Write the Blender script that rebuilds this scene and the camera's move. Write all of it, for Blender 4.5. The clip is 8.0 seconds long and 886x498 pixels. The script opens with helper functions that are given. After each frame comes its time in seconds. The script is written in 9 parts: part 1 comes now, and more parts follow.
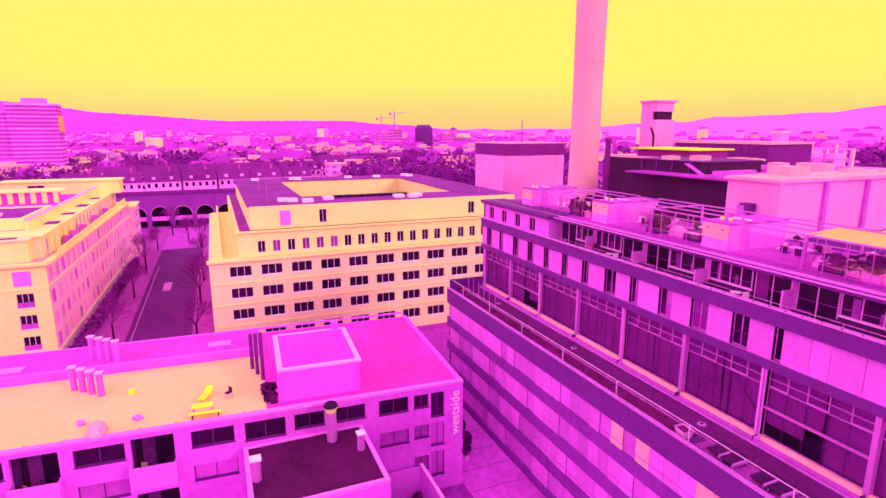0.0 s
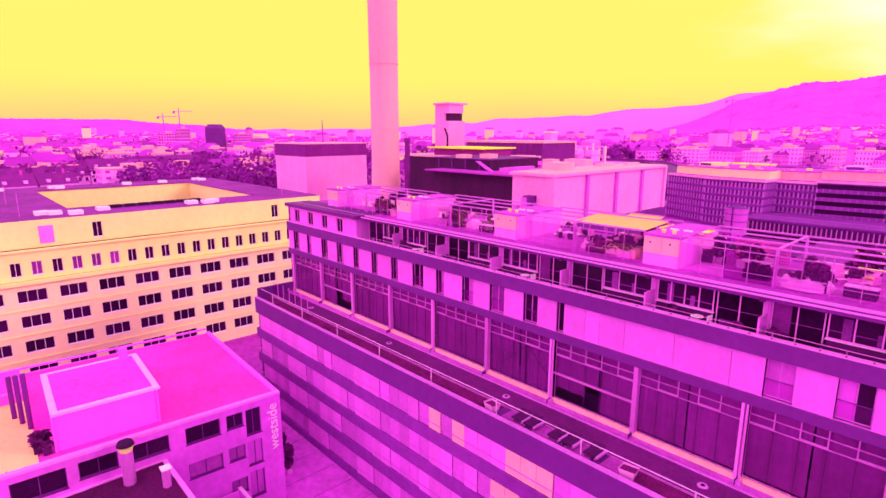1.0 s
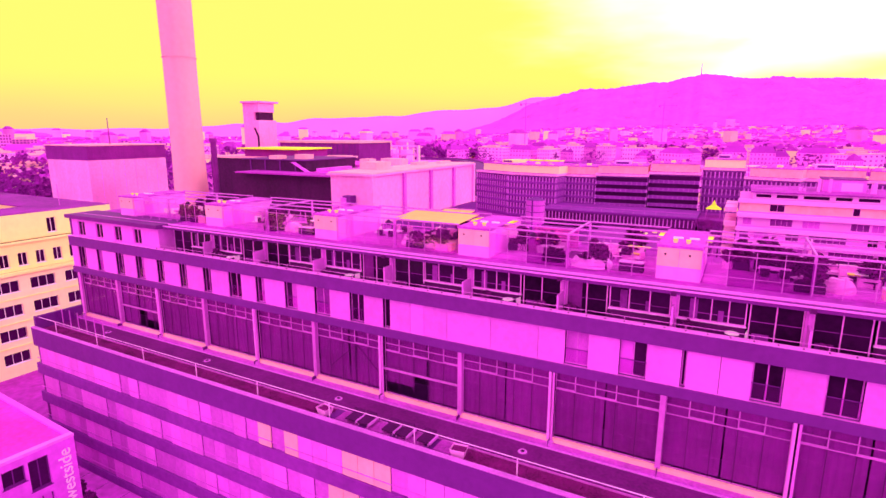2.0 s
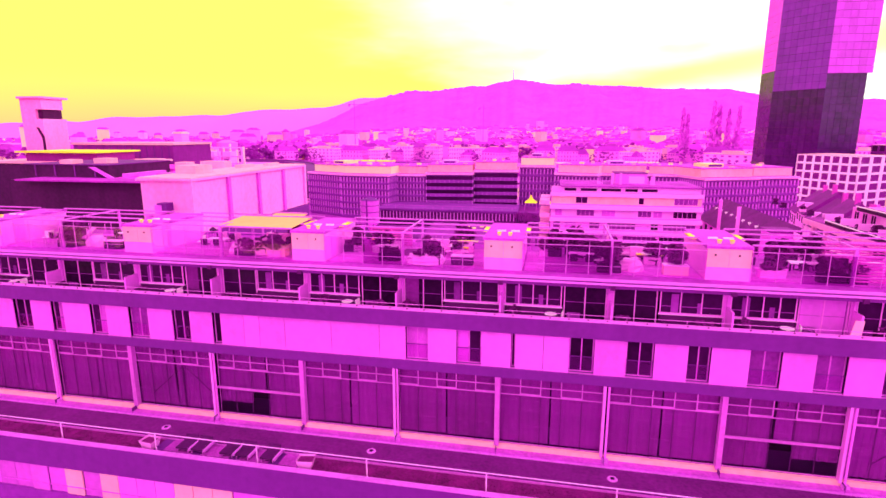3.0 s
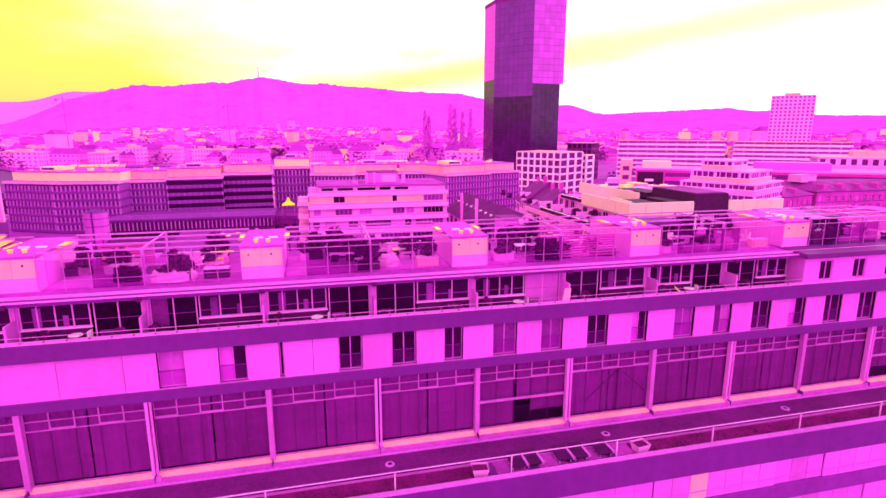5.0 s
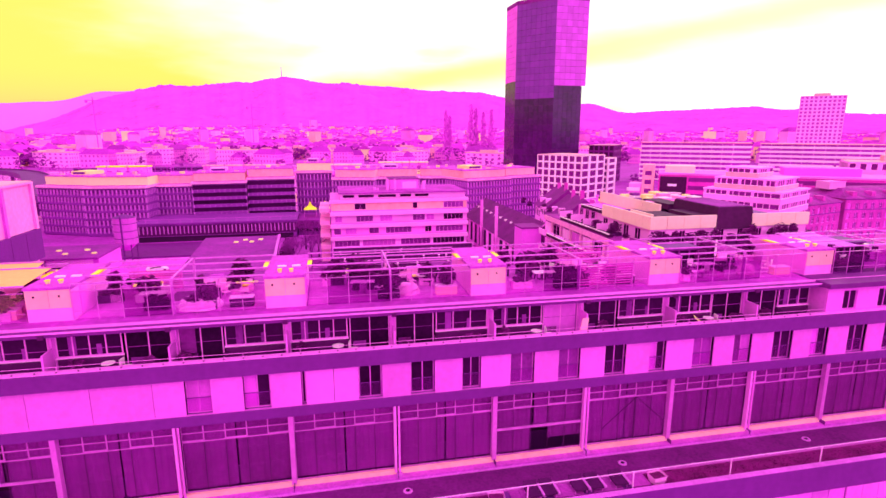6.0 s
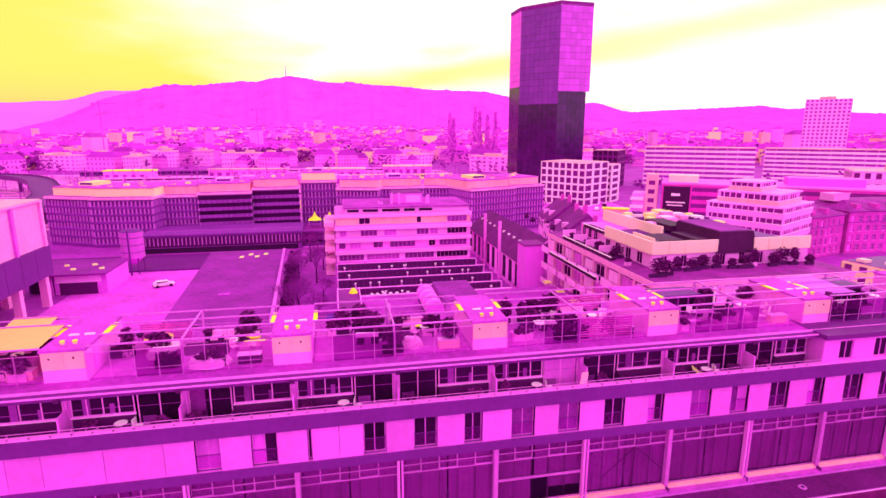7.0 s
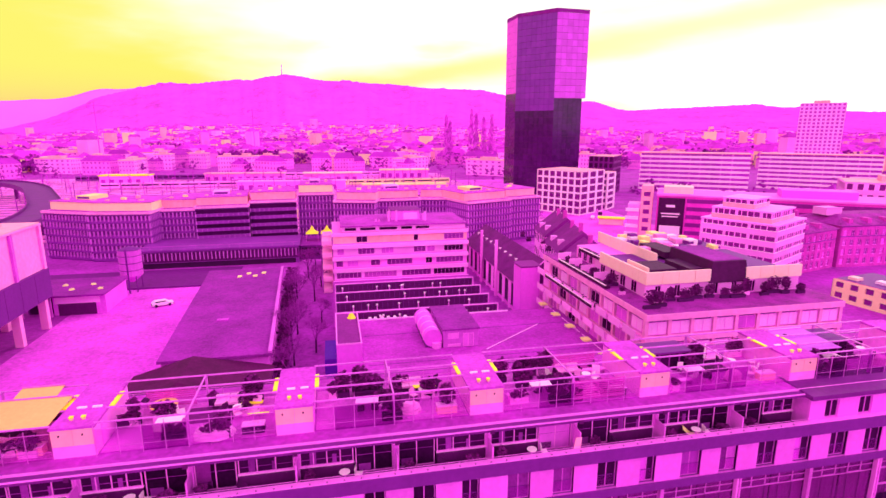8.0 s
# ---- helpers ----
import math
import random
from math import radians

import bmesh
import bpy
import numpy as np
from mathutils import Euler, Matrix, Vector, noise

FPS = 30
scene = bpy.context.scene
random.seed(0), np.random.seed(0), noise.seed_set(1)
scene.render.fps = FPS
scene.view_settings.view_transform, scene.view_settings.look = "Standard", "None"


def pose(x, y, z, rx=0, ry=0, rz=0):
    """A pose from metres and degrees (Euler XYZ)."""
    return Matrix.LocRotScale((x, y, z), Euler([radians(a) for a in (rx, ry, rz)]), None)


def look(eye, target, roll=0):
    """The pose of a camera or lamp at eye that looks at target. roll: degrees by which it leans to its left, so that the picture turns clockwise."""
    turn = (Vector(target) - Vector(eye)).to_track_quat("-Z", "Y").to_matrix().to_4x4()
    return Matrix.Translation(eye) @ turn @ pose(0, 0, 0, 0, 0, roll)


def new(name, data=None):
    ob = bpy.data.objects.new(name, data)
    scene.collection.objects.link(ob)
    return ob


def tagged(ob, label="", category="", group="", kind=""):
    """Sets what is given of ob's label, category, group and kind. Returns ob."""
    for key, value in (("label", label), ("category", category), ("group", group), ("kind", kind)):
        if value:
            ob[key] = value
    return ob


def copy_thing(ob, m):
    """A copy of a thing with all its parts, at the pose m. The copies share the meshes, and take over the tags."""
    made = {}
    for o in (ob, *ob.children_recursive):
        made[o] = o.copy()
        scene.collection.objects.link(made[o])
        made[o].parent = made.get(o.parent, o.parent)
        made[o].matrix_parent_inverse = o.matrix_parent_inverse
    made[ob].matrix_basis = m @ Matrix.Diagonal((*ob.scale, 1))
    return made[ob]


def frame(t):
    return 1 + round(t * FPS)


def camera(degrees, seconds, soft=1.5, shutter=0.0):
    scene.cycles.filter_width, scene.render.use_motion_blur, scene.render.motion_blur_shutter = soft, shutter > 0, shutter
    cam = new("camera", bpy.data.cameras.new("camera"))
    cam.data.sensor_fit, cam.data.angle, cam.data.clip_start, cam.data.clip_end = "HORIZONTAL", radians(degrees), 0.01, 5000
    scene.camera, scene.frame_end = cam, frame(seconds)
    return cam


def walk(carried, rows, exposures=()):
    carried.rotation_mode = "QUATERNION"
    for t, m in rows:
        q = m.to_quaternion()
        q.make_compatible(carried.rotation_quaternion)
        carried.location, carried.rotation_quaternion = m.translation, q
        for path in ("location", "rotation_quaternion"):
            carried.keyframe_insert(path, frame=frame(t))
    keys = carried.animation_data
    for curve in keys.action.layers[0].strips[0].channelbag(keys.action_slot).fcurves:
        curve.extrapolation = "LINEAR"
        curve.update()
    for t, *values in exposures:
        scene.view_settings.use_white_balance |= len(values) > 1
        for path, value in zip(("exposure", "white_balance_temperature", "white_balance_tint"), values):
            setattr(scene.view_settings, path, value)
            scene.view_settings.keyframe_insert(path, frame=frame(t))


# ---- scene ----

# ---------------------------------------------------------------- camera
cam = camera(78.0, 8.0, soft=1.5)
# seconds, x, y, z, yaw, pitch
PATH = [
    (0.0, 0.00, 0.00, 28.98, 67.44, -12.05),
    (0.5, 0.07, -0.03, 29.04, 57.33, -12.04),
    (1.0, 0.15, -0.06, 29.05, 47.26, -12.04),
    (1.5, 0.23, -0.09, 29.06, 37.83, -12.05),
    (2.0, 0.30, -0.12, 29.04, 28.53, -12.04),
    (2.2, 0.32, -0.13, 29.05, 24.95, -12.03),
    (3.3, 0.45, -0.20, 29.08, 6.29, -11.98),
    (3.5, 0.47, -0.22, 29.08, 3.03, -11.98),
    (4.0, 0.53, -0.29, 29.10, -4.84, -12.00),
    (4.5, 0.55, -0.38, 29.08, -12.24, -11.99),
    (4.7, 0.56, -0.41, 29.09, -13.99, -11.97),
    (5.8, 0.60, -0.55, 30.80, -11.88, -12.12),
    (6.0, 0.61, -0.57, 31.36, -11.58, -12.14),
    (6.5, 0.66, -0.59, 33.28, -11.27, -12.18),
    (7.0, 0.68, -0.59, 35.27, -11.16, -12.28),
    (7.5, 0.65, -0.57, 37.62, -11.19, -12.37),
    (8.0, 0.60, -0.55, 40.33, -11.53, -12.52),
]
walk(cam, [(t, pose(x, y, z, 90 + pitch, 0, yaw)) for t, x, y, z, yaw, pitch in PATH], [(0.0, -0.03), (2.0, 0.11), (3.5, 0.24), (4.5, 0.15), (6.0, 0.07), (8.0, 0.0)])

# ---------------------------------------------------------------- light
SKY_LEVEL, SUN_LEVEL = 1.0, 1.3
world = bpy.data.worlds.new("evening_sky")
scene.world = world
world.use_nodes = True
wn, wl = world.node_tree.nodes, world.node_tree.links
wn.clear()


def wmath(op, a, b=None, c=None, clamp=False):
    n = wn.new("ShaderNodeMath")
    n.operation = op
    n.use_clamp = clamp
    for i, v in enumerate((a, b, c)):
        if v is None:
            continue
        if isinstance(v, (int, float)):
            n.inputs[i].default_value = v
        else:
            wl.new(v, n.inputs[i])
    return n.outputs[0]


def wramp(v, lo, hi):
    n = wn.new("ShaderNodeMapRange")
    n.interpolation_type = "SMOOTHSTEP"
    wl.new(v, n.inputs[0])
    n.inputs[1].default_value, n.inputs[2].default_value = lo, hi
    return n.outputs[0]


def wmix(f, a, b):
    n = wn.new("ShaderNodeMix")
    n.data_type = "RGBA"
    wl.new(f, n.inputs[0])
    for i, v in ((6, a), (7, b)):
        if isinstance(v, tuple):
            n.inputs[i].default_value = (*v, 1)
        else:
            wl.new(v, n.inputs[i])
    return n.outputs[2]


coord = wn.new("ShaderNodeTexCoord").outputs["Generated"]
axes = wn.new("ShaderNodeSeparateXYZ")
wl.new(coord, axes.inputs[0])
sx, sy, sz = axes.outputs
# soft streaks of cloud, drawn out along the horizon
stretch = wn.new("ShaderNodeMapping")
stretch.inputs["Scale"].default_value = (1.6, 1.6, 7.0)
stretch.inputs["Rotation"].default_value = (0.0, radians(-9), 0.0)
wl.new(coord, stretch.inputs[0])
streak = wn.new("ShaderNodeTexNoise")
streak.inputs["Scale"].default_value = 1.7
streak.inputs["Detail"].default_value = 5
streak.inputs["Roughness"].default_value = 0.5
wl.new(stretch.outputs[0], streak.inputs["Vector"])
cloud = wmath("SUBTRACT", streak.outputs[0], 0.5)
toward = wmath("ADD", wmath("MULTIPLY", sx, -0.90), wmath("MULTIPLY", sy, 0.43))
toward = wmath("ADD", toward, wmath("MULTIPLY", cloud, 0.5))
toward = wmath("SUBTRACT", toward, wmath("MULTIPLY", sz, 0.75))
wisp = wmath("MULTIPLY", wramp(cloud, 0.0, 0.16), 0.45)
wisp = wmath("MULTIPLY", wisp, wramp(toward, -0.55, 0.25))
rise = wmath("SUBTRACT", sz, wmath("MULTIPLY", sx, 0.16))
band = wmath("SUBTRACT", 1.0, wramp(wmath("ABSOLUTE", wmath("ADD", wmath("SUBTRACT", rise, 0.058), wmath("MULTIPLY", cloud, 0.10)), 0.0), 0.004, 0.048))
band = wmath("MULTIPLY", wmath("MULTIPLY", band, wramp(sy, 0.2, 0.7)), wmath("SUBTRACT", 0.80, wmath("MULTIPLY", wramp(sx, 0.1, 0.8), 0.35)))
wisp = wmath("MAXIMUM", wisp, band)
golden = wmath("MULTIPLY", wmath("MAXIMUM", wramp(toward, 0.31, 0.64), wisp), wmath("SUBTRACT", 1.0, wramp(sz, 0.30, 0.62)))
low = wramp(wmath("ADD", sz, wmath("MULTIPLY", cloud, 0.03)), -0.01, 0.10)
gold = wmix(low, (1.0, 0.60, 0.24), (1.0, 0.92, 0.17))
high = wramp(sz, 0.12, 0.6)
pale = wmix(high, (1.25, 1.20, 1.12), (1.05, 0.80, 0.98))
away = wramp(sy, -0.7, 0.3)
pale = wmix(away, (2.05, 1.31, 1.70), pale)
sky_colour = wmix(golden, pale, gold)
back = wn.new("ShaderNodeBackground")
back.inputs["Strength"].default_value = SKY_LEVEL
wl.new(sky_colour, back.inputs["Color"])
wl.new(back.outputs[0], wn.new("ShaderNodeOutputWorld").inputs[0])

sun = new("sun", bpy.data.lights.new("sun", "SUN"))
sun.data.energy, sun.data.angle, sun.data.color = SUN_LEVEL, radians(14), (1.0, 0.88, 0.66)
sun.matrix_world = look((0.76 * 100, 0.60 * 100, 46), (0, 0, 0))


# ---------------------------------------------------------------- materials
def lin(c):
    return tuple(((v / 255) / 12.92) if v <= 10 else (((v / 255) + 0.055) / 1.055) ** 2.4 for v in c)


def mat(name, rgb, rough=0.8, var=0.18, scale=1.0, bump=0.0, metal=0.0, rand=0.0, spec=0.12, island=0.0, grain=14.0):
    """A surface with large stains and fine grain in world space, and a small shift from piece to piece."""
    m = bpy.data.materials.new(name)
    m.use_nodes = True
    n, l = m.node_tree.nodes, m.node_tree.links
    b = n["Principled BSDF"]
    b.inputs["Roughness"].default_value = rough
    b.inputs["Metallic"].default_value = metal
    b.inputs["Specular IOR Level"].default_value = spec
    col = lin(rgb)
    geo = n.new("ShaderNodeNewGeometry")

    def noise_at(s, detail):
        t = n.new("ShaderNodeTexNoise")
        t.inputs["Scale"].default_value = s
        t.inputs["Detail"].default_value = detail
        l.new(geo.outputs["Position"], t.inputs["Vector"])
        return t.outputs[0]

    big, fine = noise_at(0.35 * scale, 4), noise_at(grain * scale * 0.35, 3)

    def calc(op, a, c):
        q = n.new("ShaderNodeMath")
        q.operation = op
        for i, v in enumerate((a, c)):
            if isinstance(v, (int, float)):
                q.inputs[i].default_value = v
            else:
                l.new(v, q.inputs[i])
        return q.outputs[0]

    run = n.new("ShaderNodeMapping")
    run.inputs["Scale"].default_value = (1.4, 1.4, 0.10)
    l.new(geo.outputs["Position"], run.inputs[0])
    drip = n.new("ShaderNodeTexNoise")
    drip.inputs["Scale"].default_value = 1.6 * scale
    drip.inputs["Detail"].default_value = 4
    l.new(run.outputs[0], drip.inputs["Vector"])
    k = calc("ADD", calc("MULTIPLY", calc("SUBTRACT", big, 0.5), 3.0 * var), calc("MULTIPLY", calc("SUBTRACT", fine, 0.5), 2.6 * var))
    k = calc("ADD", k, calc("MULTIPLY", calc("SUBTRACT", drip.outputs[0], 0.5), 1.6 * var))
    if rand:
        info = n.new("ShaderNodeObjectInfo")
        k = calc("ADD", k, calc("MULTIPLY", calc("SUBTRACT", info.outputs["Random"], 0.5), 2 * rand))
    if island:
        k = calc("ADD", k, calc("MULTIPLY", calc("SUBTRACT", geo.outputs["Random Per Island"], 0.5), 2 * island))
    k = calc("MAXIMUM", calc("ADD", k, 1.0), 0.1)
    mul = n.new("ShaderNodeVectorMath")
    mul.operation = "SCALE"
    mul.inputs[0].default_value = col
    l.new(k, mul.inputs["Scale"])
    l.new(mul.outputs[0], b.inputs["Base Color"])
    if bump:
        bp = n.new("ShaderNodeBump")
        bp.inputs["Strength"].default_value = bump
        bp.inputs["Distance"].default_value = 0.05
        l.new(fine, bp.inputs["Height"])
        l.new(bp.outputs[0], b.inputs["Normal"])
    return m


def clear_glass(name, tint, gloss):
    m = bpy.data.materials.new(name)
    m.use_nodes = True
    n, l = m.node_tree.nodes, m.node_tree.links
    n.remove(n["Principled BSDF"])
    tr, gl, mx = n.new("ShaderNodeBsdfTransparent"), n.new("ShaderNodeBsdfGlossy"), n.new("ShaderNodeMixShader")
    tr.inputs[0].default_value = (*lin(tint), 1)
    gl.inputs["Roughness"].default_value = 0.03
    gl.inputs[0].default_value = (0.85, 0.5, 0.92, 1)
    mx.inputs[0].default_value = gloss
    l.new(tr.outputs[0], mx.inputs[1])
    l.new(gl.outputs[0], mx.inputs[2])
    l.new(mx.outputs[0], n["Material Output"].inputs[0])
    return m


M_PANEL = mat("shutter_panel", (240, 92, 240), 0.55, 0.10, 0.6, rand=0.10)
M_BAND = mat("purple_render", (124, 30, 144), 0.7, 0.12, 0.5)
M_BAND2 = mat("shaded_cladding", (122, 26, 136), 0.7, 0.15, 0.6)
M_FRAME = mat("pale_window_frame", (250, 110, 245), 0.5, 0.08)
M_METAL = mat("galvanised_steel", (225, 90, 225), 0.4, 0.15, metal=0.2)
M_COPING = mat("coping_metal", (255, 150, 250), 0.45, 0.12)
M_GLASS = mat("dark_window_glass", (62, 8, 68), 0.10, 0.35, 0.7, spec=0.06, rand=0.35)
M_GLASS2 = mat("lit_window_glass", (150, 40, 160), 0.14, 0.30, 0.8, spec=0.12, rand=0.25)
M_CURTAIN = mat("drawn_curtain", (138, 26, 142), 0.85, 0.22, 0.8, rand=0.14)
# dark small parts; on walls of rooms and recesses it paints shade
M_DARK = mat("dark_parts_and_painted_shade", (64, 7, 70), 0.8, 0.3)
M_DECK = mat("timber_deck", (120, 20, 122), 0.85, 0.3, 1.0, 0.2)
M_GRAVEL = mat("roof_gravel", (205, 58, 212), 0.95, 0.25, 1.2, 0.5)
M_SEDUM = mat("sedum_planting", (124, 15, 108), 0.95, 0.5, 2.6, 0.5)
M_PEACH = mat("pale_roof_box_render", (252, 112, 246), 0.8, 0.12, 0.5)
M_YELLOW = mat("yellow_translucent_sheet", (255, 238, 70), 0.5, 0.08)
M_AWNING = mat("awning_canvas", (255, 176, 120), 0.85, 0.10, 0.8)
M_WHITE = mat("white_paint", (255, 200, 245), 0.6, 0.06)
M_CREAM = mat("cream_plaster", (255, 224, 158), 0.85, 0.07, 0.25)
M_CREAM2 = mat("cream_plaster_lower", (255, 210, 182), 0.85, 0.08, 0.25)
# pinker copy of the cream plaster; the street side's weaker light is painted in
M_CREAMSHADE = mat("cream_plaster_street_shade", (255, 160, 222), 0.85, 0.10, 0.25)
M_PINKWALL = mat("pink_render", (248, 82, 250), 0.8, 0.08, 0.4)
M_PINKROOF = mat("pink_roof_membrane", (232, 54, 222), 0.9, 0.26, 0.5, 0.3)
# roof paving whose orange has the sunlight painted in
M_ORANGEDECK = mat("roof_paving_painted_sun", (255, 186, 150), 0.9, 0.11, 0.5, 0.2)
M_DARKROOF = mat("weathered_dark_roof", (92, 8, 84), 0.95, 0.4, 1.0, 0.6)
M_ROOF = mat("bitumen_roof", (150, 28, 160), 0.9, 0.34, 0.5, 0.3)
M_GROUND = mat("asphalt_ground", (178, 42, 186), 0.95, 0.36, 0.25, 0.3)
M_YARD = mat("pale_yard_concrete", (228, 68, 230), 0.9, 0.30, 0.3, 0.3)
M_ROAD = mat("road_asphalt", (120, 20, 132), 0.9, 0.2, 0.2, 0.2)
M_LINE = mat("road_paint", (225, 100, 225), 0.8, 0.15)
M_CONC = mat("bare_concrete", (255, 134, 228), 0.85, 0.14, 0.25, 0.2)
M_CHIM = mat("chimney_concrete", (255, 156, 194), 0.85, 0.07, 0.15, 0.1)
M_DARKCLAD = mat("dark_brown_cladding", (78, 7, 78), 0.7, 0.3, 0.3)
M_OFFICE = mat("office_cladding", (152, 42, 172), 0.6, 0.15, 0.4, rand=0.08)
M_FIN = mat("pale_vertical_fin", (220, 94, 228), 0.55, 0.12, rand=0.1)
M_ROOFPALE = mat("pale_roof", (255, 154, 194), 0.9, 0.16, 0.2)
# far materials: distance haze is mixed into these base colours
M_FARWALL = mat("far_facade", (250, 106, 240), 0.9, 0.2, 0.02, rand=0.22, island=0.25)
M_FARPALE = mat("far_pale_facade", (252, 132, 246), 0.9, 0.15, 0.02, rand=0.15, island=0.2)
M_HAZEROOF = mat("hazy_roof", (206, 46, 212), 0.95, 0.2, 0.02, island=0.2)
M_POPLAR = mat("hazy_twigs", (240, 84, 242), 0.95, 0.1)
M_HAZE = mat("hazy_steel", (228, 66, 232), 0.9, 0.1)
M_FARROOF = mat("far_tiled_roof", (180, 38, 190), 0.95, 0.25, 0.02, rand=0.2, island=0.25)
M_TREE = mat("bare_tree_crown", (164, 34, 172), 0.95, 0.3, 0.2, island=0.2)
M_TREENEAR = mat("dark_twigs", (156, 32, 160), 0.95, 0.4, 0.8, island=0.3)
M_BARK = mat("bark", (70, 8, 70), 0.95, 0.3, 2.0)
M_LEAF = mat("evergreen_leaf", (124, 19, 122), 0.8, 0.4, 2.0, island=0.6)
# hill colours have distance haze painted in
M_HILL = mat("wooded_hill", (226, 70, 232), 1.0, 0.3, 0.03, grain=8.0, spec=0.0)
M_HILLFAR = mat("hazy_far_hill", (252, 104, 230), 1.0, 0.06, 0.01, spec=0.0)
M_BRICK = mat("red_brick_wall", (214, 54, 196), 0.9, 0.26, 0.8, 0.3)
# tower facets: reflected dark and pale areas are painted in as panel colours
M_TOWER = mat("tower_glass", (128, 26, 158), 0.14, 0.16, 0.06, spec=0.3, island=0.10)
M_TOWERREFLDARK = mat("tower_glass_dark_reflection", (74, 7, 90), 0.12, 0.4, 0.10, spec=0.3, island=0.2)
M_TOWERREFLPALE = mat("tower_glass_pale_reflection", (206, 62, 222), 0.14, 0.12, 0.06, spec=0.3, island=0.10)
M_SCREEN = clear_glass("balustrade_glass", (253, 236, 253), 0.06)
M_PANE = clear_glass("hall_glass", (252, 240, 252), 0.02)
M_SPANDREL = mat("violet_spandrel", (146, 39, 166), 0.7, 0.2, 0.4)
M_TINTED = clear_glass("tinted_screen", (228, 172, 230), 0.06)
M_DECKROOF = mat("pale_roof_boards", (220, 76, 220), 0.85, 0.25, 1.2, 0.2)
# peach copy with sunlight painted in, for exit fronts and some shutters
M_PEACHUP = mat("peach_render_painted_sun", (255, 156, 194), 0.8, 0.10, 0.5)
M_DRAPE = mat("hall_drape", (138, 31, 143), 0.85, 0.2, 0.8, rand=0.12)
M_BLOCKROOF = mat("rose_roof_membrane", (244, 52, 208), 0.9, 0.22, 0.5, 0.3)
M_BLOCKWALL = mat("mauve_pink_render", (238, 78, 242), 0.8, 0.16, 0.4)
M_BEAM = mat("weathered_steel_beam", (222, 92, 228), 0.5, 0.18, 1.0)
M_LOUVRE = mat("violet_louvre", (222, 80, 226), 0.6, 0.14, 0.5, rand=0.18)
M_DECKPALE = mat("weathered_pale_boards", (186, 50, 186), 0.85, 0.3, 1.6, 0.2)
M_HALLROOF = mat("mottled_flat_roof", (186, 42, 192), 0.92, 0.32, 0.5, 0.3)
M_BALLAST = mat("pale_track_ballast", (246, 108, 230), 0.95, 0.5, 0.3)
M_SILLPANEL = mat("dark_sill_panel", (98, 12, 102), 0.7, 0.2, 0.8)
M_SHEER = mat("sheer_curtain", (222, 72, 226), 0.9, 0.18, 2.0, rand=0.2)
# ledge top: its sunlit highlight is put into the base colour
M_PEACHTOP = mat("ledge_painted_highlight", (255, 166, 190), 0.6, 0.12, 0.6)
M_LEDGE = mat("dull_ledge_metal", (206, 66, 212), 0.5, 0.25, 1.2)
M_TERRACE = mat("planted_terrace_floor", (158, 34, 158), 0.95, 0.5, 1.2, 0.4)
M_BELT = mat("dark_tree_belt", (164, 34, 172), 0.95, 0.3, 0.2, island=0.3)
M_ROOFPEACH = mat("peach_parapet_panel", (255, 196, 204), 0.8, 0.08, 0.4)
# pale street panes: the light they reflect is put into the colour
M_ROSEPANE = mat("pale_rose_pane", (250, 136, 208), 0.6, 0.12, 0.8, rand=0.2)
M_STREETGLASS = mat("pale_street_glass", (206, 64, 208), 0.2, 0.2, 0.6, rand=0.3)

# ---------------------------------------------------------------- building blocks
UNIT = ((0, 3, 2, 1), (4, 5, 6, 7), (0, 1, 5, 4), (1, 2, 6, 5), (2, 3, 7, 6), (3, 0, 4, 7))
MESHES = {}


def corners(b):
    x0, x1, y0, y1, z0, z1 = b
    return [(x0, y0, z0), (x1, y0, z0), (x1, y1, z0), (x0, y1, z0), (x0, y0, z1), (x1, y0, z1), (x1, y1, z1), (x0, y1, z1)]


def boxes_mesh(name, boxes, material):
    vs, fs = [], []
    for b in boxes:
        k = len(vs)
        vs += corners(b)
        fs += [tuple(k + i for i in f) for f in UNIT]
    me = bpy.data.meshes.new(name)
    me.from_pydata(vs, [], fs)
    me.materials.append(material)
    return me


def thing(name, label, category, group="", kind=""):
    return tagged(new(name), label, category, group, kind)


def settle(ob, x, y, z, rz=0.0):
    """Put a thing that was built in its own axes at its place."""
    ob.matrix_basis = pose(x, y, z, 0, 0, rz)
    return ob


def rebase(ob, x, y, z):
    """Move a thing's origin to its base; its parts stay."""
    ob.location = (x, y, z)
    for c in ob.children:
        c.location -= Vector((x, y, z))
    return ob


def link(name, me, parent, at=(0, 0, 0), label="", turn=0.0):
    ob = new(name, me)
    ob.parent = parent
    ob.matrix_basis = pose(*at, 0, 0, turn)
    if label:
        tagged(ob, label)
    return ob


def bx(name, parent, x0, x1, y0, y1, z0, z1, material, label=""):
    """One box-shaped part; alike ones share their mesh."""
    key = (name, round(x1 - x0, 3), round(y1 - y0, 3), round(z1 - z0, 3), material.name)
    if key not in MESHES:
        MESHES[key] = boxes_mesh(name, [(0, x1 - x0, 0, y1 - y0, 0, z1 - z0)], material)
    return link(name, MESHES[key], parent, (x0, y0, z0), label)


def multi(name, parent, boxes, material, label=""):
    return link(name, boxes_mesh(name, boxes, material), parent, (0, 0, 0), label)


def poly(name, vs, fs, material, parent=None, label="", smooth=False):
    me = bpy.data.meshes.new(name)
    me.from_pydata(vs, [], fs)
    me.materials.append(material)
    if smooth:
        me.shade_smooth()
    return link(name, me, parent, (0, 0, 0), label)


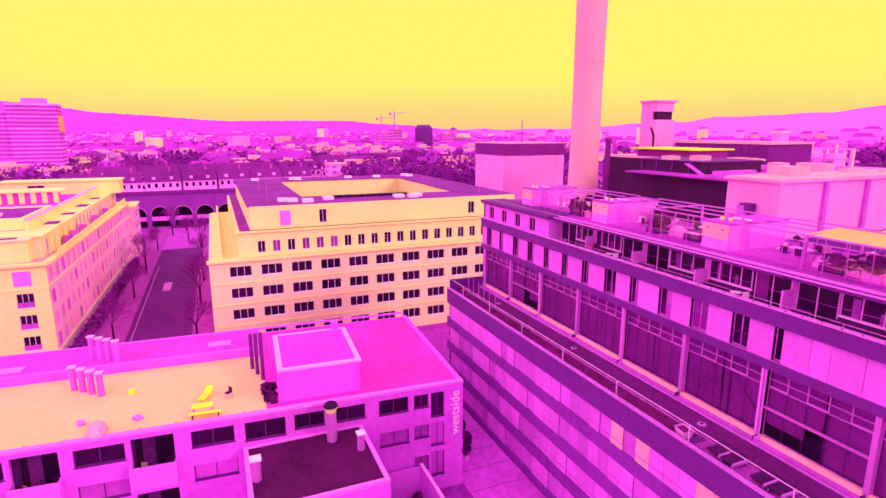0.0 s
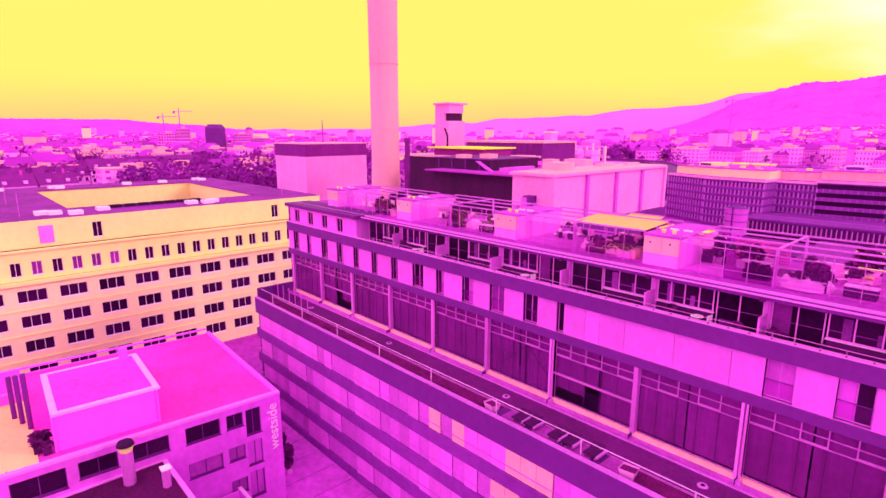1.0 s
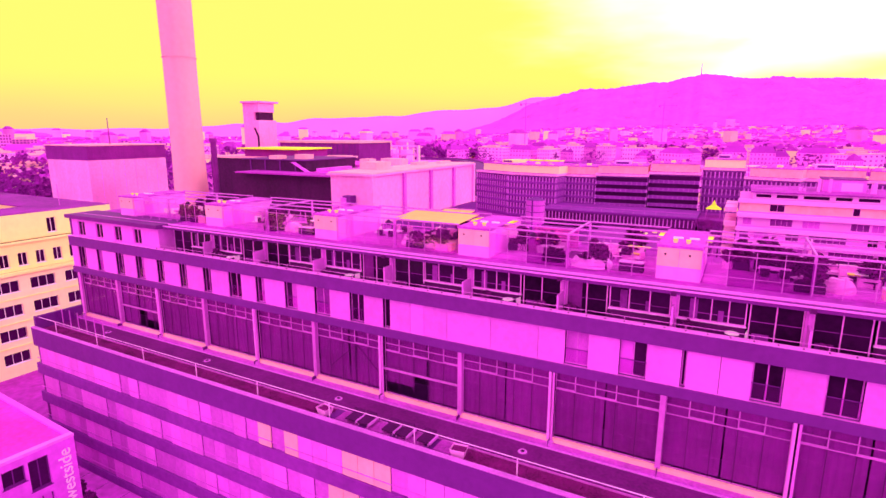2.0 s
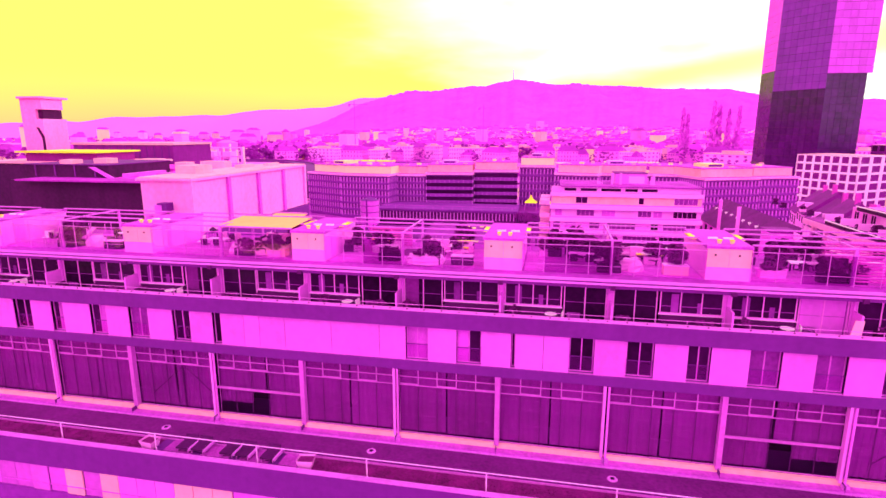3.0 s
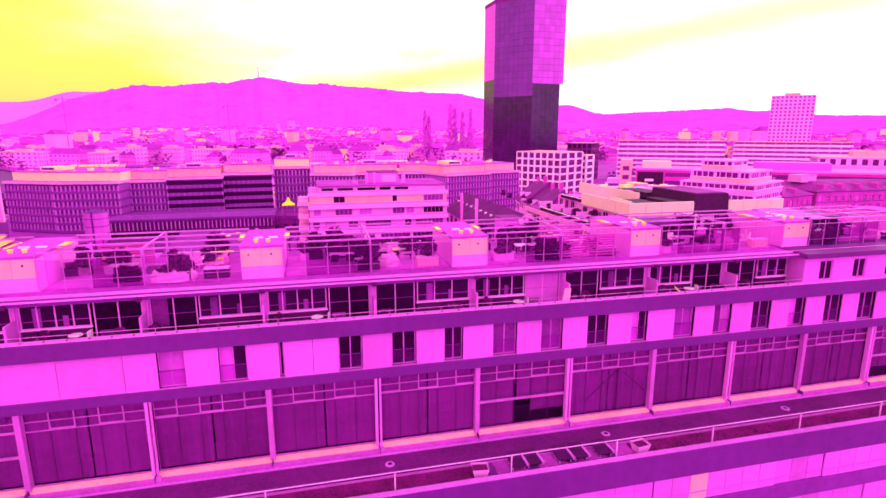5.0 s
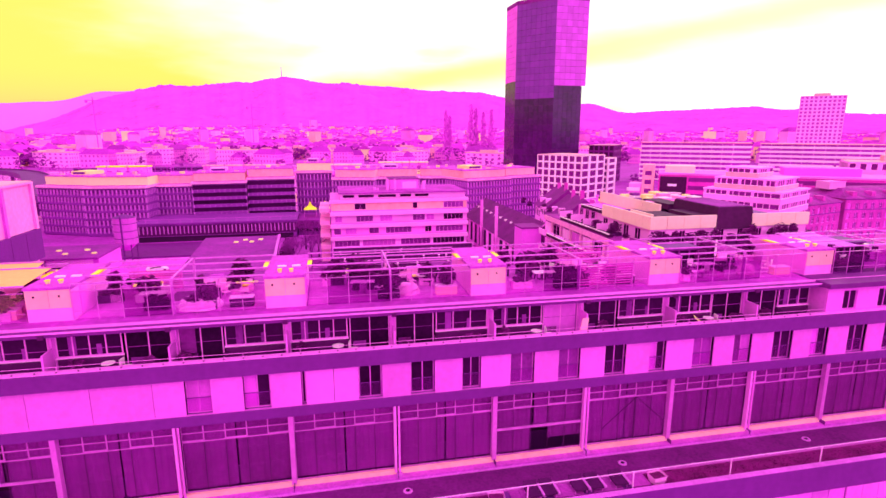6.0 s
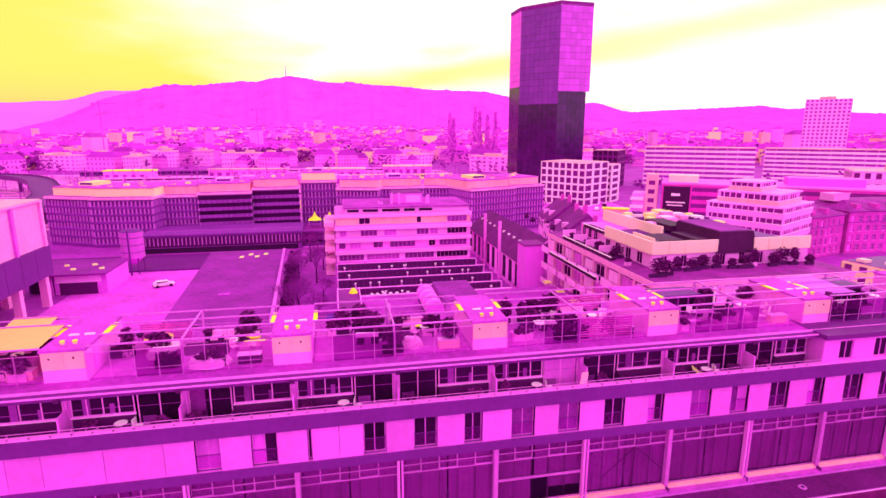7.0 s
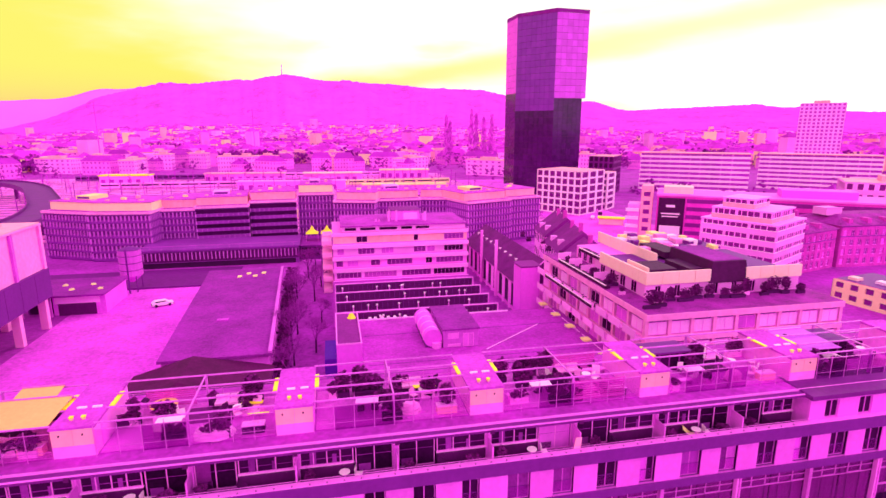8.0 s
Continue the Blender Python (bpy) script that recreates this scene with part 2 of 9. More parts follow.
def tube_data(r0, r1, h, n=12, z0=0.0, caps=True):
    vs = [(r * math.cos(a), r * math.sin(a), z) for r, z in ((r0, z0), (r1, z0 + h)) for a in [2 * math.pi * i / n for i in range(n)]]
    fs = [(i, (i + 1) % n, n + (i + 1) % n, n + i) for i in range(n)]
    if caps:
        fs += [tuple(range(n - 1, -1, -1)), tuple(range(n, 2 * n))]
    return vs, fs


def tube(name, parent, x, y, z, r0, r1, h, material, n=12, label=""):
    key = (name, r0, r1, h, n, material.name)
    if key not in MESHES:
        me = bpy.data.meshes.new(name)
        vs, fs = tube_data(r0, r1, h, n)
        me.from_pydata(vs, [], fs)
        me.materials.append(material)
        MESHES[key] = me
    return link(name, MESHES[key], parent, (x, y, z), label)


def pierced(u0, u1, z0, z1, holes, thick):
    """Boxes of a wall along u with openings (a, b, c, d) = u from a to b, z from c to d, cut through it."""
    zs = sorted({z0, z1, *(h[2] for h in holes), *(h[3] for h in holes)})
    zs = [z for z in zs if z0 <= z <= z1]
    out = []
    for a, b in zip(zs, zs[1:]):
        mid, at = (a + b) / 2, u0
        for h in sorted(h for h in holes if h[2] < mid < h[3]):
            if h[0] > at:
                out.append((at, h[0], 0, thick, a, b))
            at = max(at, h[1])
        if at < u1:
            out.append((at, u1, 0, thick, a, b))
    return out


def lattice(name, w, h, holes, y0, y1, material):
    """One closed frame of thickness y0 to y1 with rectangular holes (x0, x1, z0, z1)."""
    xs = sorted({0.0, w, *(v for q in holes for v in q[:2])})
    zs = sorted({0.0, h, *(v for q in holes for v in q[2:])})
    nx, nz = len(xs), len(zs)
    vs = [(x, y, z) for y in (y0, y1) for z in zs for x in xs]

    def solid(i, k):
        if not (0 <= i < nx - 1 and 0 <= k < nz - 1):
            return False
        cx, cz = (xs[i] + xs[i + 1]) / 2, (zs[k] + zs[k + 1]) / 2
        return not any(q[0] < cx < q[1] and q[2] < cz < q[3] for q in holes)

    def at(i, k, back):
        return back * nx * nz + k * nx + i

    fs = []
    for k in range(nz - 1):
        for i in range(nx - 1):
            if not solid(i, k):
                continue
            fs.append((at(i, k, 0), at(i + 1, k, 0), at(i + 1, k + 1, 0), at(i, k + 1, 0)))
            fs.append((at(i, k + 1, 1), at(i + 1, k + 1, 1), at(i + 1, k, 1), at(i, k, 1)))
            if not solid(i - 1, k):
                fs.append((at(i, k, 1), at(i, k, 0), at(i, k + 1, 0), at(i, k + 1, 1)))
            if not solid(i + 1, k):
                fs.append((at(i + 1, k, 0), at(i + 1, k, 1), at(i + 1, k + 1, 1), at(i + 1, k + 1, 0)))
            if not solid(i, k - 1):
                fs.append((at(i, k, 1), at(i + 1, k, 1), at(i + 1, k, 0), at(i, k, 0)))
            if not solid(i, k + 1):
                fs.append((at(i, k + 1, 0), at(i + 1, k + 1, 0), at(i + 1, k + 1, 1), at(i, k + 1, 1)))
    me = bpy.data.meshes.new(name)
    me.from_pydata(vs, [], fs)
    me.materials.append(material)
    return me


def window_meshes(w, h, cols, rows, frame_m, glass_m, bar=0.07, sill=True, tag="window"):
    """The frame with its bars and the pane of one kind of window; the lower left corner is the origin."""
    key = (tag, round(w, 2), round(h, 2), cols, rows, frame_m.name, glass_m.name)
    if key not in MESHES:
        us = [bar / 2] + [w * i / cols for i in range(1, cols)] + [w - bar / 2]
        ks = [bar / 2] + [h * j / rows for j in range(1, rows)] + [h - bar / 2]
        holes = [(p + bar / 2, q - bar / 2, r + bar / 2, s - bar / 2) for p, q in zip(us, us[1:]) for r, s in zip(ks, ks[1:])]
        MESHES[key] = (lattice(tag + "_frame", w, h, holes, 0.0, 0.08, frame_m), boxes_mesh("pane", [(bar * 0.5, w - bar * 0.5, 0.045, 0.06, bar * 0.5, h - bar * 0.5)], glass_m))
    return MESHES[key]


def put_window(parent, base, u, v, z, w, h, cols=2, rows=1, frame_m=None, glass_m=None, inset=0.15, sill=True, tag="window"):
    """A window in a facade whose own axes (u along it, v inward, z up) are the pose base."""
    fm, gm = window_meshes(w, h, cols, rows, frame_m or M_FRAME, glass_m or M_GLASS, sill=sill, tag=tag)
    ob = new(tag, fm)
    ob.parent = parent
    ob.matrix_basis = base @ pose(u, v + inset, z)
    link("pane", gm, ob)
    if sill:
        link("sill", MESHES.setdefault(("sill", round(w, 2), (frame_m or M_FRAME).name), boxes_mesh("sill", [(-0.08, w + 0.08, -0.22, 0.0, -0.05, 0.02)], frame_m or M_FRAME)), ob)
    return ob


def wall_part(name, parent, base, boxes, material, label=""):
    ob = new(name, boxes_mesh(name, boxes, material))
    ob.parent = parent
    ob.matrix_basis = base
    if label:
        tagged(ob, label)
    return ob


def structure(name, boxes, material, label="", category=""):
    return tagged(new(name, boxes_mesh(name, boxes, material)), label, category, "", "structure")


# ---------------------------------------------------------------- ground
def smooth01(v):
    v = min(1.0, max(0.0, v))
    return v * v * (3 - 2 * v)


def ground_z(x, y):
    return -4.0 * (1 - smooth01((y - 42) / 32))


def build_ground():
    xs = sorted({*range(-240, 241, 12), *(s * d for s in (-1, 1) for d in (300, 400, 600, 900, 1400, 2200, 3200, 4500))})
    ys = sorted({*range(-120, 361, 6), *(-4500, -2500, -1200, -600, -300, -180, 420, 520, 700, 1000, 1500, 2200, 3200, 4500)})
    vs = [(x, y, ground_z(x, y)) for y in ys for x in xs]
    n = len(xs)
    fs = [(j * n + i, j * n + i + 1, (j + 1) * n + i + 1, (j + 1) * n + i) for j in range(len(ys) - 1) for i in range(n - 1)]
    g = poly("ground", vs, fs, M_GROUND, smooth=True)
    tagged(g, "magenta-tinted grey asphalt ground of the city", "ground", "", "structure")


build_ground()
structure("yard_paving", [(-57, -26.5, 70, 146, -0.2, 0.03)], M_YARD, "pale concrete paving of the works yard", "paving")
structure("lane_paving", [(-9.6, -0.2, 62, 175, -0.2, 0.03)], M_YARD, "pale paved lane between the sheds", "paving")
structure("street_road", [(-215, -64, -15.5, -5.5, -4.2, -3.96)], M_ROAD, "dark asphalt street between the cream blocks", "road")
structure("street_pavement_north", [(-215, -64, -5.5, -1.8, -4.2, -3.86)], M_DECKPALE, "pavement slabs along the street", "pavement")
structure("street_pavement_south", [(-215, -64, -22.0, -15.5, -4.2, -3.86)], M_DECKPALE, "pavement slabs along the street", "pavement")
structure("road_marking", [(-150, -70, -14.7, -14.55, -3.96, -3.952), (-133, -126, -12.2, -10.6, -3.96, -3.952)], M_LINE, "worn pale paint marks on the street", "road marking")
structure("courtyard_paving", [(-60, 10, 19.7, 25.8, -4.2, -3.95)], M_YARD, "pale slabs of the courtyard", "paving")
structure("tower_road", [(84, 134, 150, 420, -0.2, 0.03)], M_YARD, "pale avenue leading to the tower", "road")

# ---------------------------------------------------------------- the long apartment building
BAY, BAY0 = 6.42, -2.35
BX0, BX1 = -61.0, 55.0
BOXES_X = [-55.6, -42.6, -29.6, -16.6, -3.6, 9.4, 22.4, 35.4, 48.4]
COLUMNS = [BAY0 + BAY * k for k in range(-9, 10)]
rng = random.Random(5)


def build_apartments():
    a = thing("apartment_building", "long magenta apartment building with sliding shutters and roof terraces", "apartment building")
    # solid core behind the glazing, floors and bands
    bx("core_wall", a, BX0 + 0.3, BX1, 34.6, 41.0, -4, 20.3, M_BAND)
    bx("end_wall", a, BX0, BX0 + 0.3, 30.9, 41.0, -4, 20.3, M_BAND2)
    # back walls behind the glazing carry the rooms' shade in their dark colour
    bx("hall_back_wall", a, BX0 + 0.3, BX1, 33.9, 34.6, 9.8, 14.6, M_DARK, "hall back wall with the room's shade painted in")
    bx("spandrel_band", a, BX0, BX1, 30.62, 34.6, 14.62, 15.22, M_BAND, "smooth purple-grey spandrel band")
    bx("parapet_band", a, BX0, BX1, 30.55, 31.0, 17.5, 18.5, M_BAND, "smooth purple-grey parapet band")
    bx("parapet_coping", a, BX0, BX1, 30.52, 31.03, 18.5, 18.55, M_FRAME, "pale metal coping")
    bx("terrace_slab", a, BX0 + 0.3, BX1, 31.0, 34.6, 17.5, 17.78, M_DECK)
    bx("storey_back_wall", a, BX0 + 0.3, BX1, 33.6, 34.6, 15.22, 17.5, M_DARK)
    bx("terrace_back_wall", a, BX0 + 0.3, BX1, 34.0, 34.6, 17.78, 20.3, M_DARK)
    bx("roof_slab", a, BX0 - 0.1, BX1, 31.35, 41.3, 20.32, 20.58, M_BAND2, "flat roof slab with a dark edge")
    bx("roof_gravel", a, BX0 + 0.3, BX1, 31.9, 41.0, 20.58, 20.66, M_HALLROOF, "mottled roof surface")
    bx("roof_edge_trim", a, BX0 - 0.1, BX1, 31.3, 31.36, 20.52, 20.62, M_FRAME)
    bx("roof_edge_trim", a, BX0 - 0.1, BX1, 31.86, 31.94, 20.58, 20.74, M_FRAME)
    # columns of the hall: wide posts and pipe pairs by turns
    for k, x in enumerate(COLUMNS):
        if k % 2:
            bx("hall_column", a, x - 0.15, x + 0.15, 30.70, 31.0, 10.0, 14.62, M_METAL)
        else:
            bx("hall_column", a, x - 0.20, x - 0.04, 30.66, 31.0, 10.0, 14.62, M_FRAME)
            tube("rain_pipe", a, x + 0.12, 30.68, 9.6, 0.07, 0.07, 5.0, M_PANEL, 8)
    # hall glazing, bay by bay
    for i, x0 in enumerate(COLUMNS[:-1]):
        u0, w = x0 + 0.16, BAY - 0.32
        crossbar = i % 5 == 1
        flip = i % 10 == 1
        braced = i in (5, 12)
        if "hall_frame" not in MESHES:
            cut = [0.0] + [w * j / 5 for j in range(1, 5)] + [w]
            holes = [(0.012, w - 0.012, 0.05, 3.28)] + [(p + 0.03, q - 0.03, z0, z1) for p, q in zip(cut, cut[1:]) for z0, z1 in ((3.33, 3.85), (3.9, 4.44))]
            MESHES["hall_frame"] = lattice("hall_window", w, 4.52, holes, 0.0, 0.08, M_METAL)
            MESHES["vent_sash"] = boxes_mesh("vent_sash", [(0.03, w / 5 - 0.03, -0.02, 0.0, 3.34, 3.44)], M_METAL)
            MESHES["crossbar"] = boxes_mesh("crossbar", [(-0.1, w + 0.1, -0.1, 0.0, 1.85, 2.0)], M_METAL)
        f = new("hall_window", MESHES["hall_frame"])
        f.parent = a
        f.location = (u0, 30.98, 10.1)
        link("pane", MESHES.setdefault("hall_pane", boxes_mesh("pane", [(0.04, w - 0.04, 0.03, 0.045, 0.05, 4.48)], M_PANE)), f).visible_shadow = False
        for j in range(1, 5):
            link("mullion", MESHES.setdefault("mullion", boxes_mesh("mullion", [(-0.022, 0.022, 0, 0.03, 0.05, 3.28)], M_SILLPANEL)), f, (w * j / 5, 0, 0))
        for j in range(5):
            if (j + i) % 2 == 0:
                link("vent_sash", MESHES["vent_sash"], f, (w * j / 5, 0, 0))
        if crossbar:
            link("crossbar", MESHES["crossbar"], f)
        # drawn curtains with folds: two halves parted by a dark slit, raised over the open lights of some bays
        pieces = [(0.02, w / 2 - 0.07, 0.12), (w / 2 + 0.03, w - 0.02, 0.12)]
        if crossbar:
            pieces = [(0.02, w * 0.4 - 0.02, 0.85), (w * 0.4 + 0.02, w * 0.56, 1.7), (w * 0.6, w - 0.02, 0.12)]
        if flip:
            pieces = [(w - q, w - p, lo) for p, q, lo in pieces]
        for p, q, lo in pieces:
            key = ("curtain", lo, round(q - p, 2), braced)
            if key not in MESHES:
                n, cw = 24, q - p
                sway = 0.05 if braced else 0.018
                vs = [(cw * k / n, 0.10 + sway * math.sin(k * 1.9 + z * (0.9 if braced else 0.1)), z) for z in [lo + (4.4 - lo) * j / 6 for j in range(7)] for k in range(n + 1)]
                m = n + 1
                back = len(vs)
                vs += [(x, y + 0.03, z) for x, y, z in vs]
                fs = [(j * m + k, j * m + k + 1, j * m + m + k + 1, j * m + m + k) for j in range(6) for k in range(n)]
                fs += [tuple(back + v for v in reversed(f)) for f in fs]
                me = bpy.data.meshes.new("curtain")
                me.from_pydata(vs, [], fs)
                me.materials.append(M_DRAPE)
                MESHES[key] = me
            link("curtain", MESHES[key], f, (p, 0.05, 0))
        if braced:
            vs, fs = [], []
            for p, q in (((w * 0.2, 0.06, 1.0), (w * 0.62, 0.06, 3.2)), ((w * 0.62, 0.06, 3.2), (w * 0.98, 0.06, 1.2))):
                k = len(vs)
                vs += [(u[0], u[1] + dy, u[2] + dz) for u in (p, q) for dy in (0, 0.03) for dz in (-0.03, 0.05)]
                fs += [tuple(k + v for v in f4) for f4 in ((0, 4, 5, 1), (2, 3, 7, 6), (0, 2, 6, 4), (1, 5, 7, 3))]
            vs += [(w * 0.6 + dx, 0.055 + dy, z) for z in (0.1, 4.4) for dx, dy in ((0, 0), (0.09, 0), (0.09, 0.03), (0, 0.03))]
            k = len(vs) - 8
            fs += [tuple(k + v for v in f4) for f4 in UNIT]
            poly("brace", vs, fs, M_SILLPANEL, f)
    # storey of sliding shutters: openings and panels
    holes = [(-27.8, -26.3), (-24.4, -23.1), (-21.4, -20.8), (-8.1, -6.7), (-4.9, -3.4), (-1.6, -1.35), (1.8, 3.2), (5.0, 6.5), (8.3, 9.5), (11.5, 13.1), (14.8, 16.3), (18.1, 19.6), (21.4, 22.6)]
    x = 24.7
    while x < BX1 - 2:
        holes.append((x, x + rng.choice((1.1, 1.45, 1.6))))
        x += 3.21
    x = -30.9
    while x > BX0 + 1:
        holes.append((x, x + rng.choice((1.0, 1.3, 1.5))))
        x -= 3.21
    holes.sort()
    seams = [-19.1, -18.0, -16.2, -13.0, -9.8, 0.3]
    at = BX0
    for h in holes + [(BX1, BX1)]:
        cuts = [at] + [s for s in seams if at + 0.3 < s < h[0] - 0.3] + [h[0]]
        for p, q in zip(cuts, cuts[1:]):
            if q - p > 0.1:
                bx("shutter_panel", a, p + 0.015, q - 0.015, 30.76, 30.84, 15.24, 17.48, M_PANEL)
        if h[1] > h[0]:
            w = h[1] - h[0]
            g = M_GLASS2 if h[0] in (-27.8, -8.1, 11.5, 14.8, 27.91) or (rng.random() < 0.25 and h[0] > 24) else M_GLASS
            win = put_window(a, pose(h[0], 30.9, 15.26), 0, 0, 0, w, 2.2, 2 if w > 0.9 else 1, 1, M_METAL, g, 0.1, False, "french_window")
            if w > 0.9:
                link("railing", MESHES.setdefault(("frail", round(w, 2)), boxes_mesh("railing", [(0, w, -0.06, -0.03, 0.95, 0.985)], M_BAND)), win)
                link("railing_glass", MESHES.setdefault(("frglass", round(w, 2)), boxes_mesh("railing_glass", [(0.02, w - 0.02, -0.05, -0.04, 0.11, 0.95)], M_SCREEN)), win)
                side = {-8.1: 3, -4.9: 1, -27.8: 0, -24.4: 0, 1.8: 0, 5.0: 0, 8.3: 0, 11.5: 0, 14.8: 0, 18.1: 0, 21.4: 1}.get(h[0], rng.choice((0, 0, 0, 0, 0, 1, 2)))
                if side:
                    c0, c1 = (0.05, w / 2 - 0.05) if side == 1 else (w / 2 + 0.05, w - 0.05) if side == 2 else (0.05, w - 0.05)
                    link("curtain", boxes_mesh("curtain", [(c0, c1, 0.03, 0.044, 0.06, 2.14)], M_SHEER), win)
        at = h[1]
    bx("shutter_rail", a, BX0, BX1, 30.72, 30.9, 17.47, 17.5, M_METAL)
    bx("shutter_rail", a, BX0, BX1, 30.72, 30.9, 15.22, 15.25, M_METAL)
    # recessed top storey with private terraces
    X0, X1 = -46.5, 35.4
    inner = [x for x in COLUMNS if X0 < x < X1]
    for k, x in enumerate(inner):
        # dividing walls with a sloping outer edge
        out, tip = (31.06, 19.4) if k % 3 else (31.3, 19.55)
        vs = [(x - 0.05, out, 17.78), (x - 0.05, 32.45, 17.78), (x - 0.05, 32.45, 20.3), (x - 0.05, 32.2, 20.3), (x - 0.05, 32.2, tip), (x - 0.05, out, tip)]
        vs += [(x + 0.05, y, z) for _, y, z in vs]
        fs = [(5, 4, 3, 2, 1, 0), (6, 7, 8, 9, 10, 11)] + [(i, (i + 1) % 6, 6 + (i + 1) % 6, 6 + i) for i in range(6)]
        poly("dividing_wall", vs, fs, M_PANEL, a)
        bx("terrace_post", a, x - 0.16, x + 0.16, 32.3, 32.5, 17.78, 20.3, M_PANEL)
    spans = [(p, q) for p, q in zip([X0] + inner, inner + [X1])]
    for k, (p, q) in enumerate(spans):
        p, q = p + 0.18, q - 0.18
        if q - p < 2:
            continue
        door = 2.5
        sides = ((p, p + door), (p + door + 0.12, q)) if k % 2 == 0 else ((q - door, q), (p, q - door - 0.12))
        (d0, d1), (w0, w1) = sides
        dr = put_window(a, pose(d0, 32.4, 17.82), 0, 0, 0, d1 - d0, 2.42, 2, 1, M_FRAME, M_GLASS2 if k == 9 else M_GLASS, 0.0, False, "terrace_door")
        if k in (3, 6, 9):
            link("curtain", boxes_mesh("curtain", [(0.1, 0.95 if k < 9 else 2.35, 0.03, 0.044, 0.08, 2.3)], M_CURTAIN if k < 9 else M_LOUVRE), dr)
        # paler bars before the opaque panes paint reflections in the glass
        link("inner_rail", MESHES.setdefault(("inrail", round(d1 - d0, 2)), boxes_mesh("inner_rail", [(0.08, d1 - d0 - 0.08, 0.03, 0.043, 1.25, 1.29), (0.2, (d1 - d0) * 0.4, 0.03, 0.043, 0.1, 0.6)], M_GLASS2)), dr)
        sw = put_window(a, pose(w0, 32.3, 18.75), 0, 0, 0, w1 - w0, 1.5, 3 + k % 2, 1, M_FRAME, M_GLASS, 0.0, False, "strip_window")
        link("inner_rail", MESHES.setdefault(("srail", round(w1 - w0, 2)), boxes_mesh("inner_rail", [(0.08, w1 - w0 - 0.08, 0.03, 0.043, 0.42, 0.47), ((w1 - w0) * 0.18, (w1 - w0) * 0.3, 0.03, 0.043, 0.09, 1.2), ((w1 - w0) * 0.6, (w1 - w0) * 0.68, 0.03, 0.043, 0.09, 0.7)], M_GLASS2)), sw)
        bx("window_sill", a, w0 - 0.05, w1 + 0.05, 32.2, 32.4, 18.69, 18.75, M_COPING, "pale projecting sill")
        bx("sill_panel", a, w0, w1, 32.3, 32.44, 17.78, 18.66, M_SILLPANEL)
    bx("lintel", a, X0, X1, 32.3, 32.5, 20.22, 20.32, M_FRAME)
    # slim handrail above the parapet
    bx("handrail", a, X0, X1, 30.725, 30.755, 18.84, 18.865, M_FRAME)
    for i in range(int((X1 - X0) / 3.21)):
        bx("rail_post", a, X0 + 3.21 * i, X0 + 3.21 * i + 0.025, 30.725, 30.755, 18.56, 18.84, M_FRAME)
    for i in range(int((X1 - X0) / 1.07)):
        bx("coping_stud", a, X0 + 1.07 * i, X0 + 1.07 * i + 0.06, 30.6, 30.66, 18.56, 18.62, M_SILLPANEL)
    # gutter brackets at the lintel
    for x in inner:
        bx("gutter_bracket", a, x - 0.14, x + 0.14, 31.2, 31.32, 20.26, 20.5, M_SILLPANEL)
    # closed ends of the top storey
    for p, q in ((BX0, X0), (X1, BX1)):
        wins = []
        x = p + 1.4
        while x < q - 1.5:
            wins.append((x, x + 1.2))
            x += 3.1
        wall_part("end_storey_wall", a, pose(0, 30.95, 0), pierced(p, q, 18.56, 20.35, [(s, t, 18.6, 20.1) for s, t in wins], 0.2), M_PANEL)
        for s, t in wins:
            put_window(a, pose(s, 30.95, 18.62), 0, 0, 0, t - s, 1.46, 2, 1, M_METAL, M_GLASS, 0.08, False, "end_window")
        bx("end_storey_side", a, (q - 0.2) if p == BX0 else p, q if p == BX0 else p + 0.2, 31.15, 34.6, 17.78, 20.3, M_PANEL)
        bx("end_roof", a, p - (0.3 if p == BX0 else 0.25), q + 0.25, 30.6, 34.0, 20.36, 20.72, M_BAND2, "overhanging roof edge")
    return a


apartments = build_apartments()


def build_roof_boxes():
    for n, x in enumerate(BOXES_X):
        s = thing("roof_exit", "pale peach rendered roof exit box with vents and yellow skylights", "roof structure", "roof exits of the apartment building")
        bx("wall", s, x, x + 2.4, 33.2, 39.0, 20.66, 22.55, M_PEACH)
        # thin sheets put the light on the upper front into a peach colour
        bx("front_panel", s, x + 0.01, x + 1.19, 33.17, 33.2, 21.45, 22.54, M_PEACHUP, "upper front with sunlight painted in peach")
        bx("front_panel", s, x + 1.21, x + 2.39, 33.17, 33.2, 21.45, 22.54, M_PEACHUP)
        bx("lid", s, x - 0.06, x + 2.46, 33.14, 39.06, 22.55, 22.7, M_GRAVEL)
        for dx in (0.45, 1.75):
            tube("wall_vent", s, x + dx, 33.15, 22.12, 0.05, 0.05, 0.1, M_DARK, 8)
        for dx in (0.85, 1.55):
            v = tube("roof_vent", s, x + dx, 34.1, 22.7, 0.1, 0.14, 0.16, M_CREAM, 10)
            link("cap", MESHES.setdefault("vcap", boxes_mesh("cap", [(-0.12, 0.12, -0.12, 0.12, 0.16, 0.22)], M_YELLOW)), v)
        for dx in (0.6, 1.5):
            bx("roof_hood", s, x + dx, x + dx + 0.55, 35.5, 35.68, 22.7, 22.79, M_WHITE)
        if n in (4, 5, 6, 7, 3):
            for dx in (-0.34, 2.46):
                bx("skylight", s, x + dx, x + dx + 0.28, 35.6, 37.6, 22.62, 22.72, M_YELLOW, "translucent yellow skylight strip")
        bx("door", s, x + 2.4, x + 2.44, 34.2, 35.1, 20.7, 22.5, M_PANEL)
        rebase(s, x + 1.2, 36, 20.66)


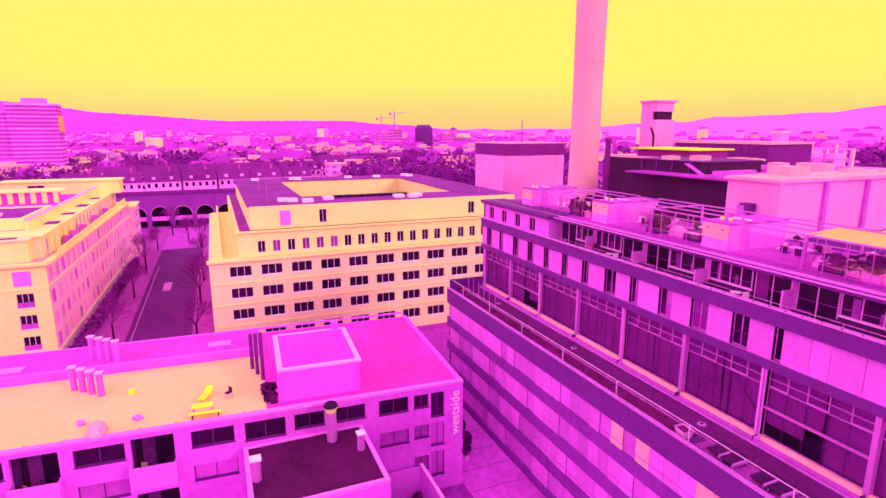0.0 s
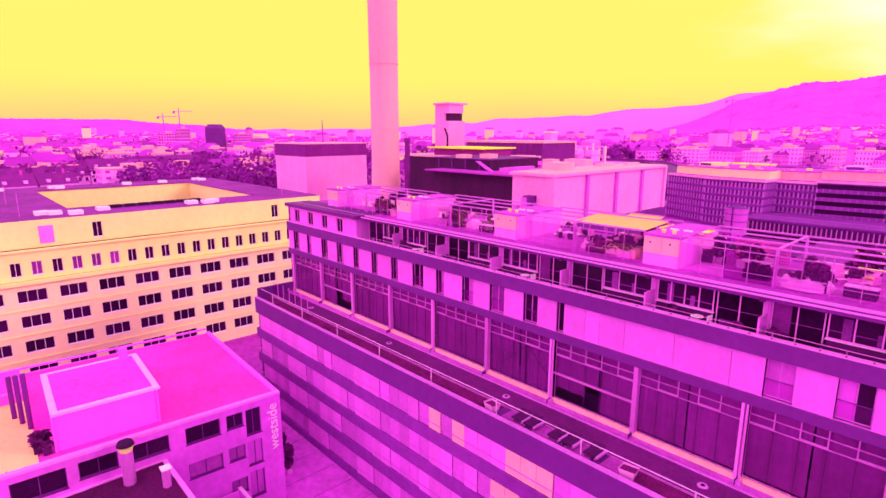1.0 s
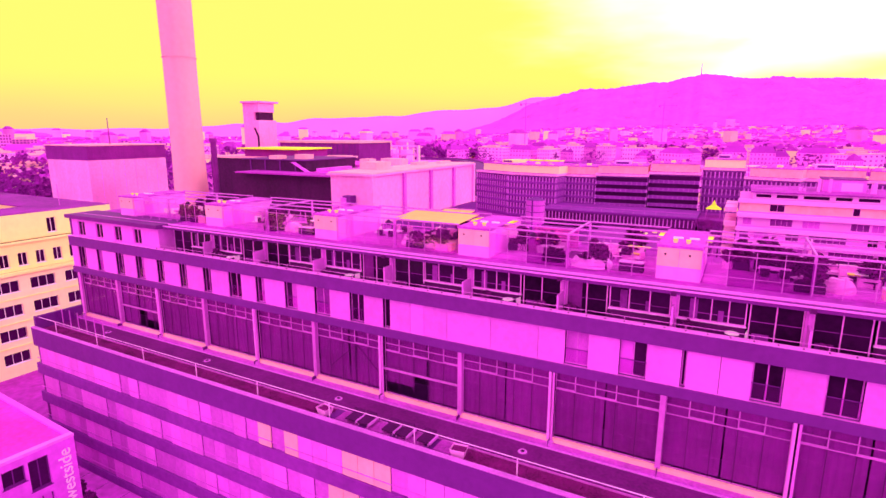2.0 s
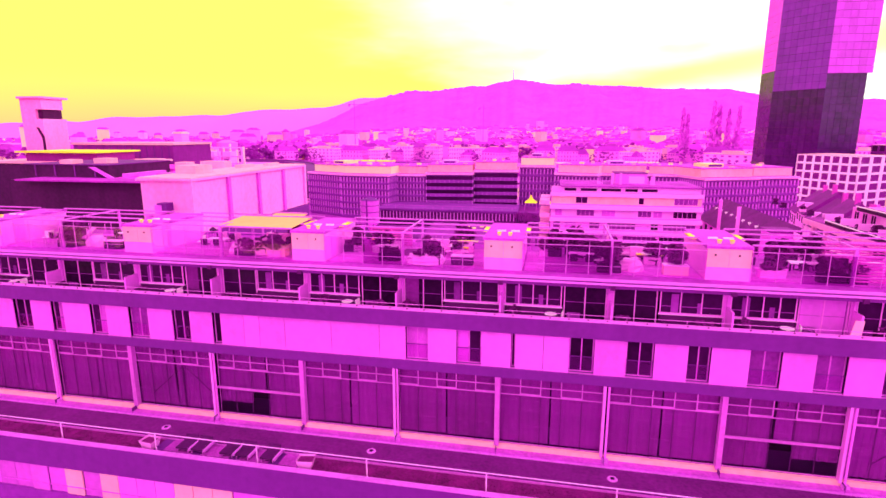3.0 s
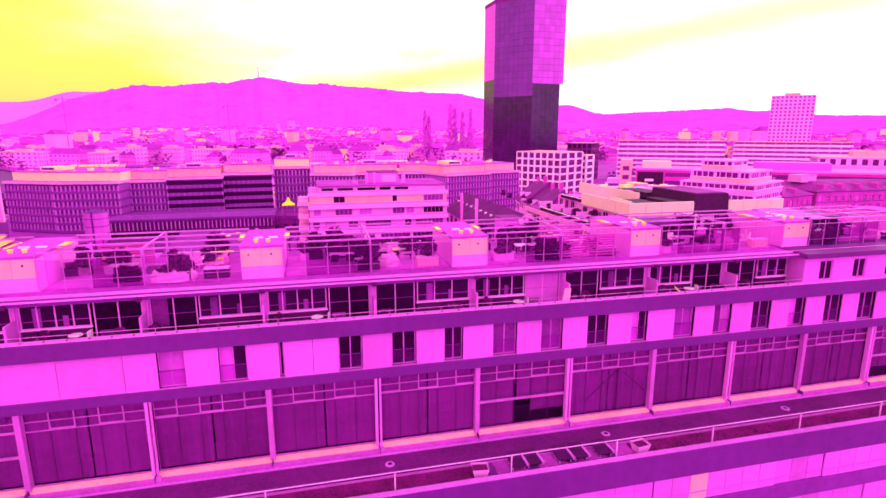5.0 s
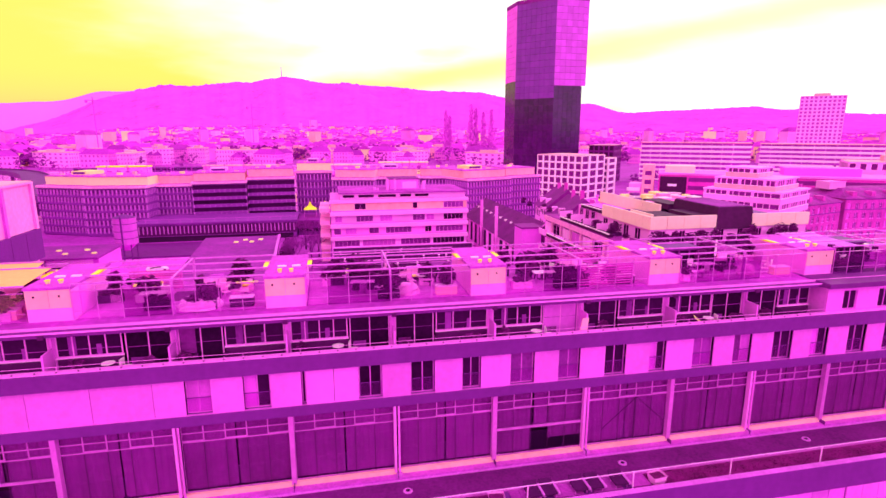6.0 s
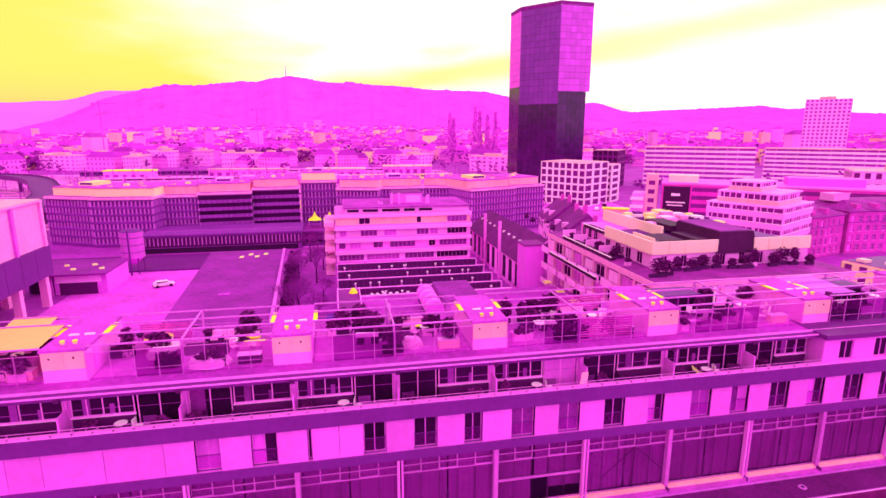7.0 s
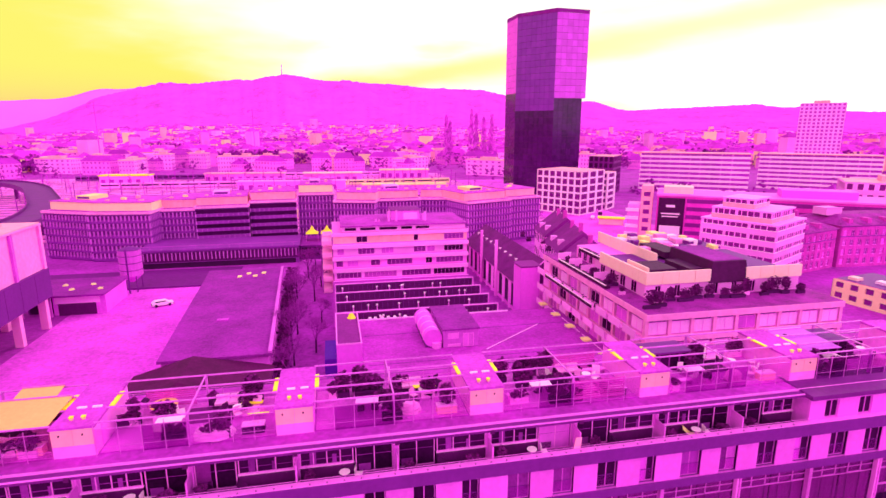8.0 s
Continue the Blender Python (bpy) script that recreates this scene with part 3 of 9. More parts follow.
TINTS = [(-11.8, -9.0), (0.0, 4.4), (14.4, 17.6), (26.6, 30.8), (38.6, 44.2)]


def build_pergolas():
    for n, (p, q) in enumerate(zip(BOXES_X, BOXES_X[1:])):
        x0, x1 = p + 2.4, q
        g = thing("pergola", "slender pale steel pergola over a roof terrace", "pergola", "pergolas on the roof")
        xm = (x0 + x1) / 2
        for y in (33.3, 35.2, 37.1, 38.9):
            bx("beam", g, x0, x1, y - 0.04, y + 0.04, 22.74, 22.84, M_BEAM)
        bx("rafter", g, xm - 0.05, xm + 0.05, 33.34, 38.86, 22.75, 22.85, M_BEAM)
        for y in (33.3, 38.9):
            bx("post", g, xm - 0.07, xm + 0.07, y - 0.07, y + 0.07, 20.66, 22.74, M_BEAM)
        rebase(g, xm, 36, 20.66)
        # glass screens along the edge
        s = thing("glass_screen", "frameless clear glass screen with slim posts at the roof edge", "balustrade", "glass screens on the roof")
        k = 8
        for i in range(k):
            u, v = x0 + (x1 - x0) * i / k, x0 + (x1 - x0) * (i + 1) / k
            tinted = any(lo < (u + v) / 2 < hi for lo, hi in TINTS)
            bx("pane", s, u + 0.03, v - 0.03, 33.06, 33.075, 20.72, 22.45, M_TINTED if tinted else M_SCREEN)
            bx("post", s, u - 0.018, u + 0.018, 33.05, 33.09, 20.66, 22.72, M_METAL)
        bx("rail", s, x0, x1, 33.055, 33.085, 21.22, 21.245, M_METAL)
        bx("rail", s, x0, x1, 33.05, 33.09, 22.42, 22.46, M_METAL)
        if n == 3:
            bx("rolled_awning", s, -5.25, -3.95, 33.09, 33.2, 22.39, 22.47, M_YELLOW, "rolled-up translucent yellow awning")
        rebase(s, xm, 33.07, 20.66)
        d = thing("roof_deck", "pale boarded roof deck between two roof exits", "deck", "roof decks")
        boards = 28
        for i in range(boards):
            y = 33.35 + 5.5 * i / boards
            bx("plank", d, x0 + 0.1, x1 - 0.1, y, y + 5.5 / boards - 0.02, 20.66, 20.72, M_DECKROOF)
        rebase(d, xm, 36, 20.66)


build_roof_boxes()
build_pergolas()


# ---------------------------------------------------------------- lower wing with the planted terrace
def build_lower_wing():
    a = thing("lower_wing", "lower wing with banded purple facade and planted roof terrace", "building")
    F = 25.9
    bx("core_wall", a, BX0, BX1, F + 0.35, 30.9, -4, 9.3, M_BAND2)
    for z0, z1 in ((8.0, 9.85), (5.0, 6.1), (1.9, 3.0), (-1.2, -0.1), (-4.0, -3.2)):
        bx("spandrel_band", a, BX0, BX1, F, F + 0.35, z0, z1, M_BAND if z0 > 7 else M_SPANDREL)
    bx("coping", a, BX0 - 0.03, BX1, F - 0.03, F + 0.38, 9.85, 9.9, M_BEAM)
    bx("end_parapet", a, BX0, BX0 + 0.3, F + 0.35, 30.9, 9.3, 10.9, M_BAND)
    # closed pale shutters and ones with sunlight painted in peach, storey by storey from the top; the rest are violet
    # louvres
    pale = (((-60, -47.2), (-45.7, -44.3), (-40.5, -36.5), (-33, -30.5), (-25.7, -21.6), (-16.2, -9.0), (-4.0, -1.2), (2.0, 9.0), (14, 17), (21, 30), (34, 40)),
            ((-60, -57), (-53.9, -49.8), (-47.1, -41.9), (-40.6, -36.4), (-29.8, -27.1), (-25.7, -24.4), (-19.5, -14), (-8, -4), (3, 6), (12, 20), (26, 31), (38, 44)),
            ((-53.7, -50.0), (-47.1, -43.4), (-38, -35), (-31, -26), (-18, -12), (-5, 2), (9, 13), (22, 28)),
            ((-50, -46), (-40, -37), (-28, -22), (-10, -5), (6, 10)))
    sunned = (((-29.7, -28.4), (-27.0, -25.75), (-21.6, -17.6), (23.6, 25.0)), ((-23.2, -20.5), (15, 16.4)), (), ())
    step = 1.325
    for row, (z0, z1) in enumerate(((6.1, 8.0), (3.0, 5.0), (-0.1, 1.9), (-3.2, -1.2))):
        for i in range(int((BX1 - BX0 - 0.5) / step)):
            x = -29.7 + step * (i - 23)
            mid = x + step / 2
            sun_lit, light = any(p < mid < q for p, q in sunned[row]), any(p < mid < q for p, q in pale[row])
            if sun_lit or light:
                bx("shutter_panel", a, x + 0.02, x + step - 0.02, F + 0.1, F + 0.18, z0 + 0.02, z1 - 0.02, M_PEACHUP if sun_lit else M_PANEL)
            else:
                bx("louvre_panel", a, x + 0.02, x + step - 0.02, F + 0.2, F + 0.26, z0 + 0.02, z1 - 0.02, M_LOUVRE)
        bx("sill_rail", a, BX0 + 0.2, BX1, F + 0.04, F + 0.09, z0 + 0.55, z0 + 0.6, M_LOUVRE)
    # deck, planting, gutter ledge, upstand
    bx("deck", a, BX0 + 0.3, BX1, 28.0, 30.2, 9.3, 9.6, M_DECK, "dark timber walkway")
    bx("deck_edge", a, BX0 + 0.3, BX1, 27.95, 28.0, 9.3, 9.68, M_METAL)
    bx("planting_bed", a, BX0 + 0.3, BX1, F + 0.4, 27.95, 9.3, 9.55, M_SEDUM, "reddish-brown sedum bed")
    bx("ledge", a, BX0 + 0.3, BX1, 30.3, 30.76, 9.3, 9.8, M_LEDGE, "dull metal gutter ledge along the hall")
    bx("ledge_lip", a, BX0 + 0.3, BX1, 30.2, 30.3, 9.6, 9.68, M_BEAM)
    # bright strip paints the highlight along the ledge
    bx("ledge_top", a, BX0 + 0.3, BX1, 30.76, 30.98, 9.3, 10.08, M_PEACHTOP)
    for x in COLUMNS[::2]:
        bx("ledge_bracket", a, x - 0.1, x + 0.28, 30.4, 30.66, 9.62, 10.0, M_BEAM, "dull downpipe shoe")
    for x in COLUMNS:
        bx("ledge_joint", a, x - 0.015, x + 0.015, 30.295, 30.99, 9.62, 10.085, M_BAND2)
    # glass balustrade with a pale rail
    bx("handrail", a, BX0 + 0.3, BX1, 26.57, 26.63, 10.78, 10.82, M_COPING)
    x = -2.48 - 6.9 * 8
    while x < BX1:
        bx("rail_post", a, x - 0.035, x + 0.035, 26.57, 26.63, 9.55, 10.78, M_COPING)
        x += 6.9
    for i in range(6):
        bx("end_screen", a, BX0 + 0.4 + 1.4 * i, BX0 + 1.72 + 1.4 * i, 28.05, 28.08, 9.7, 11.4, M_SCREEN)
        bx("screen_post", a, BX0 + 1.72 + 1.4 * i, BX0 + 1.8 + 1.4 * i, 28.03, 28.1, 9.6, 11.5, M_METAL)
    for x in [4.5 - 14.5 * k for k in range(-3, 5)]:
        tube("drain_cap", a, x, 29.2, 9.6, 0.3, 0.27, 0.05, M_BEAM, 14)
        tube("drain_grate", a, x, 29.2, 9.65, 0.13, 0.13, 0.012, M_DARK, 12)
    return rebase(a, -3, 28, -4)


lower = build_lower_wing()
rebase(apartments, -3, 36, -4)


# ---------------------------------------------------------------- the office block with the roof deck
def lettering(name, text, m, size, material, parent):
    c = bpy.data.curves.new(name, "FONT")
    c.body, c.size, c.extrude = text, size, 0.03
    c.align_x, c.align_y = "LEFT", "CENTER"
    ob = new(name, c)
    c.materials.append(material)
    ob.parent = parent
    ob.matrix_basis = m
    return ob


def build_corner_block():
    """Own axes: u along the front from south to north (0 at the near end, L at the corner), v inward, z up from the ground."""
    a = thing("corner_block", "low pink rendered block with loggias and sunlit roof deck", "building")
    L, DP, H = 56.0, 19.6, 10.5
    wins = []
    # from the corner towards the south: start, end, sill, head
    for s, e, z0, z1 in ((5.2, 7.9, 8.5, 9.95), (3.3, 4.7, 8.6, 9.9), (1.8, 3.1, 7.5, 9.9), (5.2, 7.9, 5.4, 6.8), (3.3, 4.7, 5.6, 6.9), (1.8, 3.1, 4.6, 6.9), (1.8, 3.1, 1.5, 4.0), (3.3, 4.7, 2.4, 3.8),
                         (9.1, 12.2, 8.6, 9.95), (12.6, 15.1, 8.6, 9.95), (15.8, 19.0, 8.3, 9.95), (19.8, 23.0, 8.5, 9.95), (19.7, 23.0, 5.6, 7.0), (9.1, 12.2, 5.4, 6.8)):
        wins.append((L - e, L - s, z0, z1))
    u = L - 31.0
    while u > 2:
        wins += [(u, u + 3.4, 8.5, 9.95), (u, u + 3.4, 5.5, 6.95), (u, u + 3.4, 2.4, 3.9)]
        u -= 7.7
    logg = []
    u = L - 27.2
    while u > 0:
        logg += [(u, u + 3.0, 5.95, 10.1), (u, u + 3.0, 2.2, 5.4)]
        u -= 7.7
    base = pose(0, 0, 0)
    wall_part("front_wall", a, base, pierced(0, L, 0, H, wins + logg, 0.35), M_BLOCKWALL)
    wall_part("side_wall", a, pose(L, 0.35, 0, 0, 0, 90), [(0, DP - 0.35, 0, 0.35, 0, H)], M_PINKWALL)
    bx("back_wall", a, 0, L - 0.35, DP - 0.35, DP, 0, H, M_PINKWALL)
    bx("interior_core", a, 0.1, L - 0.4, 2.2, DP - 0.4, 0, H - 0.3, M_BAND2)
    for w in wins:
        tall = w[3] - w[2]
        put_window(a, base, w[0], 0, w[2], w[1] - w[0], tall, 2, 1, M_BAND2, M_GLASS if w[3] > 7.5 else M_STREETGLASS, 0.2, True, "ribbon_window")
    for w in logg:
        top = w[2] + (2.15 if w[3] > 6 else 1.5)
        bx("balcony_front", a, w[0] - 0.12, w[1] + 0.12, -0.85, -0.72, w[2] + 0.35, top, M_PANEL)
        bx("balcony_floor", a, w[0] - 0.12, w[1] + 0.12, -0.85, 2.2, w[2] + 0.2, w[2] + 0.35, M_PINKWALL)
        # the loggia's shade is put into this dark back wall
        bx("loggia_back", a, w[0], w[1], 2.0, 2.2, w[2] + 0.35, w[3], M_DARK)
        bx("loggia_door", a, w[0] + 0.4, w[0] + 1.3, 1.94, 2.0, w[2] + 0.4, w[3] - 0.4, M_GLASS2)
        for q in (w[0] - 0.12, w[1]):
            bx("balcony_cheek", a, q, q + 0.12, -0.72, -0.003, w[2] + 0.35, top, M_PANEL)
    bx("roof", a, 0.0, L - 0.35, 0.35, DP - 0.35, H - 0.3, H, M_BLOCKROOF)
    bx("roof_deck", a, 0.0, L - 17.2, 0.6, 12.6, H, H + 0.06, M_ORANGEDECK, "roof deck paving with sunlight painted in orange")
    bx("roof_upstand", a, 0.0, L - 17.4, 12.6, 13.1, H, H + 0.9, M_PINKWALL)
    bx("back_strip", a, 0.0, L - 17.4, 13.1, DP - 0.4, H, H + 0.5, M_PINKROOF)
    bx("front_parapet", a, 0, L, -0.08, 0.4, H, H + 0.22, M_PEACH)
    bx("side_parapet", a, L - 0.4, L + 0.05, 0.4, DP, H, H + 0.16, M_PINKWALL)
    bx("back_parapet", a, 0, L - 0.4, DP - 0.4, DP, H + 0.5, H + 0.62, M_PINKWALL)
    for i in range(16):
        tube("edge_stud", a, 2 + 2.5 * i, 0.5, H + 0.06, 0.06, 0.05, 0.16, M_BAND2, 6)
    # plant room on the roof
    bx("plant_room", a, L - 16.0, L - 9.2, 1.6, 10.0, H, H + 2.75, M_PINKWALL)
    bx("plant_room_roof", a, L - 16.15, L - 9.05, 1.45, 10.15, H + 2.75, H + 2.95, M_COPING)
    bx("plant_room_roof", a, L - 15.7, L - 9.5, 1.9, 9.7, H + 2.95, H + 2.97, M_PINKROOF)
    for u, v in ((L - 9.3, 1.5), (L - 16.1, 1.5)):
        tube("rain_pipe", a, u, v, H, 0.09, 0.09, 2.75, M_PINKWALL, 8)
    tube("flue", a, L - 10.2, 9.2, H + 2.95, 0.35, 0.35, 1.1, M_PINKWALL, 12)
    for i in range(3):
        tube("tall_flue", a, L - 17.3 - 0.45 * i, 6.6 + 1.4 * i, H, 0.18, 0.18, 4.6 - 0.5 * i, M_BAND, 10)
    for row, v in ((0, 8.2), (1, 14.4)):
        for i in range(4):
            f = tube("vent_pipe", a, L - 33.2 + 0.85 * i, v + (10.0 - 8.2 if row == 0 else 16.6 - 14.4) - 0.7 * i, H + (0.5 if row else 0.06), 0.27, 0.27, 2.1, M_PANEL, 12)
            link("collar", MESHES.setdefault("vent_collar", boxes_mesh("collar", [(-0.32, 0.32, -0.32, 0.32, 2.1, 2.2)], M_COPING)), f)
    bx("skylight", a, L - 22.5, L - 20.3, 15.4, 16.6, H + 0.5, H + 0.62, M_PEACH)
    bx("skylight", a, L - 40.8, L - 38.6, 14.6, 15.9, H + 0.5, H + 0.62, M_PEACH)
    lettering("lettering", "westside", pose(L - 0.75, -0.02, 5.4) @ pose(0, 0, 0, 90, 0, 0) @ pose(0, 0, 0, 0, 0, 90), 1.25, M_WHITE, a)
    return settle(a, -42.4 - 56 * math.sin(radians(3.05)), 19.6 - 56 * math.cos(radians(3.05)), -4, 86.95)


corner_block = build_corner_block()


def build_annex():
    a = thing("annex", "small annex with a weathered dark flat roof and pale parapet", "building")
    X0, X1, Y0, Y1, H = -43.2, -34.6, 0.4, 10.2, 4.0
    bx("wall", a, X0, X1, Y0, Y1, -4, H - 0.3, M_PINKWALL)
    bx("roof", a, X0 + 0.35, X1 - 0.35, Y0 + 0.35, Y1 - 0.35, H - 0.3, H - 0.1, M_DARKROOF, "weathered dark roof with moss")
    multi("parapet", a, [(X0, X0 + 0.35, Y0, Y1, H - 0.3, H), (X1 - 0.35, X1, Y0, Y1, H - 0.3, H), (X0 + 0.35, X1 - 0.35, Y0, Y0 + 0.35, H - 0.3, H), (X0 + 0.35, X1 - 0.35, Y1 - 0.35, Y1, H - 0.3, H)], M_PEACH)
    for x, y, r, h in ((-38.4, 1.1, 0.35, 1.7), (-39.4, 9.2, 0.3, 1.4)):
        f = tube("flue", a, x, y, H - 0.1, r, r, h, M_METAL, 12)
        link("cap", MESHES.setdefault(("fcap", r), boxes_mesh("cap", [(-r * 1.15, r * 1.15, -r * 1.15, r * 1.15, h, h + 0.12)], M_WHITE)), f)
    rebase(a, (X0 + X1) / 2, (Y0 + Y1) / 2, -4)
    c = thing("flue", "steel flue with a conical yellow-lit cowl", "chimney")
    tube("pipe", c, -41.6, 7.3, 3.9, 0.42, 0.42, 2.6, M_METAL, 14)
    tube("cowl", c, -41.6, 7.3, 6.5, 0.42, 0.55, 0.4, M_CREAM, 14)
    tube("cap", c, -41.6, 7.3, 7.0, 0.6, 0.5, 0.25, M_DARK, 14)
    rebase(c, -41.6, 7.3, 3.9)
    w = thing("courtyard_wall", "low pink wall round a small planted court", "wall")
    bx("panel", w, -42.0, -35, 15.2, 15.4, -4, -0.6, M_PINKWALL)
    bx("coping", w, -42.0, -35, 15.15, 15.45, -0.6, -0.5, M_COPING)
    bx("panel", w, -42.2, -42.0, 11.8, 15.4, -4, -0.9, M_PINKWALL)
    rebase(w, -38, 15.3, -4)


build_annex()


# ---------------------------------------------------------------- cream blocks along the street
def build_cream_block_north():
    a = thing("cream_block", "six-storey cream plastered block with triple windows and a set-back attic", "building", "cream blocks along the street")
    # front faces +x: own u runs along +y
    X, Y0, Y1 = -85.0, -1.8, 50.0
    base = pose(X, Y0, -4, 0, 0, 90)
    L = Y1 - Y0
    wins, cols = [], 11
    for r in range(4):
        for c in range(cols):
            u = 2.75 + 4.5 * c
            wins.append((u, u + 3.15, 1.8 + 3.33 * r - 0.05, 3.35 + 3.33 * r))
    wall_part("front_wall", a, base, pierced(0, L, 0, 14.1, wins, 0.4), M_CREAM2)
    for w in wins:
        put_window(a, base, w[0], 0, w[2], w[1] - w[0], w[3] - w[2], 3, 1, M_WHITE, M_GLASS, 0.2)
    for r in range(4):
        wall_part("string_course", a, base, [(0, L, -0.12, 0, 4.1 + 3.33 * r, 4.25 + 3.33 * r)], M_CREAM)
    wall_part("cornice", a, base, [(-0.3, L, -0.45, 0.3, 14.1, 14.5)], M_CREAM)
    # attic with paired windows
    b2 = pose(X - 0.5, Y0 + 4.2, -4, 0, 0, 90)
    aw = [(2.8 + 2.21 * i, 3.95 + 2.21 * i, 15.1, 16.9) for i in range(20)]
    wall_part("attic_wall", a, b2, pierced(0, L - 4.2, 14.5, 18.2, aw, 0.4), M_CREAM)
    for i, w in enumerate(aw):
        put_window(a, b2, w[0], 0, w[2], 1.15, 1.8, 2, 1, M_WHITE, M_GLASS2 if i in (1, 3, 4, 5) else M_GLASS, 0.2)
    wall_part("cornice", a, b2, [(-0.2, L - 4.2, -0.3, 0.3, 18.2, 18.45)], M_CREAM)
    b3 = pose(X - 1.6, Y0 + 6.2, -4, 0, 0, 90)
    pw = [(10.4, 11.6, 19.0, 21.1), (36.4, 37.6, 19.0, 21.1)]
    pent = new("penthouse_wall", lattice("penthouse_wall", L - 6.2, 3.55, [(p, q, r - 18.45, t - 18.45) for p, q, r, t in pw], 0.0, 0.4, M_CREAM))
    pent.parent = a
    pent.matrix_basis = b3 @ pose(0, 0, 18.45)
    for w in pw:
        put_window(a, b3, w[0], 0, w[2], 1.2, 2.1, 2, 1, M_WHITE, M_GLASS, 0.2)
    for u in (4.4, 41.0):
        wall_part("shutter", a, b3, [(u, u + 1.6, -0.06, 0, 18.9, 21.2)], M_PEACH)
    # remaining masses: side walls, ring of roofs round a court
    bx("side_wall", a, X - 55, X - 0.4, Y0, Y0 + 0.4, -4, 10.1, M_CREAM2)
    bx("core_wall", a, X - 55, X - 0.45, Y0 + 0.4, Y1, -4, 10.3, M_CREAM)
    bx("attic_side", a, X - 55, X - 0.9, Y0 + 4.2, Y0 + 4.6, 10.3, 14.3, M_CREAM)
    bx("attic_core", a, X - 54, X - 1.0, Y0 + 4.6, Y1, 10.3, 14.3, M_ROOF)
    bx("terrace_wall", a, X - 55, X - 0.5, Y0 + 1.6, Y0 + 1.9, 10.3, 11.9, M_CREAM)
    x0, x1, y0, y1 = X - 53, X - 2.0, Y0 + 6.2, Y1
    multi("penthouse_wing", a, [(x1 - 7.5, x1, y0, y1, 14.3, 17.9), (x0, x0 + 8, y0, y1, 14.3, 17.9), (x0 + 8, x1 - 7.5, y0, y0 + 9, 14.3, 17.9), (x0 + 8, x1 - 7.5, y1 - 8, y1, 14.3, 17.9)], M_CREAM)
    for p, q, u, v in ((x1 - 7.7, x1 + 0.3, y0 - 0.3, y1), (x0 - 0.3, x0 + 8.2, y0 - 0.3, y1), (x0 + 8.2, x1 - 7.7, y0 - 0.3, y0 + 9.2), (x0 + 8.2, x1 - 7.7, y1 - 8.2, y1)):
        bx("roof", a, p, q, u, v, 17.9, 18.1, M_ROOF)
    r = random.Random(3)
    for i in range(14):
        u, v = r.uniform(y0 + 2, y1 - 2), r.choice((x1 - 4, x0 + 4)) + r.uniform(-2, 2)
        bx("roof_hood", a, v, v + 1.6, u, u + 1.6, 18.1, 18.6, M_WHITE)
    for i in range(7):
        bx("solar_panel", a, x1 - 6.2, x1 - 5.2, y0 + 14 + 1.9 * i, y0 + 15.6 + 1.9 * i, 18.1, 18.5, M_DARK)
    for px, py in ((x1 - 3, y0 + 3), (x1 - 20, y0 + 3), (x1 - 4, y1 - 5)):
        tube("mast", a, px, py, 18.1, 0.05, 0.04, 3.2, M_METAL, 6)
    return rebase(a, X - 27, 22, -4)


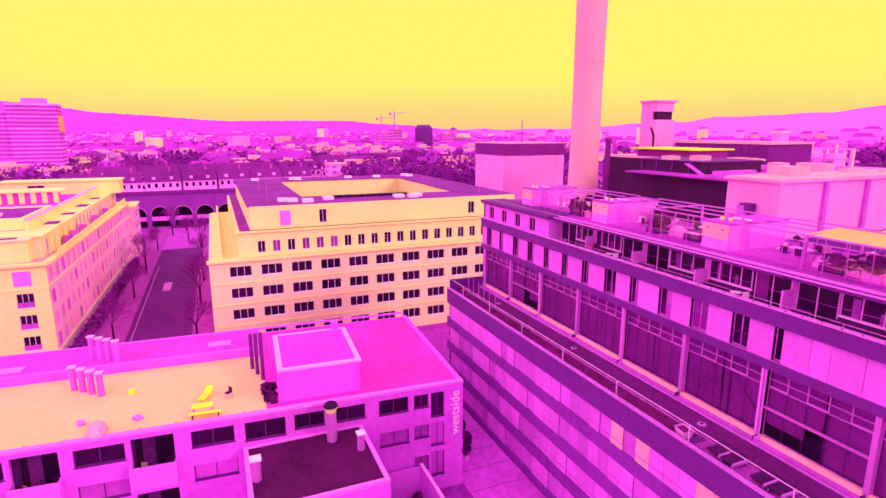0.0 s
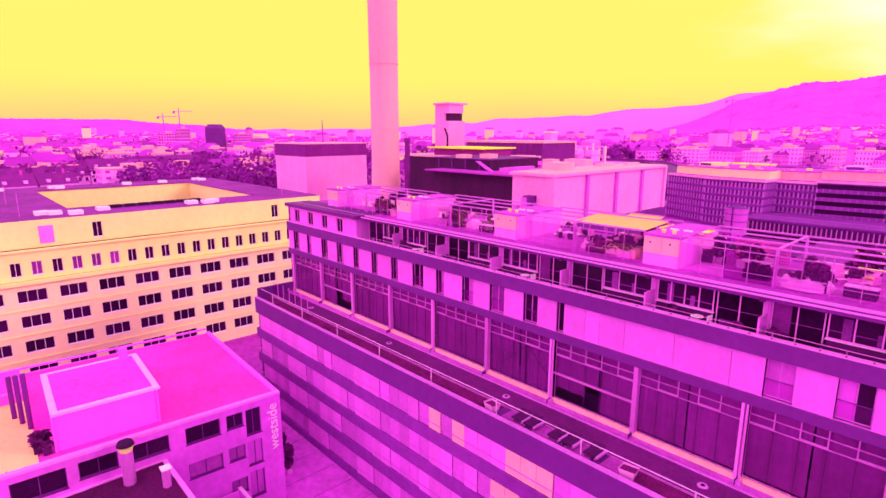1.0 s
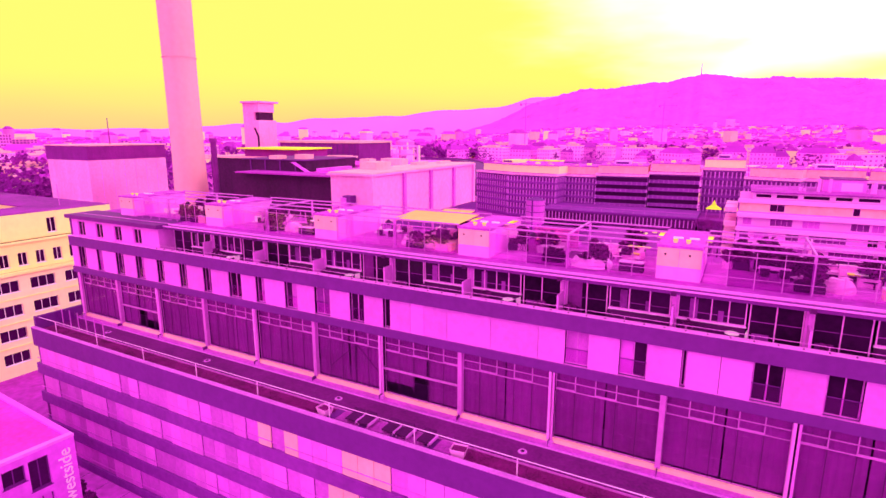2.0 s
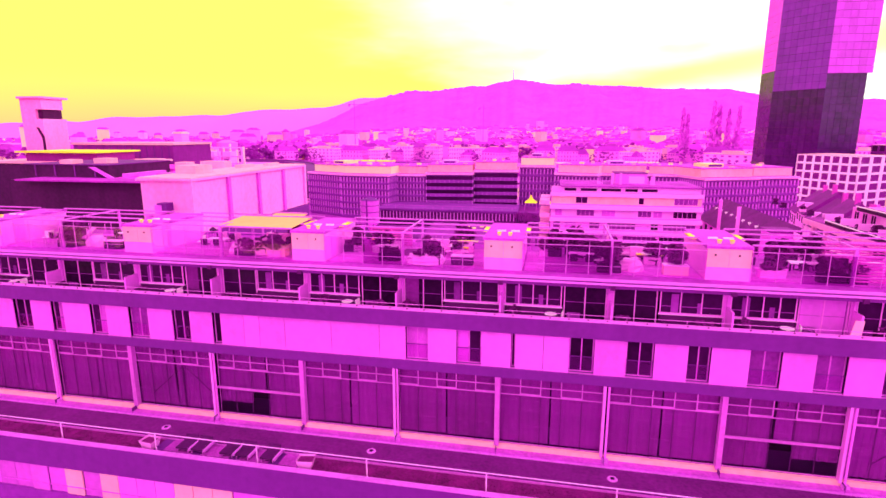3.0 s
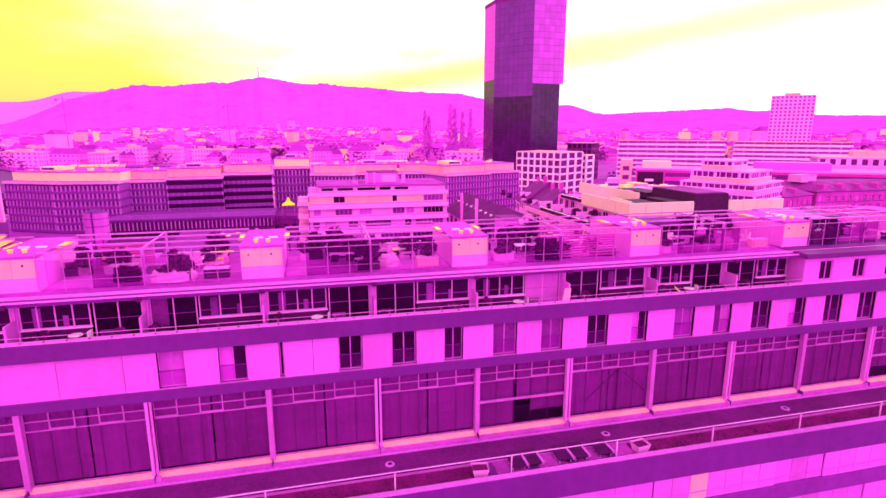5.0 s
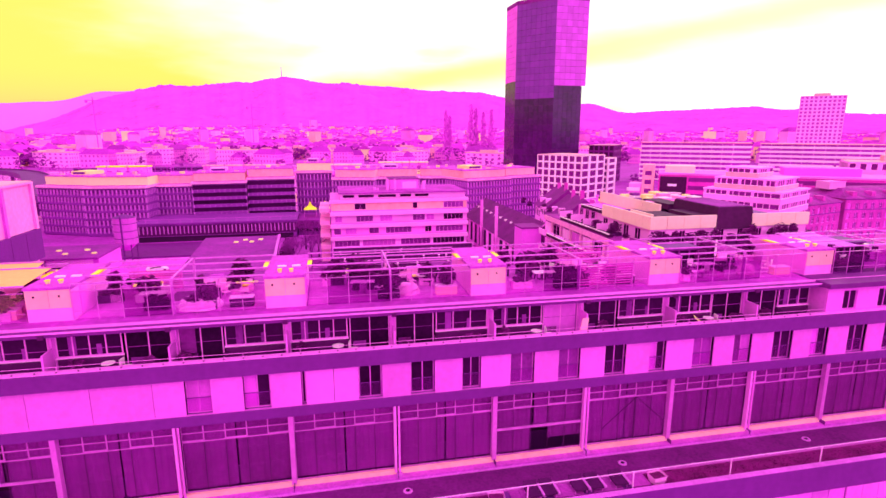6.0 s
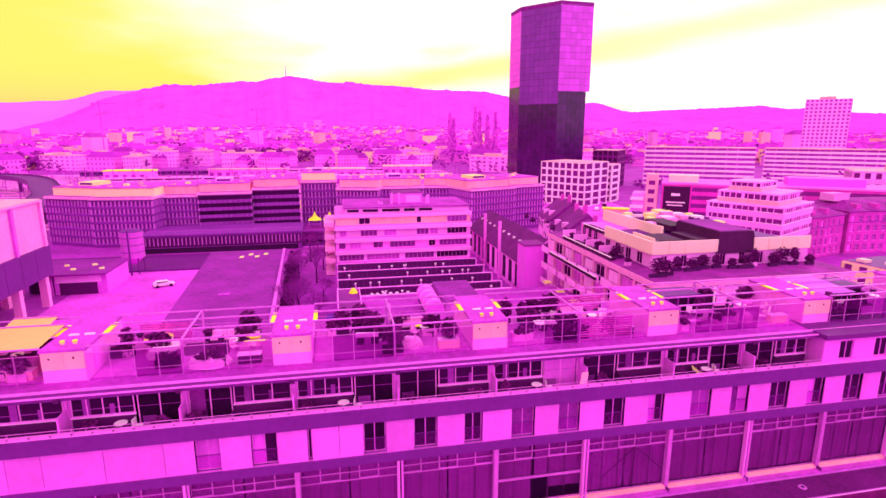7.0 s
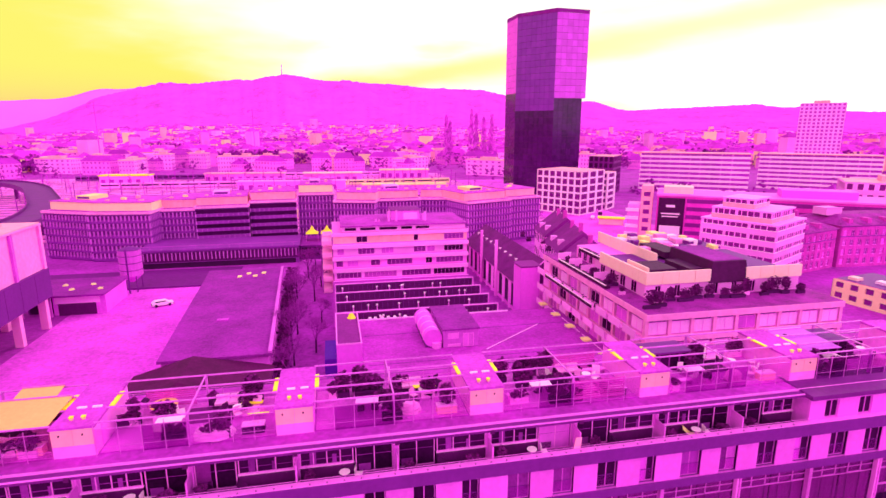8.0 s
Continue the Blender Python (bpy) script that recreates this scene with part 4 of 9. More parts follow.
def build_cream_block_south():
    a = thing("cream_block", "cream plastered corner block with stepped attic terraces along the street", "building", "cream blocks along the street")
    XF, YS, XW = -91.0, -22.2, -165.0
    # street face looks to +y: own u runs along -x
    base = pose(-91.2, -23.1, -4, 0, 0, 178.9)
    L = 73.8
    cols, wins = 22, []
    for r in range(4):
        for c in range(cols):
            u = 1.0 + 3.35 * c
            wins.append((u, u + 1.9, 1.9 + 3.3 * r, 4.0 + 3.3 * r))
    # street face takes the plaster copy with weaker light in its colour
    wall_part("street_wall", a, base, pierced(0, L, 0, 14.6, wins, 0.4), M_CREAMSHADE)
    for i, w in enumerate(wins):
        put_window(a, base, w[0], 0, w[2], 1.9, 2.1, 2, 1, M_FRAME, M_ROSEPANE if i % 4 else M_STREETGLASS, 0.08, False)
    for z in (1.5, 11.4):
        wall_part("string_course", a, base, [(0, L, -0.12, 0, z, z + 0.22)], M_CREAM2)
    wall_part("cornice", a, base, [(0, L, -0.5, 0.4, 14.6, 15.0)], M_CREAM)
    # front face to +x and a cut corner
    LF = 26
    bf = pose(XF, -23.1 - LF, -4, 0, 0, 90)
    fw = [(LF - 1.9 - 5.2 * c - 2.1, LF - 1.9 - 5.2 * c, 2.2 + 3.2 * r, 4.3 + 3.2 * r) for r in range(3) for c in range(4)]
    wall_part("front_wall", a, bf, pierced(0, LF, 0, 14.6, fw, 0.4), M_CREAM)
    for w in fw:
        fwin = put_window(a, bf, w[0], 0, w[2], 2.1, 2.1, 3, 1, M_WHITE, M_GLASS, 0.2)
        link("railing", MESHES.setdefault("cream_rail", boxes_mesh("railing", [(0.05, 2.05, -0.1, -0.04, 0.05, 0.8)], M_STREETGLASS)), fwin)
    for c in range(4):
        wall_part("shutter", a, bf, [(LF - 1.9 - 5.2 * c - 2.1, LF - 1.9 - 5.2 * c, -0.06, 0, 11.8, 13.9)], M_PEACH)
    wall_part("cornice", a, bf, [(0, LF + 0.3, -0.5, 0.4, 14.6, 15.0)], M_CREAM)
    wall_part("string_course", a, bf, [(0, LF, -0.12, 0, 11.2, 11.4)], M_CREAM)
    poly("core_wall", [(x, y, z) for z in (-4, 10.7) for x, y in ((XF - 0.5, -49), (XF - 0.5, -23.6), (-94.2, -23.5), (XW, -22.15), (XW, -49))], [(0, 1, 6, 5), (1, 2, 7, 6), (2, 3, 8, 7), (3, 4, 9, 8), (4, 0, 5, 9), (9, 8, 7, 6, 5)][::1], M_ROOFPALE, a)
    # first set-back storey with a balcony, second set-back above
    bx("balcony_wall", a, XW, -95, YS - 0.2, YS - 0.05, 11.0, 12.0, M_CREAM)
    bx("attic_wall", a, XW, -96, -47, YS - 2.2, 10.7, 13.9, M_CREAM2)
    bx("attic_roof", a, XW, -95.6, -47, YS - 1.8, 13.9, 14.2, M_CREAM)
    for c in range(20):
        put_window(a, pose(-98, YS - 2.2, 11.2, 0, 0, 180), 3.35 * c, -0.1, 0, 1.3, 2.1, 2, 1, M_WHITE, M_GLASS2, 0.0)
    # roof terraces behind the fascia: long parapet, corner storey with a sunk dark roof, court, end block
    bx("terrace_floor", a, XW + 2, -101.5, -46.5, -27.5, 14.2, 14.3, M_PINKROOF)
    bx("upper_parapet", a, -159, -101.2, -27.5, -27.0, 14.2, 15.7, M_CREAM)
    bx("parapet_cap", a, -159.1, -101.1, -27.6, -26.9, 15.7, 15.82, M_COPING)
    bx("corner_storey", a, -118, -101.5, -47, -27.6, 14.3, 15.8, M_CREAM)
    bx("sunk_roof", a, -117.5, -102, -46.5, -28.1, 15.8, 15.84, M_ROOF, "dark roof sheet")
    multi("roof_rim", a, [(-118, -117.5, -47, -27.6, 15.8, 16.1), (-102, -101.5, -47, -27.6, 15.8, 16.1), (-117.5, -102, -28.1, -27.6, 15.8, 16.1)], M_CREAM)
    for i, (x, y) in enumerate(((-108, -33), (-112, -38), (-106, -40))):
        bx("roof_hood", a, x, x + 1.4, y, y + 1.0, 15.84, 16.3, M_WHITE)
    bx("court_wall", a, -140, -139.4, -46.5, -31, 14.3, 16.6, M_SHEER)
    for i in range(8):
        bx("court_column", a, -139.4, -138.9, -46 + 2.0 * i, -45.1 + 2.0 * i, 14.3, 16.6, M_CREAM)
    bx("court_roof", a, -146, -138.6, -46.7, -30.6, 16.6, 16.9, M_CREAM)
    for x, y, w in ((-133, -36, 5), (-127, -30.5, 4), (-150, -30, 6)):
        bx("terrace_cover", a, x, x + w, y, y + 2.4, 14.3, 14.36, M_ROOF)
    bx("end_block", a, -163, -157, -46.5, -22.0, 14.2, 17.3, M_CREAM)
    bx("end_block_roof", a, -163.4, -156.6, -46.8, -21.6, 17.3, 17.6, M_CREAM)
    put_window(a, pose(-157, -41, 14.9, 0, 0, 90), 0, 0, 0, 3.4, 1.7, 2, 1, M_PANEL, M_GLASS, -0.08, False)
    for x, w in ((-110, 3.4), (-121, 2.6), (-134, 4.0), (-147, 3.0)):
        bx("walk_cover", a, x, x + w, -26.6, -24.6, 14.2, 14.26, M_ROOF)
    # pilasters, planters and screens of the set-back storey
    for c in range(9):
        bx("pilaster", a, -99.6 - 1.9 * c, -99.0 - 1.9 * c, YS - 2.2, YS - 1.9, 10.7, 13.9, M_CREAM)
    for x in (-106.5, -112.0, -118.5, -131.0, -142.0):
        bx("terrace_screen", a, x, x + 1.2, YS - 1.6, YS - 0.5, 10.75, 12.3, M_SHEER)
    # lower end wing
    bx("end_wing", a, -176, XW, -46, -20.6, -4, 9.4, M_CREAMSHADE)
    bx("end_wing_cornice", a, -176.3, XW, -46.2, -20.3, 9.4, 9.8, M_CREAM)
    for r in range(4):
        for c in range(3):
            put_window(a, pose(XW - 0.8, -20.6, -2.4 + 3.0 * r, 0, 0, 180), 3.4 * c, 0, 0, 1.5, 1.8, 2, 1, M_FRAME, M_STREETGLASS, -0.06, False)
    multi("front_attic", a, [(-101, XF - 2.5, -48, -25.5, 10.7, 13.8)], M_CREAM)
    bx("front_attic_roof", a, -101, XF - 2.2, -48, -25.2, 13.8, 14.0, M_CREAM2)
    bx("roof_cover", a, -100.4, XF - 3.4, -47, -27.0, 14.0, 14.06, M_ROOF)
    return rebase(a, -125, -33, -4)


build_cream_block_north()
build_cream_block_south()


def build_viaduct():
    a = thing("railway_viaduct", "old stone railway viaduct with round arches closing the street", "viaduct")
    X, H = -214.0, 11.6
    span, pier = 5.85, 1.4
    south = y = -80.9
    for _ in range(24):
        y0, y1 = y + pier, y + pier + span
        vs, fs = [], []
        k = 12
        arch = [(y0 + span / 2 - math.cos(math.pi * j / k) * span / 2, 4.6 + math.sin(math.pi * j / k) * span / 2 * 0.95) for j in range(k + 1)]
        prof = [(y, 0.0), (y0, 0.0)] + arch + [(y1, 0.0)]
        top = [(y, H), (y0, H)] + [(p[0], H) for p in arch] + [(y1, H)]
        for xx in (X, X - 6.0):
            vs += [(xx, p[0], p[1] - 4) for p in prof] + [(xx, p[0], p[1] - 4) for p in top]
        m = len(prof)
        for j in range(m - 2):
            fs.append((j, j + 1, m + j + 1, m + j))
            fs.append((2 * m + j + 1, 2 * m + j, 3 * m + j, 3 * m + j + 1))
        for j in range(1, m - 1):
            fs.append((j, 2 * m + j, 2 * m + j + 1, j + 1))
        poly("arch", vs, fs, M_OFFICE, a)
        rv, rf = [], []
        for xx in (X + 0.12, X - 0.05):
            for sc in (1.0, 1.09):
                rv += [(xx, y0 + span / 2 - math.cos(math.pi * j / k) * span / 2 * sc, 0.6 + math.sin(math.pi * j / k) * span / 2 * 0.95 * sc) for j in range(k + 1)]
        m2 = k + 1
        for j in range(k):
            rf += [(j, j + 1, m2 + j + 1, m2 + j), (m2 + j, m2 + j + 1, 3 * m2 + j + 1, 3 * m2 + j), (2 * m2 + j, j, j + 1, 2 * m2 + j + 1)]
        poly("arch_ring", rv, rf, M_FIN, a)
        bx("arch_infill", a, X - 4.0, X - 3.6, y0, y1, -4, 4.6, M_DARK)
        bx("shop_front", a, X - 0.8, X - 0.6, y0, y1, -1.6, -0.1, M_PANEL)
        y = y1
    bx("deck", a, X - 6.2, X + 0.3, south, y, H - 4.0, H - 3.5, M_BAND2)
    bx("parapet", a, X - 0.1, X + 0.25, south, y, H - 3.5, H - 2.6, M_CURTAIN)
    return rebase(a, X - 3, 0, -4)


build_viaduct()


# ---------------------------------------------------------------- the works: hall, dark building, concrete tower, chimney, silo box
def build_hall():
    a = thing("concrete_hall", "large pale concrete hall on stilts with dark lower storey", "industrial hall")
    X1, X0, Y0, Y1, T = -57.0, -66.3, 79.0, 120.4, 21.75
    bx("wall", a, X0, X1, Y0, Y1, 12.5, T, M_CONC)
    bx("lower_cladding", a, X0, X1 + 0.6, Y0 - 0.2, Y1 + 0.6, 6.6, 12.5, M_BAND, "mid-purple sheet cladding")
    bx("roof", a, X0 - 0.3, X1 + 0.3, Y0 - 0.3, Y1 + 0.3, T, T + 0.22, M_ROOFPALE)
    bx("roof_edge", a, X0 - 0.5, X1 + 0.5, Y0 - 0.5, Y1 + 0.5, T - 0.35, T, M_CONC)
    for i in range(5):
        y = Y0 + (Y1 - Y0) * i / 4
        bx("pilaster", a, X1, X1 + 0.45, y - 0.42, y + 0.42, 12.5, T - 0.35, M_LOUVRE if 0 < i < 4 else M_CONC)
        bx("pillar", a, X1 - 1.6, X1 - 0.2, y - 0.6 if i < 4 else y - 1.2, y + 0.6 if i < 4 else y, 0, 6.6, M_CONC)
        bx("pillar", a, X0 + 0.4, X0 + 1.8, y - 0.6 if i < 4 else y - 1.2, y + 0.6 if i < 4 else y, 0, 6.6, M_CONC)
    for i in range(1, 8):
        y = Y0 + (Y1 - Y0) * i / 8
        bx("cladding_seam", a, X1 + 0.6, X1 + 0.64, y - 0.05, y + 0.05, 6.7, 12.4, M_BAND2)
    tube("duct", a, X1 - 5.2, Y0 - 1.0, 12.6, 0.9, 0.9, 5.0, M_LOUVRE, 16)
    bx("duct_head", a, X1 - 5.4, X1 - 3.6, Y0 - 1.6, Y0, 16.6, 17.9, M_BAND)
    tube("duct", a, X1 - 7.6, Y0 - 0.8, 12.6, 0.6, 0.6, 3.2, M_PANEL, 14)
    bx("south_door", a, X1 - 6, X1 - 3, Y0 - 0.1, Y0, 12.7, 16.0, M_CURTAIN)
    for x, y, w, h in ((-65.6, 87, 4, 1.4), (-64.5, 104, 1.6, 0.6), (-62.5, 112, 1.2, 0.5)):
        bx("roof_plant", a, x, x + w, y, y + 5, T + 0.22, T + 0.22 + h, M_ROOFPALE)
    return rebase(a, -62, 100, 0)


def build_dark_works():
    a = thing("dark_works_building", "dark brown clad works building with a pale roof edge", "industrial building")
    bx("wall", a, -103, -70, 88.4, 109.5, 0, 20.2, M_DARKCLAD)
    bx("canopy", a, -99.4, -70, 86.0, 92.0, 20.2, 20.5, M_HALLROOF)
    bx("upper_wall", a, -103, -84, 92, 109.5, 20.2, 22.9, M_DARKCLAD)
    bx("upper_roof", a, -103.3, -83.7, 91.7, 109.5, 22.9, 23.1, M_BAND2)
    bx("side_roof", a, -83.7, -70, 92, 109.5, 20.2, 20.5, M_PINKROOF)
    for i in range(4):
        bx("roof_duct", a, -82 + 3.0 * i, -80.6 + 3.0 * i, 93 + i, 99 + i, 20.5, 21.3 + 0.3 * (i % 2), M_LOUVRE)
    poly("duct_brace", [(-88, 91.4, 22.6), (-86.8, 91.4, 22.6), (-82.6, 91.4, 20.5), (-83.8, 91.4, 20.5), (-88, 91.9, 22.6), (-86.8, 91.9, 22.6), (-82.6, 91.9, 20.5), (-83.8, 91.9, 20.5)], UNIT, M_LOUVRE, a)
    for i in range(4):
        bx("wall_rib", a, -101 + 4.6 * i, -100.7 + 4.6 * i, 91.85, 92, 20.5, 22.9, M_BAND2)
    bx("wall", a, -137, -98, 110, 128, 0, 21.9, M_DARKCLAD)
    bx("roof", a, -137.5, -97.5, 109.6, 128.5, 21.9, 22.4, M_ROOFPALE)
    bx("skylight_wall", a, -125, -105, 112, 124, 22.4, 24.45, M_CURTAIN)
    bx("skylight_roof", a, -126.5, -104, 110.5, 125, 24.45, 24.8, M_YELLOW, "yellow-lit pale roof")
    bx("upper_block", a, -134, -102, 135, 152, 0, 25.8, M_CURTAIN)
    bx("upper_roof", a, -134.4, -101.6, 134.6, 152.4, 25.8, 26.4, M_ROOFPALE)
    for i in range(14):
        bx("fin", a, -133.4 + 2.3 * i, -133.0 + 2.3 * i, 134.9, 135, 19, 25.6, M_BAND2)
    bx("lower_roof", a, -98, -66.8, 109.6, 125, 0, 21.2, M_PINKROOF)
    for i, (x, y, w, h) in enumerate(((-94, 112, 5, 2.0), (-86, 114, 3, 1.2), (-78, 112, 6, 1.6), (-95, 92, 2.5, 0.8), (-90, 95, 3.0, 1.0))):
        bx("roof_plant", a, x, x + w, y, y + 3, 21.2 if y > 100 else 23.1, (21.2 if y > 100 else 23.1) + h, M_ROOFPALE)
    tube("downpipe", a, -122.5, 99.5, 0, 0.75, 0.75, 26.5, M_CURTAIN, 12)
    tube("downpipe_cap", a, -122.5, 99.5, 26.5, 1.0, 0.9, 1.0, M_CURTAIN, 12)
    rebase(a, -105, 108, 0)
    p = thing("rooftop_plant", "pale frame of ducts and tanks on a works roof", "plant", "")
    bx("deck", p, -136, -104, 172, 192, 0, 18.2, M_FARWALL)
    bx("tower", p, -130.2, -127.0, 173, 177, 18.2, 28.8, M_FARPALE)
    bx("tower_cap", p, -130.4, -126.8, 172.8, 177.2, 28.8, 29.2, M_ROOFPEACH)
    for x0, x1 in ((-125.5, -122.2), (-118.3, -115.0), (-111.7, -109.0)):
        bx("cooler", p, x0, x1, 173, 177, 18.2, 22.7, M_FARPALE)
        bx("cooler_grille", p, x0 + 0.4, x1 - 0.4, 172.94, 173, 18.6, 20.4, M_LOUVRE)
    tube("tank", p, -116.6, 184, 18.2, 3.6, 3.6, 7.4, M_FARWALL, 20)
    tube("tank_top", p, -116.6, 184, 25.6, 3.6, 1.2, 1.0, M_FARWALL, 20)
    for z in (18.4, 20.9, 23.9):
        bx("beam", p, -127, -104, 172.6, 172.9, z, z + 0.45, M_FARPALE)
    for x in (-121, -113.4, -104.5):
        bx("post", p, x, x + 0.5, 172.5, 172.95, 18.2, 24.3, M_FARPALE)
    for i in range(8):
        tube("pipe", p, -126 + 2.6 * i, 180, 18.2, 0.35, 0.35, 5.0 + (i % 3), M_ROOFPEACH, 8)
    rebase(p, -120, 180, 0)


def build_concrete_tower():
    a = thing("concrete_tower", "raw concrete works tower with an open stair notch", "tower")
    cx, cy = -146.0, 138.5
    bx("shaft", a, cx - 3.6, cx + 3.4, cy - 4, cy + 4, 0, 33.0, M_CONC)
    bx("shaft_upper", a, cx - 3.6, cx + 1.4, cy - 4, cy + 4, 33.0, 38.6, M_CONC)
    bx("cap", a, cx - 4.0, cx + 4.2, cy - 4.6, cy + 4.6, 38.6, 39.2, M_CONC)
    bx("head_box", a, cx + 1.4, cx + 3.6, cy - 4, cy + 3, 35.6, 38.6, M_CONC)
    bx("notch", a, cx + 1.4, cx + 3.0, cy - 3.2, cy + 3.0, 33.0, 35.6, M_DARKCLAD)
    poly("stair", [(cx + 1.0, cy - 4.1, 30.6), (cx + 1.8, cy - 4.1, 30.6), (cx + 3.3, cy - 4.1, 28.0), (cx + 3.3, cy - 4.1, 24.0), (cx + 2.5, cy - 4.1, 24.0), (cx + 2.5, cy - 4.1, 27.6)] + [(cx + 1.0, cy - 4.0, 30.6), (cx + 1.8, cy - 4.0, 30.6), (cx + 3.3, cy - 4.0, 28.0), (cx + 3.3, cy - 4.0, 24.0), (cx + 2.5, cy - 4.0, 24.0), (cx + 2.5, cy - 4.0, 27.6)],
         [(5, 4, 3, 2, 1, 0)] + [(i, (i + 1) % 6, 6 + (i + 1) % 6, 6 + i) for i in range(6)], M_DARKCLAD, a)
    return rebase(a, cx, cy, 0)


def build_chimney():
    a = thing("chimney", "tall tapered pale concrete chimney of the works", "chimney")
    n = 36
    rings = [(0, 5.5), (20, 4.95), (45, 4.9), (52, 4.9), (52.6, 4.95), (80, 5.1), (118, 5.2)]
    vs = [(r * math.cos(2 * math.pi * i / n), r * math.sin(2 * math.pi * i / n), z) for z, r in rings for i in range(n)]
    fs = [(k * n + i, k * n + (i + 1) % n, (k + 1) * n + (i + 1) % n, (k + 1) * n + i) for k in range(len(rings) - 1) for i in range(n)]
    fs.append(tuple((len(rings) - 1) * n + i for i in range(n)))
    poly("shaft", vs, fs, M_CHIM, a, smooth=True)
    for z in (30, 52, 76, 100):
        tube("joint_ring", a, 0, 0, z, 5.0 + z * 0.002, 5.0 + z * 0.002, 0.25, M_CHIM, 36)
    settle(a, -160.2, 120.0, 0)


def build_silo_box():
    a = thing("bunker_building", "pale panel-clad bunker building with a dark top band", "industrial building")
    bx("wall", a, 0, 28, 0, 24, 0, 20.0, M_CONC)
    bx("top_band", a, -0.1, 28.1, -0.1, 24.1, 20.0, 24.6, M_CURTAIN, "dark top band")
    bx("roof", a, -0.4, 28.4, -0.4, 24.4, 24.6, 25.0, M_ROOFPALE)
    for i in range(1, 7):
        bx("panel_seam", a, 4 * i - 0.04, 4 * i + 0.04, -0.03, 0, 0, 20, M_FARWALL)
    tube("mast", a, 14, 10, 25, 0.2, 0.12, 9, M_CURTAIN, 8)
    return settle(a, -188.4, 103.6, 0, 90.8)


build_hall()
build_dark_works()
build_concrete_tower()
build_chimney()
build_silo_box()


# ---------------------------------------------------------------- the yard behind
def build_long_shed():
    a = thing("long_shed", "long low shed with a dark flat roof and skylights", "shed")
    vs = [(-25.4, 82, 0), (-10.0, 82, 0), (-12.3, 135.2, 0), (-28.4, 135.2, 0)]
    vs += [(x, y, 6.2) for x, y, _ in vs]
    poly("wall", vs, [(0, 1, 5, 4), (1, 2, 6, 5), (2, 3, 7, 6), (3, 0, 4, 7)], M_PINKWALL, a)
    rv = [(-25.8, 81.4, 6.2), (-9.4, 81.4, 6.2), (-11.8, 135.8, 6.2), (-29.0, 135.8, 6.2)]
    rv += [(x, y, 6.6) for x, y, _ in rv]
    poly("roof", rv, UNIT, M_ROOF, a)
    for i in range(4):
        bx("skylight", a, -21.5 + 1.7 * i, -20.6 + 1.7 * i, 128 + (i % 2) * 2.4, 129.4 + (i % 2) * 2.4, 6.6, 6.75, M_CREAM)
    poly("roof_edge", [(-10.0, 81.6, 6.6), (-9.4, 81.6, 6.6), (-11.8, 135.6, 6.6), (-12.4, 135.6, 6.6), (-10.0, 81.6, 6.95), (-9.4, 81.6, 6.95), (-11.8, 135.6, 6.95), (-12.4, 135.6, 6.95)], UNIT, M_LOUVRE, a)
    bx("roof_hatch", a, -20.5, -18.5, 98, 99, 6.6, 6.8, M_GRAVEL)
    return rebase(a, -19, 106, 0)


def build_tent():
    a = thing("gabled_store", "dark gabled store roof beside the yard", "shed")
    X0, X1, Y0, Y1 = -28.6, -9.6, 66.5, 81.0
    bx("wall", a, X0, X1, Y0, Y1, 0, 4.6, M_BAND2)
    xm = (X0 + X1) / 2
    poly("roof", [(X0 - .5, Y0 - .5, 4.6), (X1 + .5, Y0 - .5, 4.6), (X1 + .5, Y1 + .5, 4.6), (X0 - .5, Y1 + .5, 4.6), (xm - 1.5, Y0 + 6, 7.2), (xm - 1.5, Y1 + 0.2, 7.2)], [(0, 1, 4), (1, 2, 5, 4), (2, 3, 5), (3, 0, 4, 5), (3, 2, 1, 0)], M_DARKROOF, a)
    return rebase(a, xm, 72, 0)


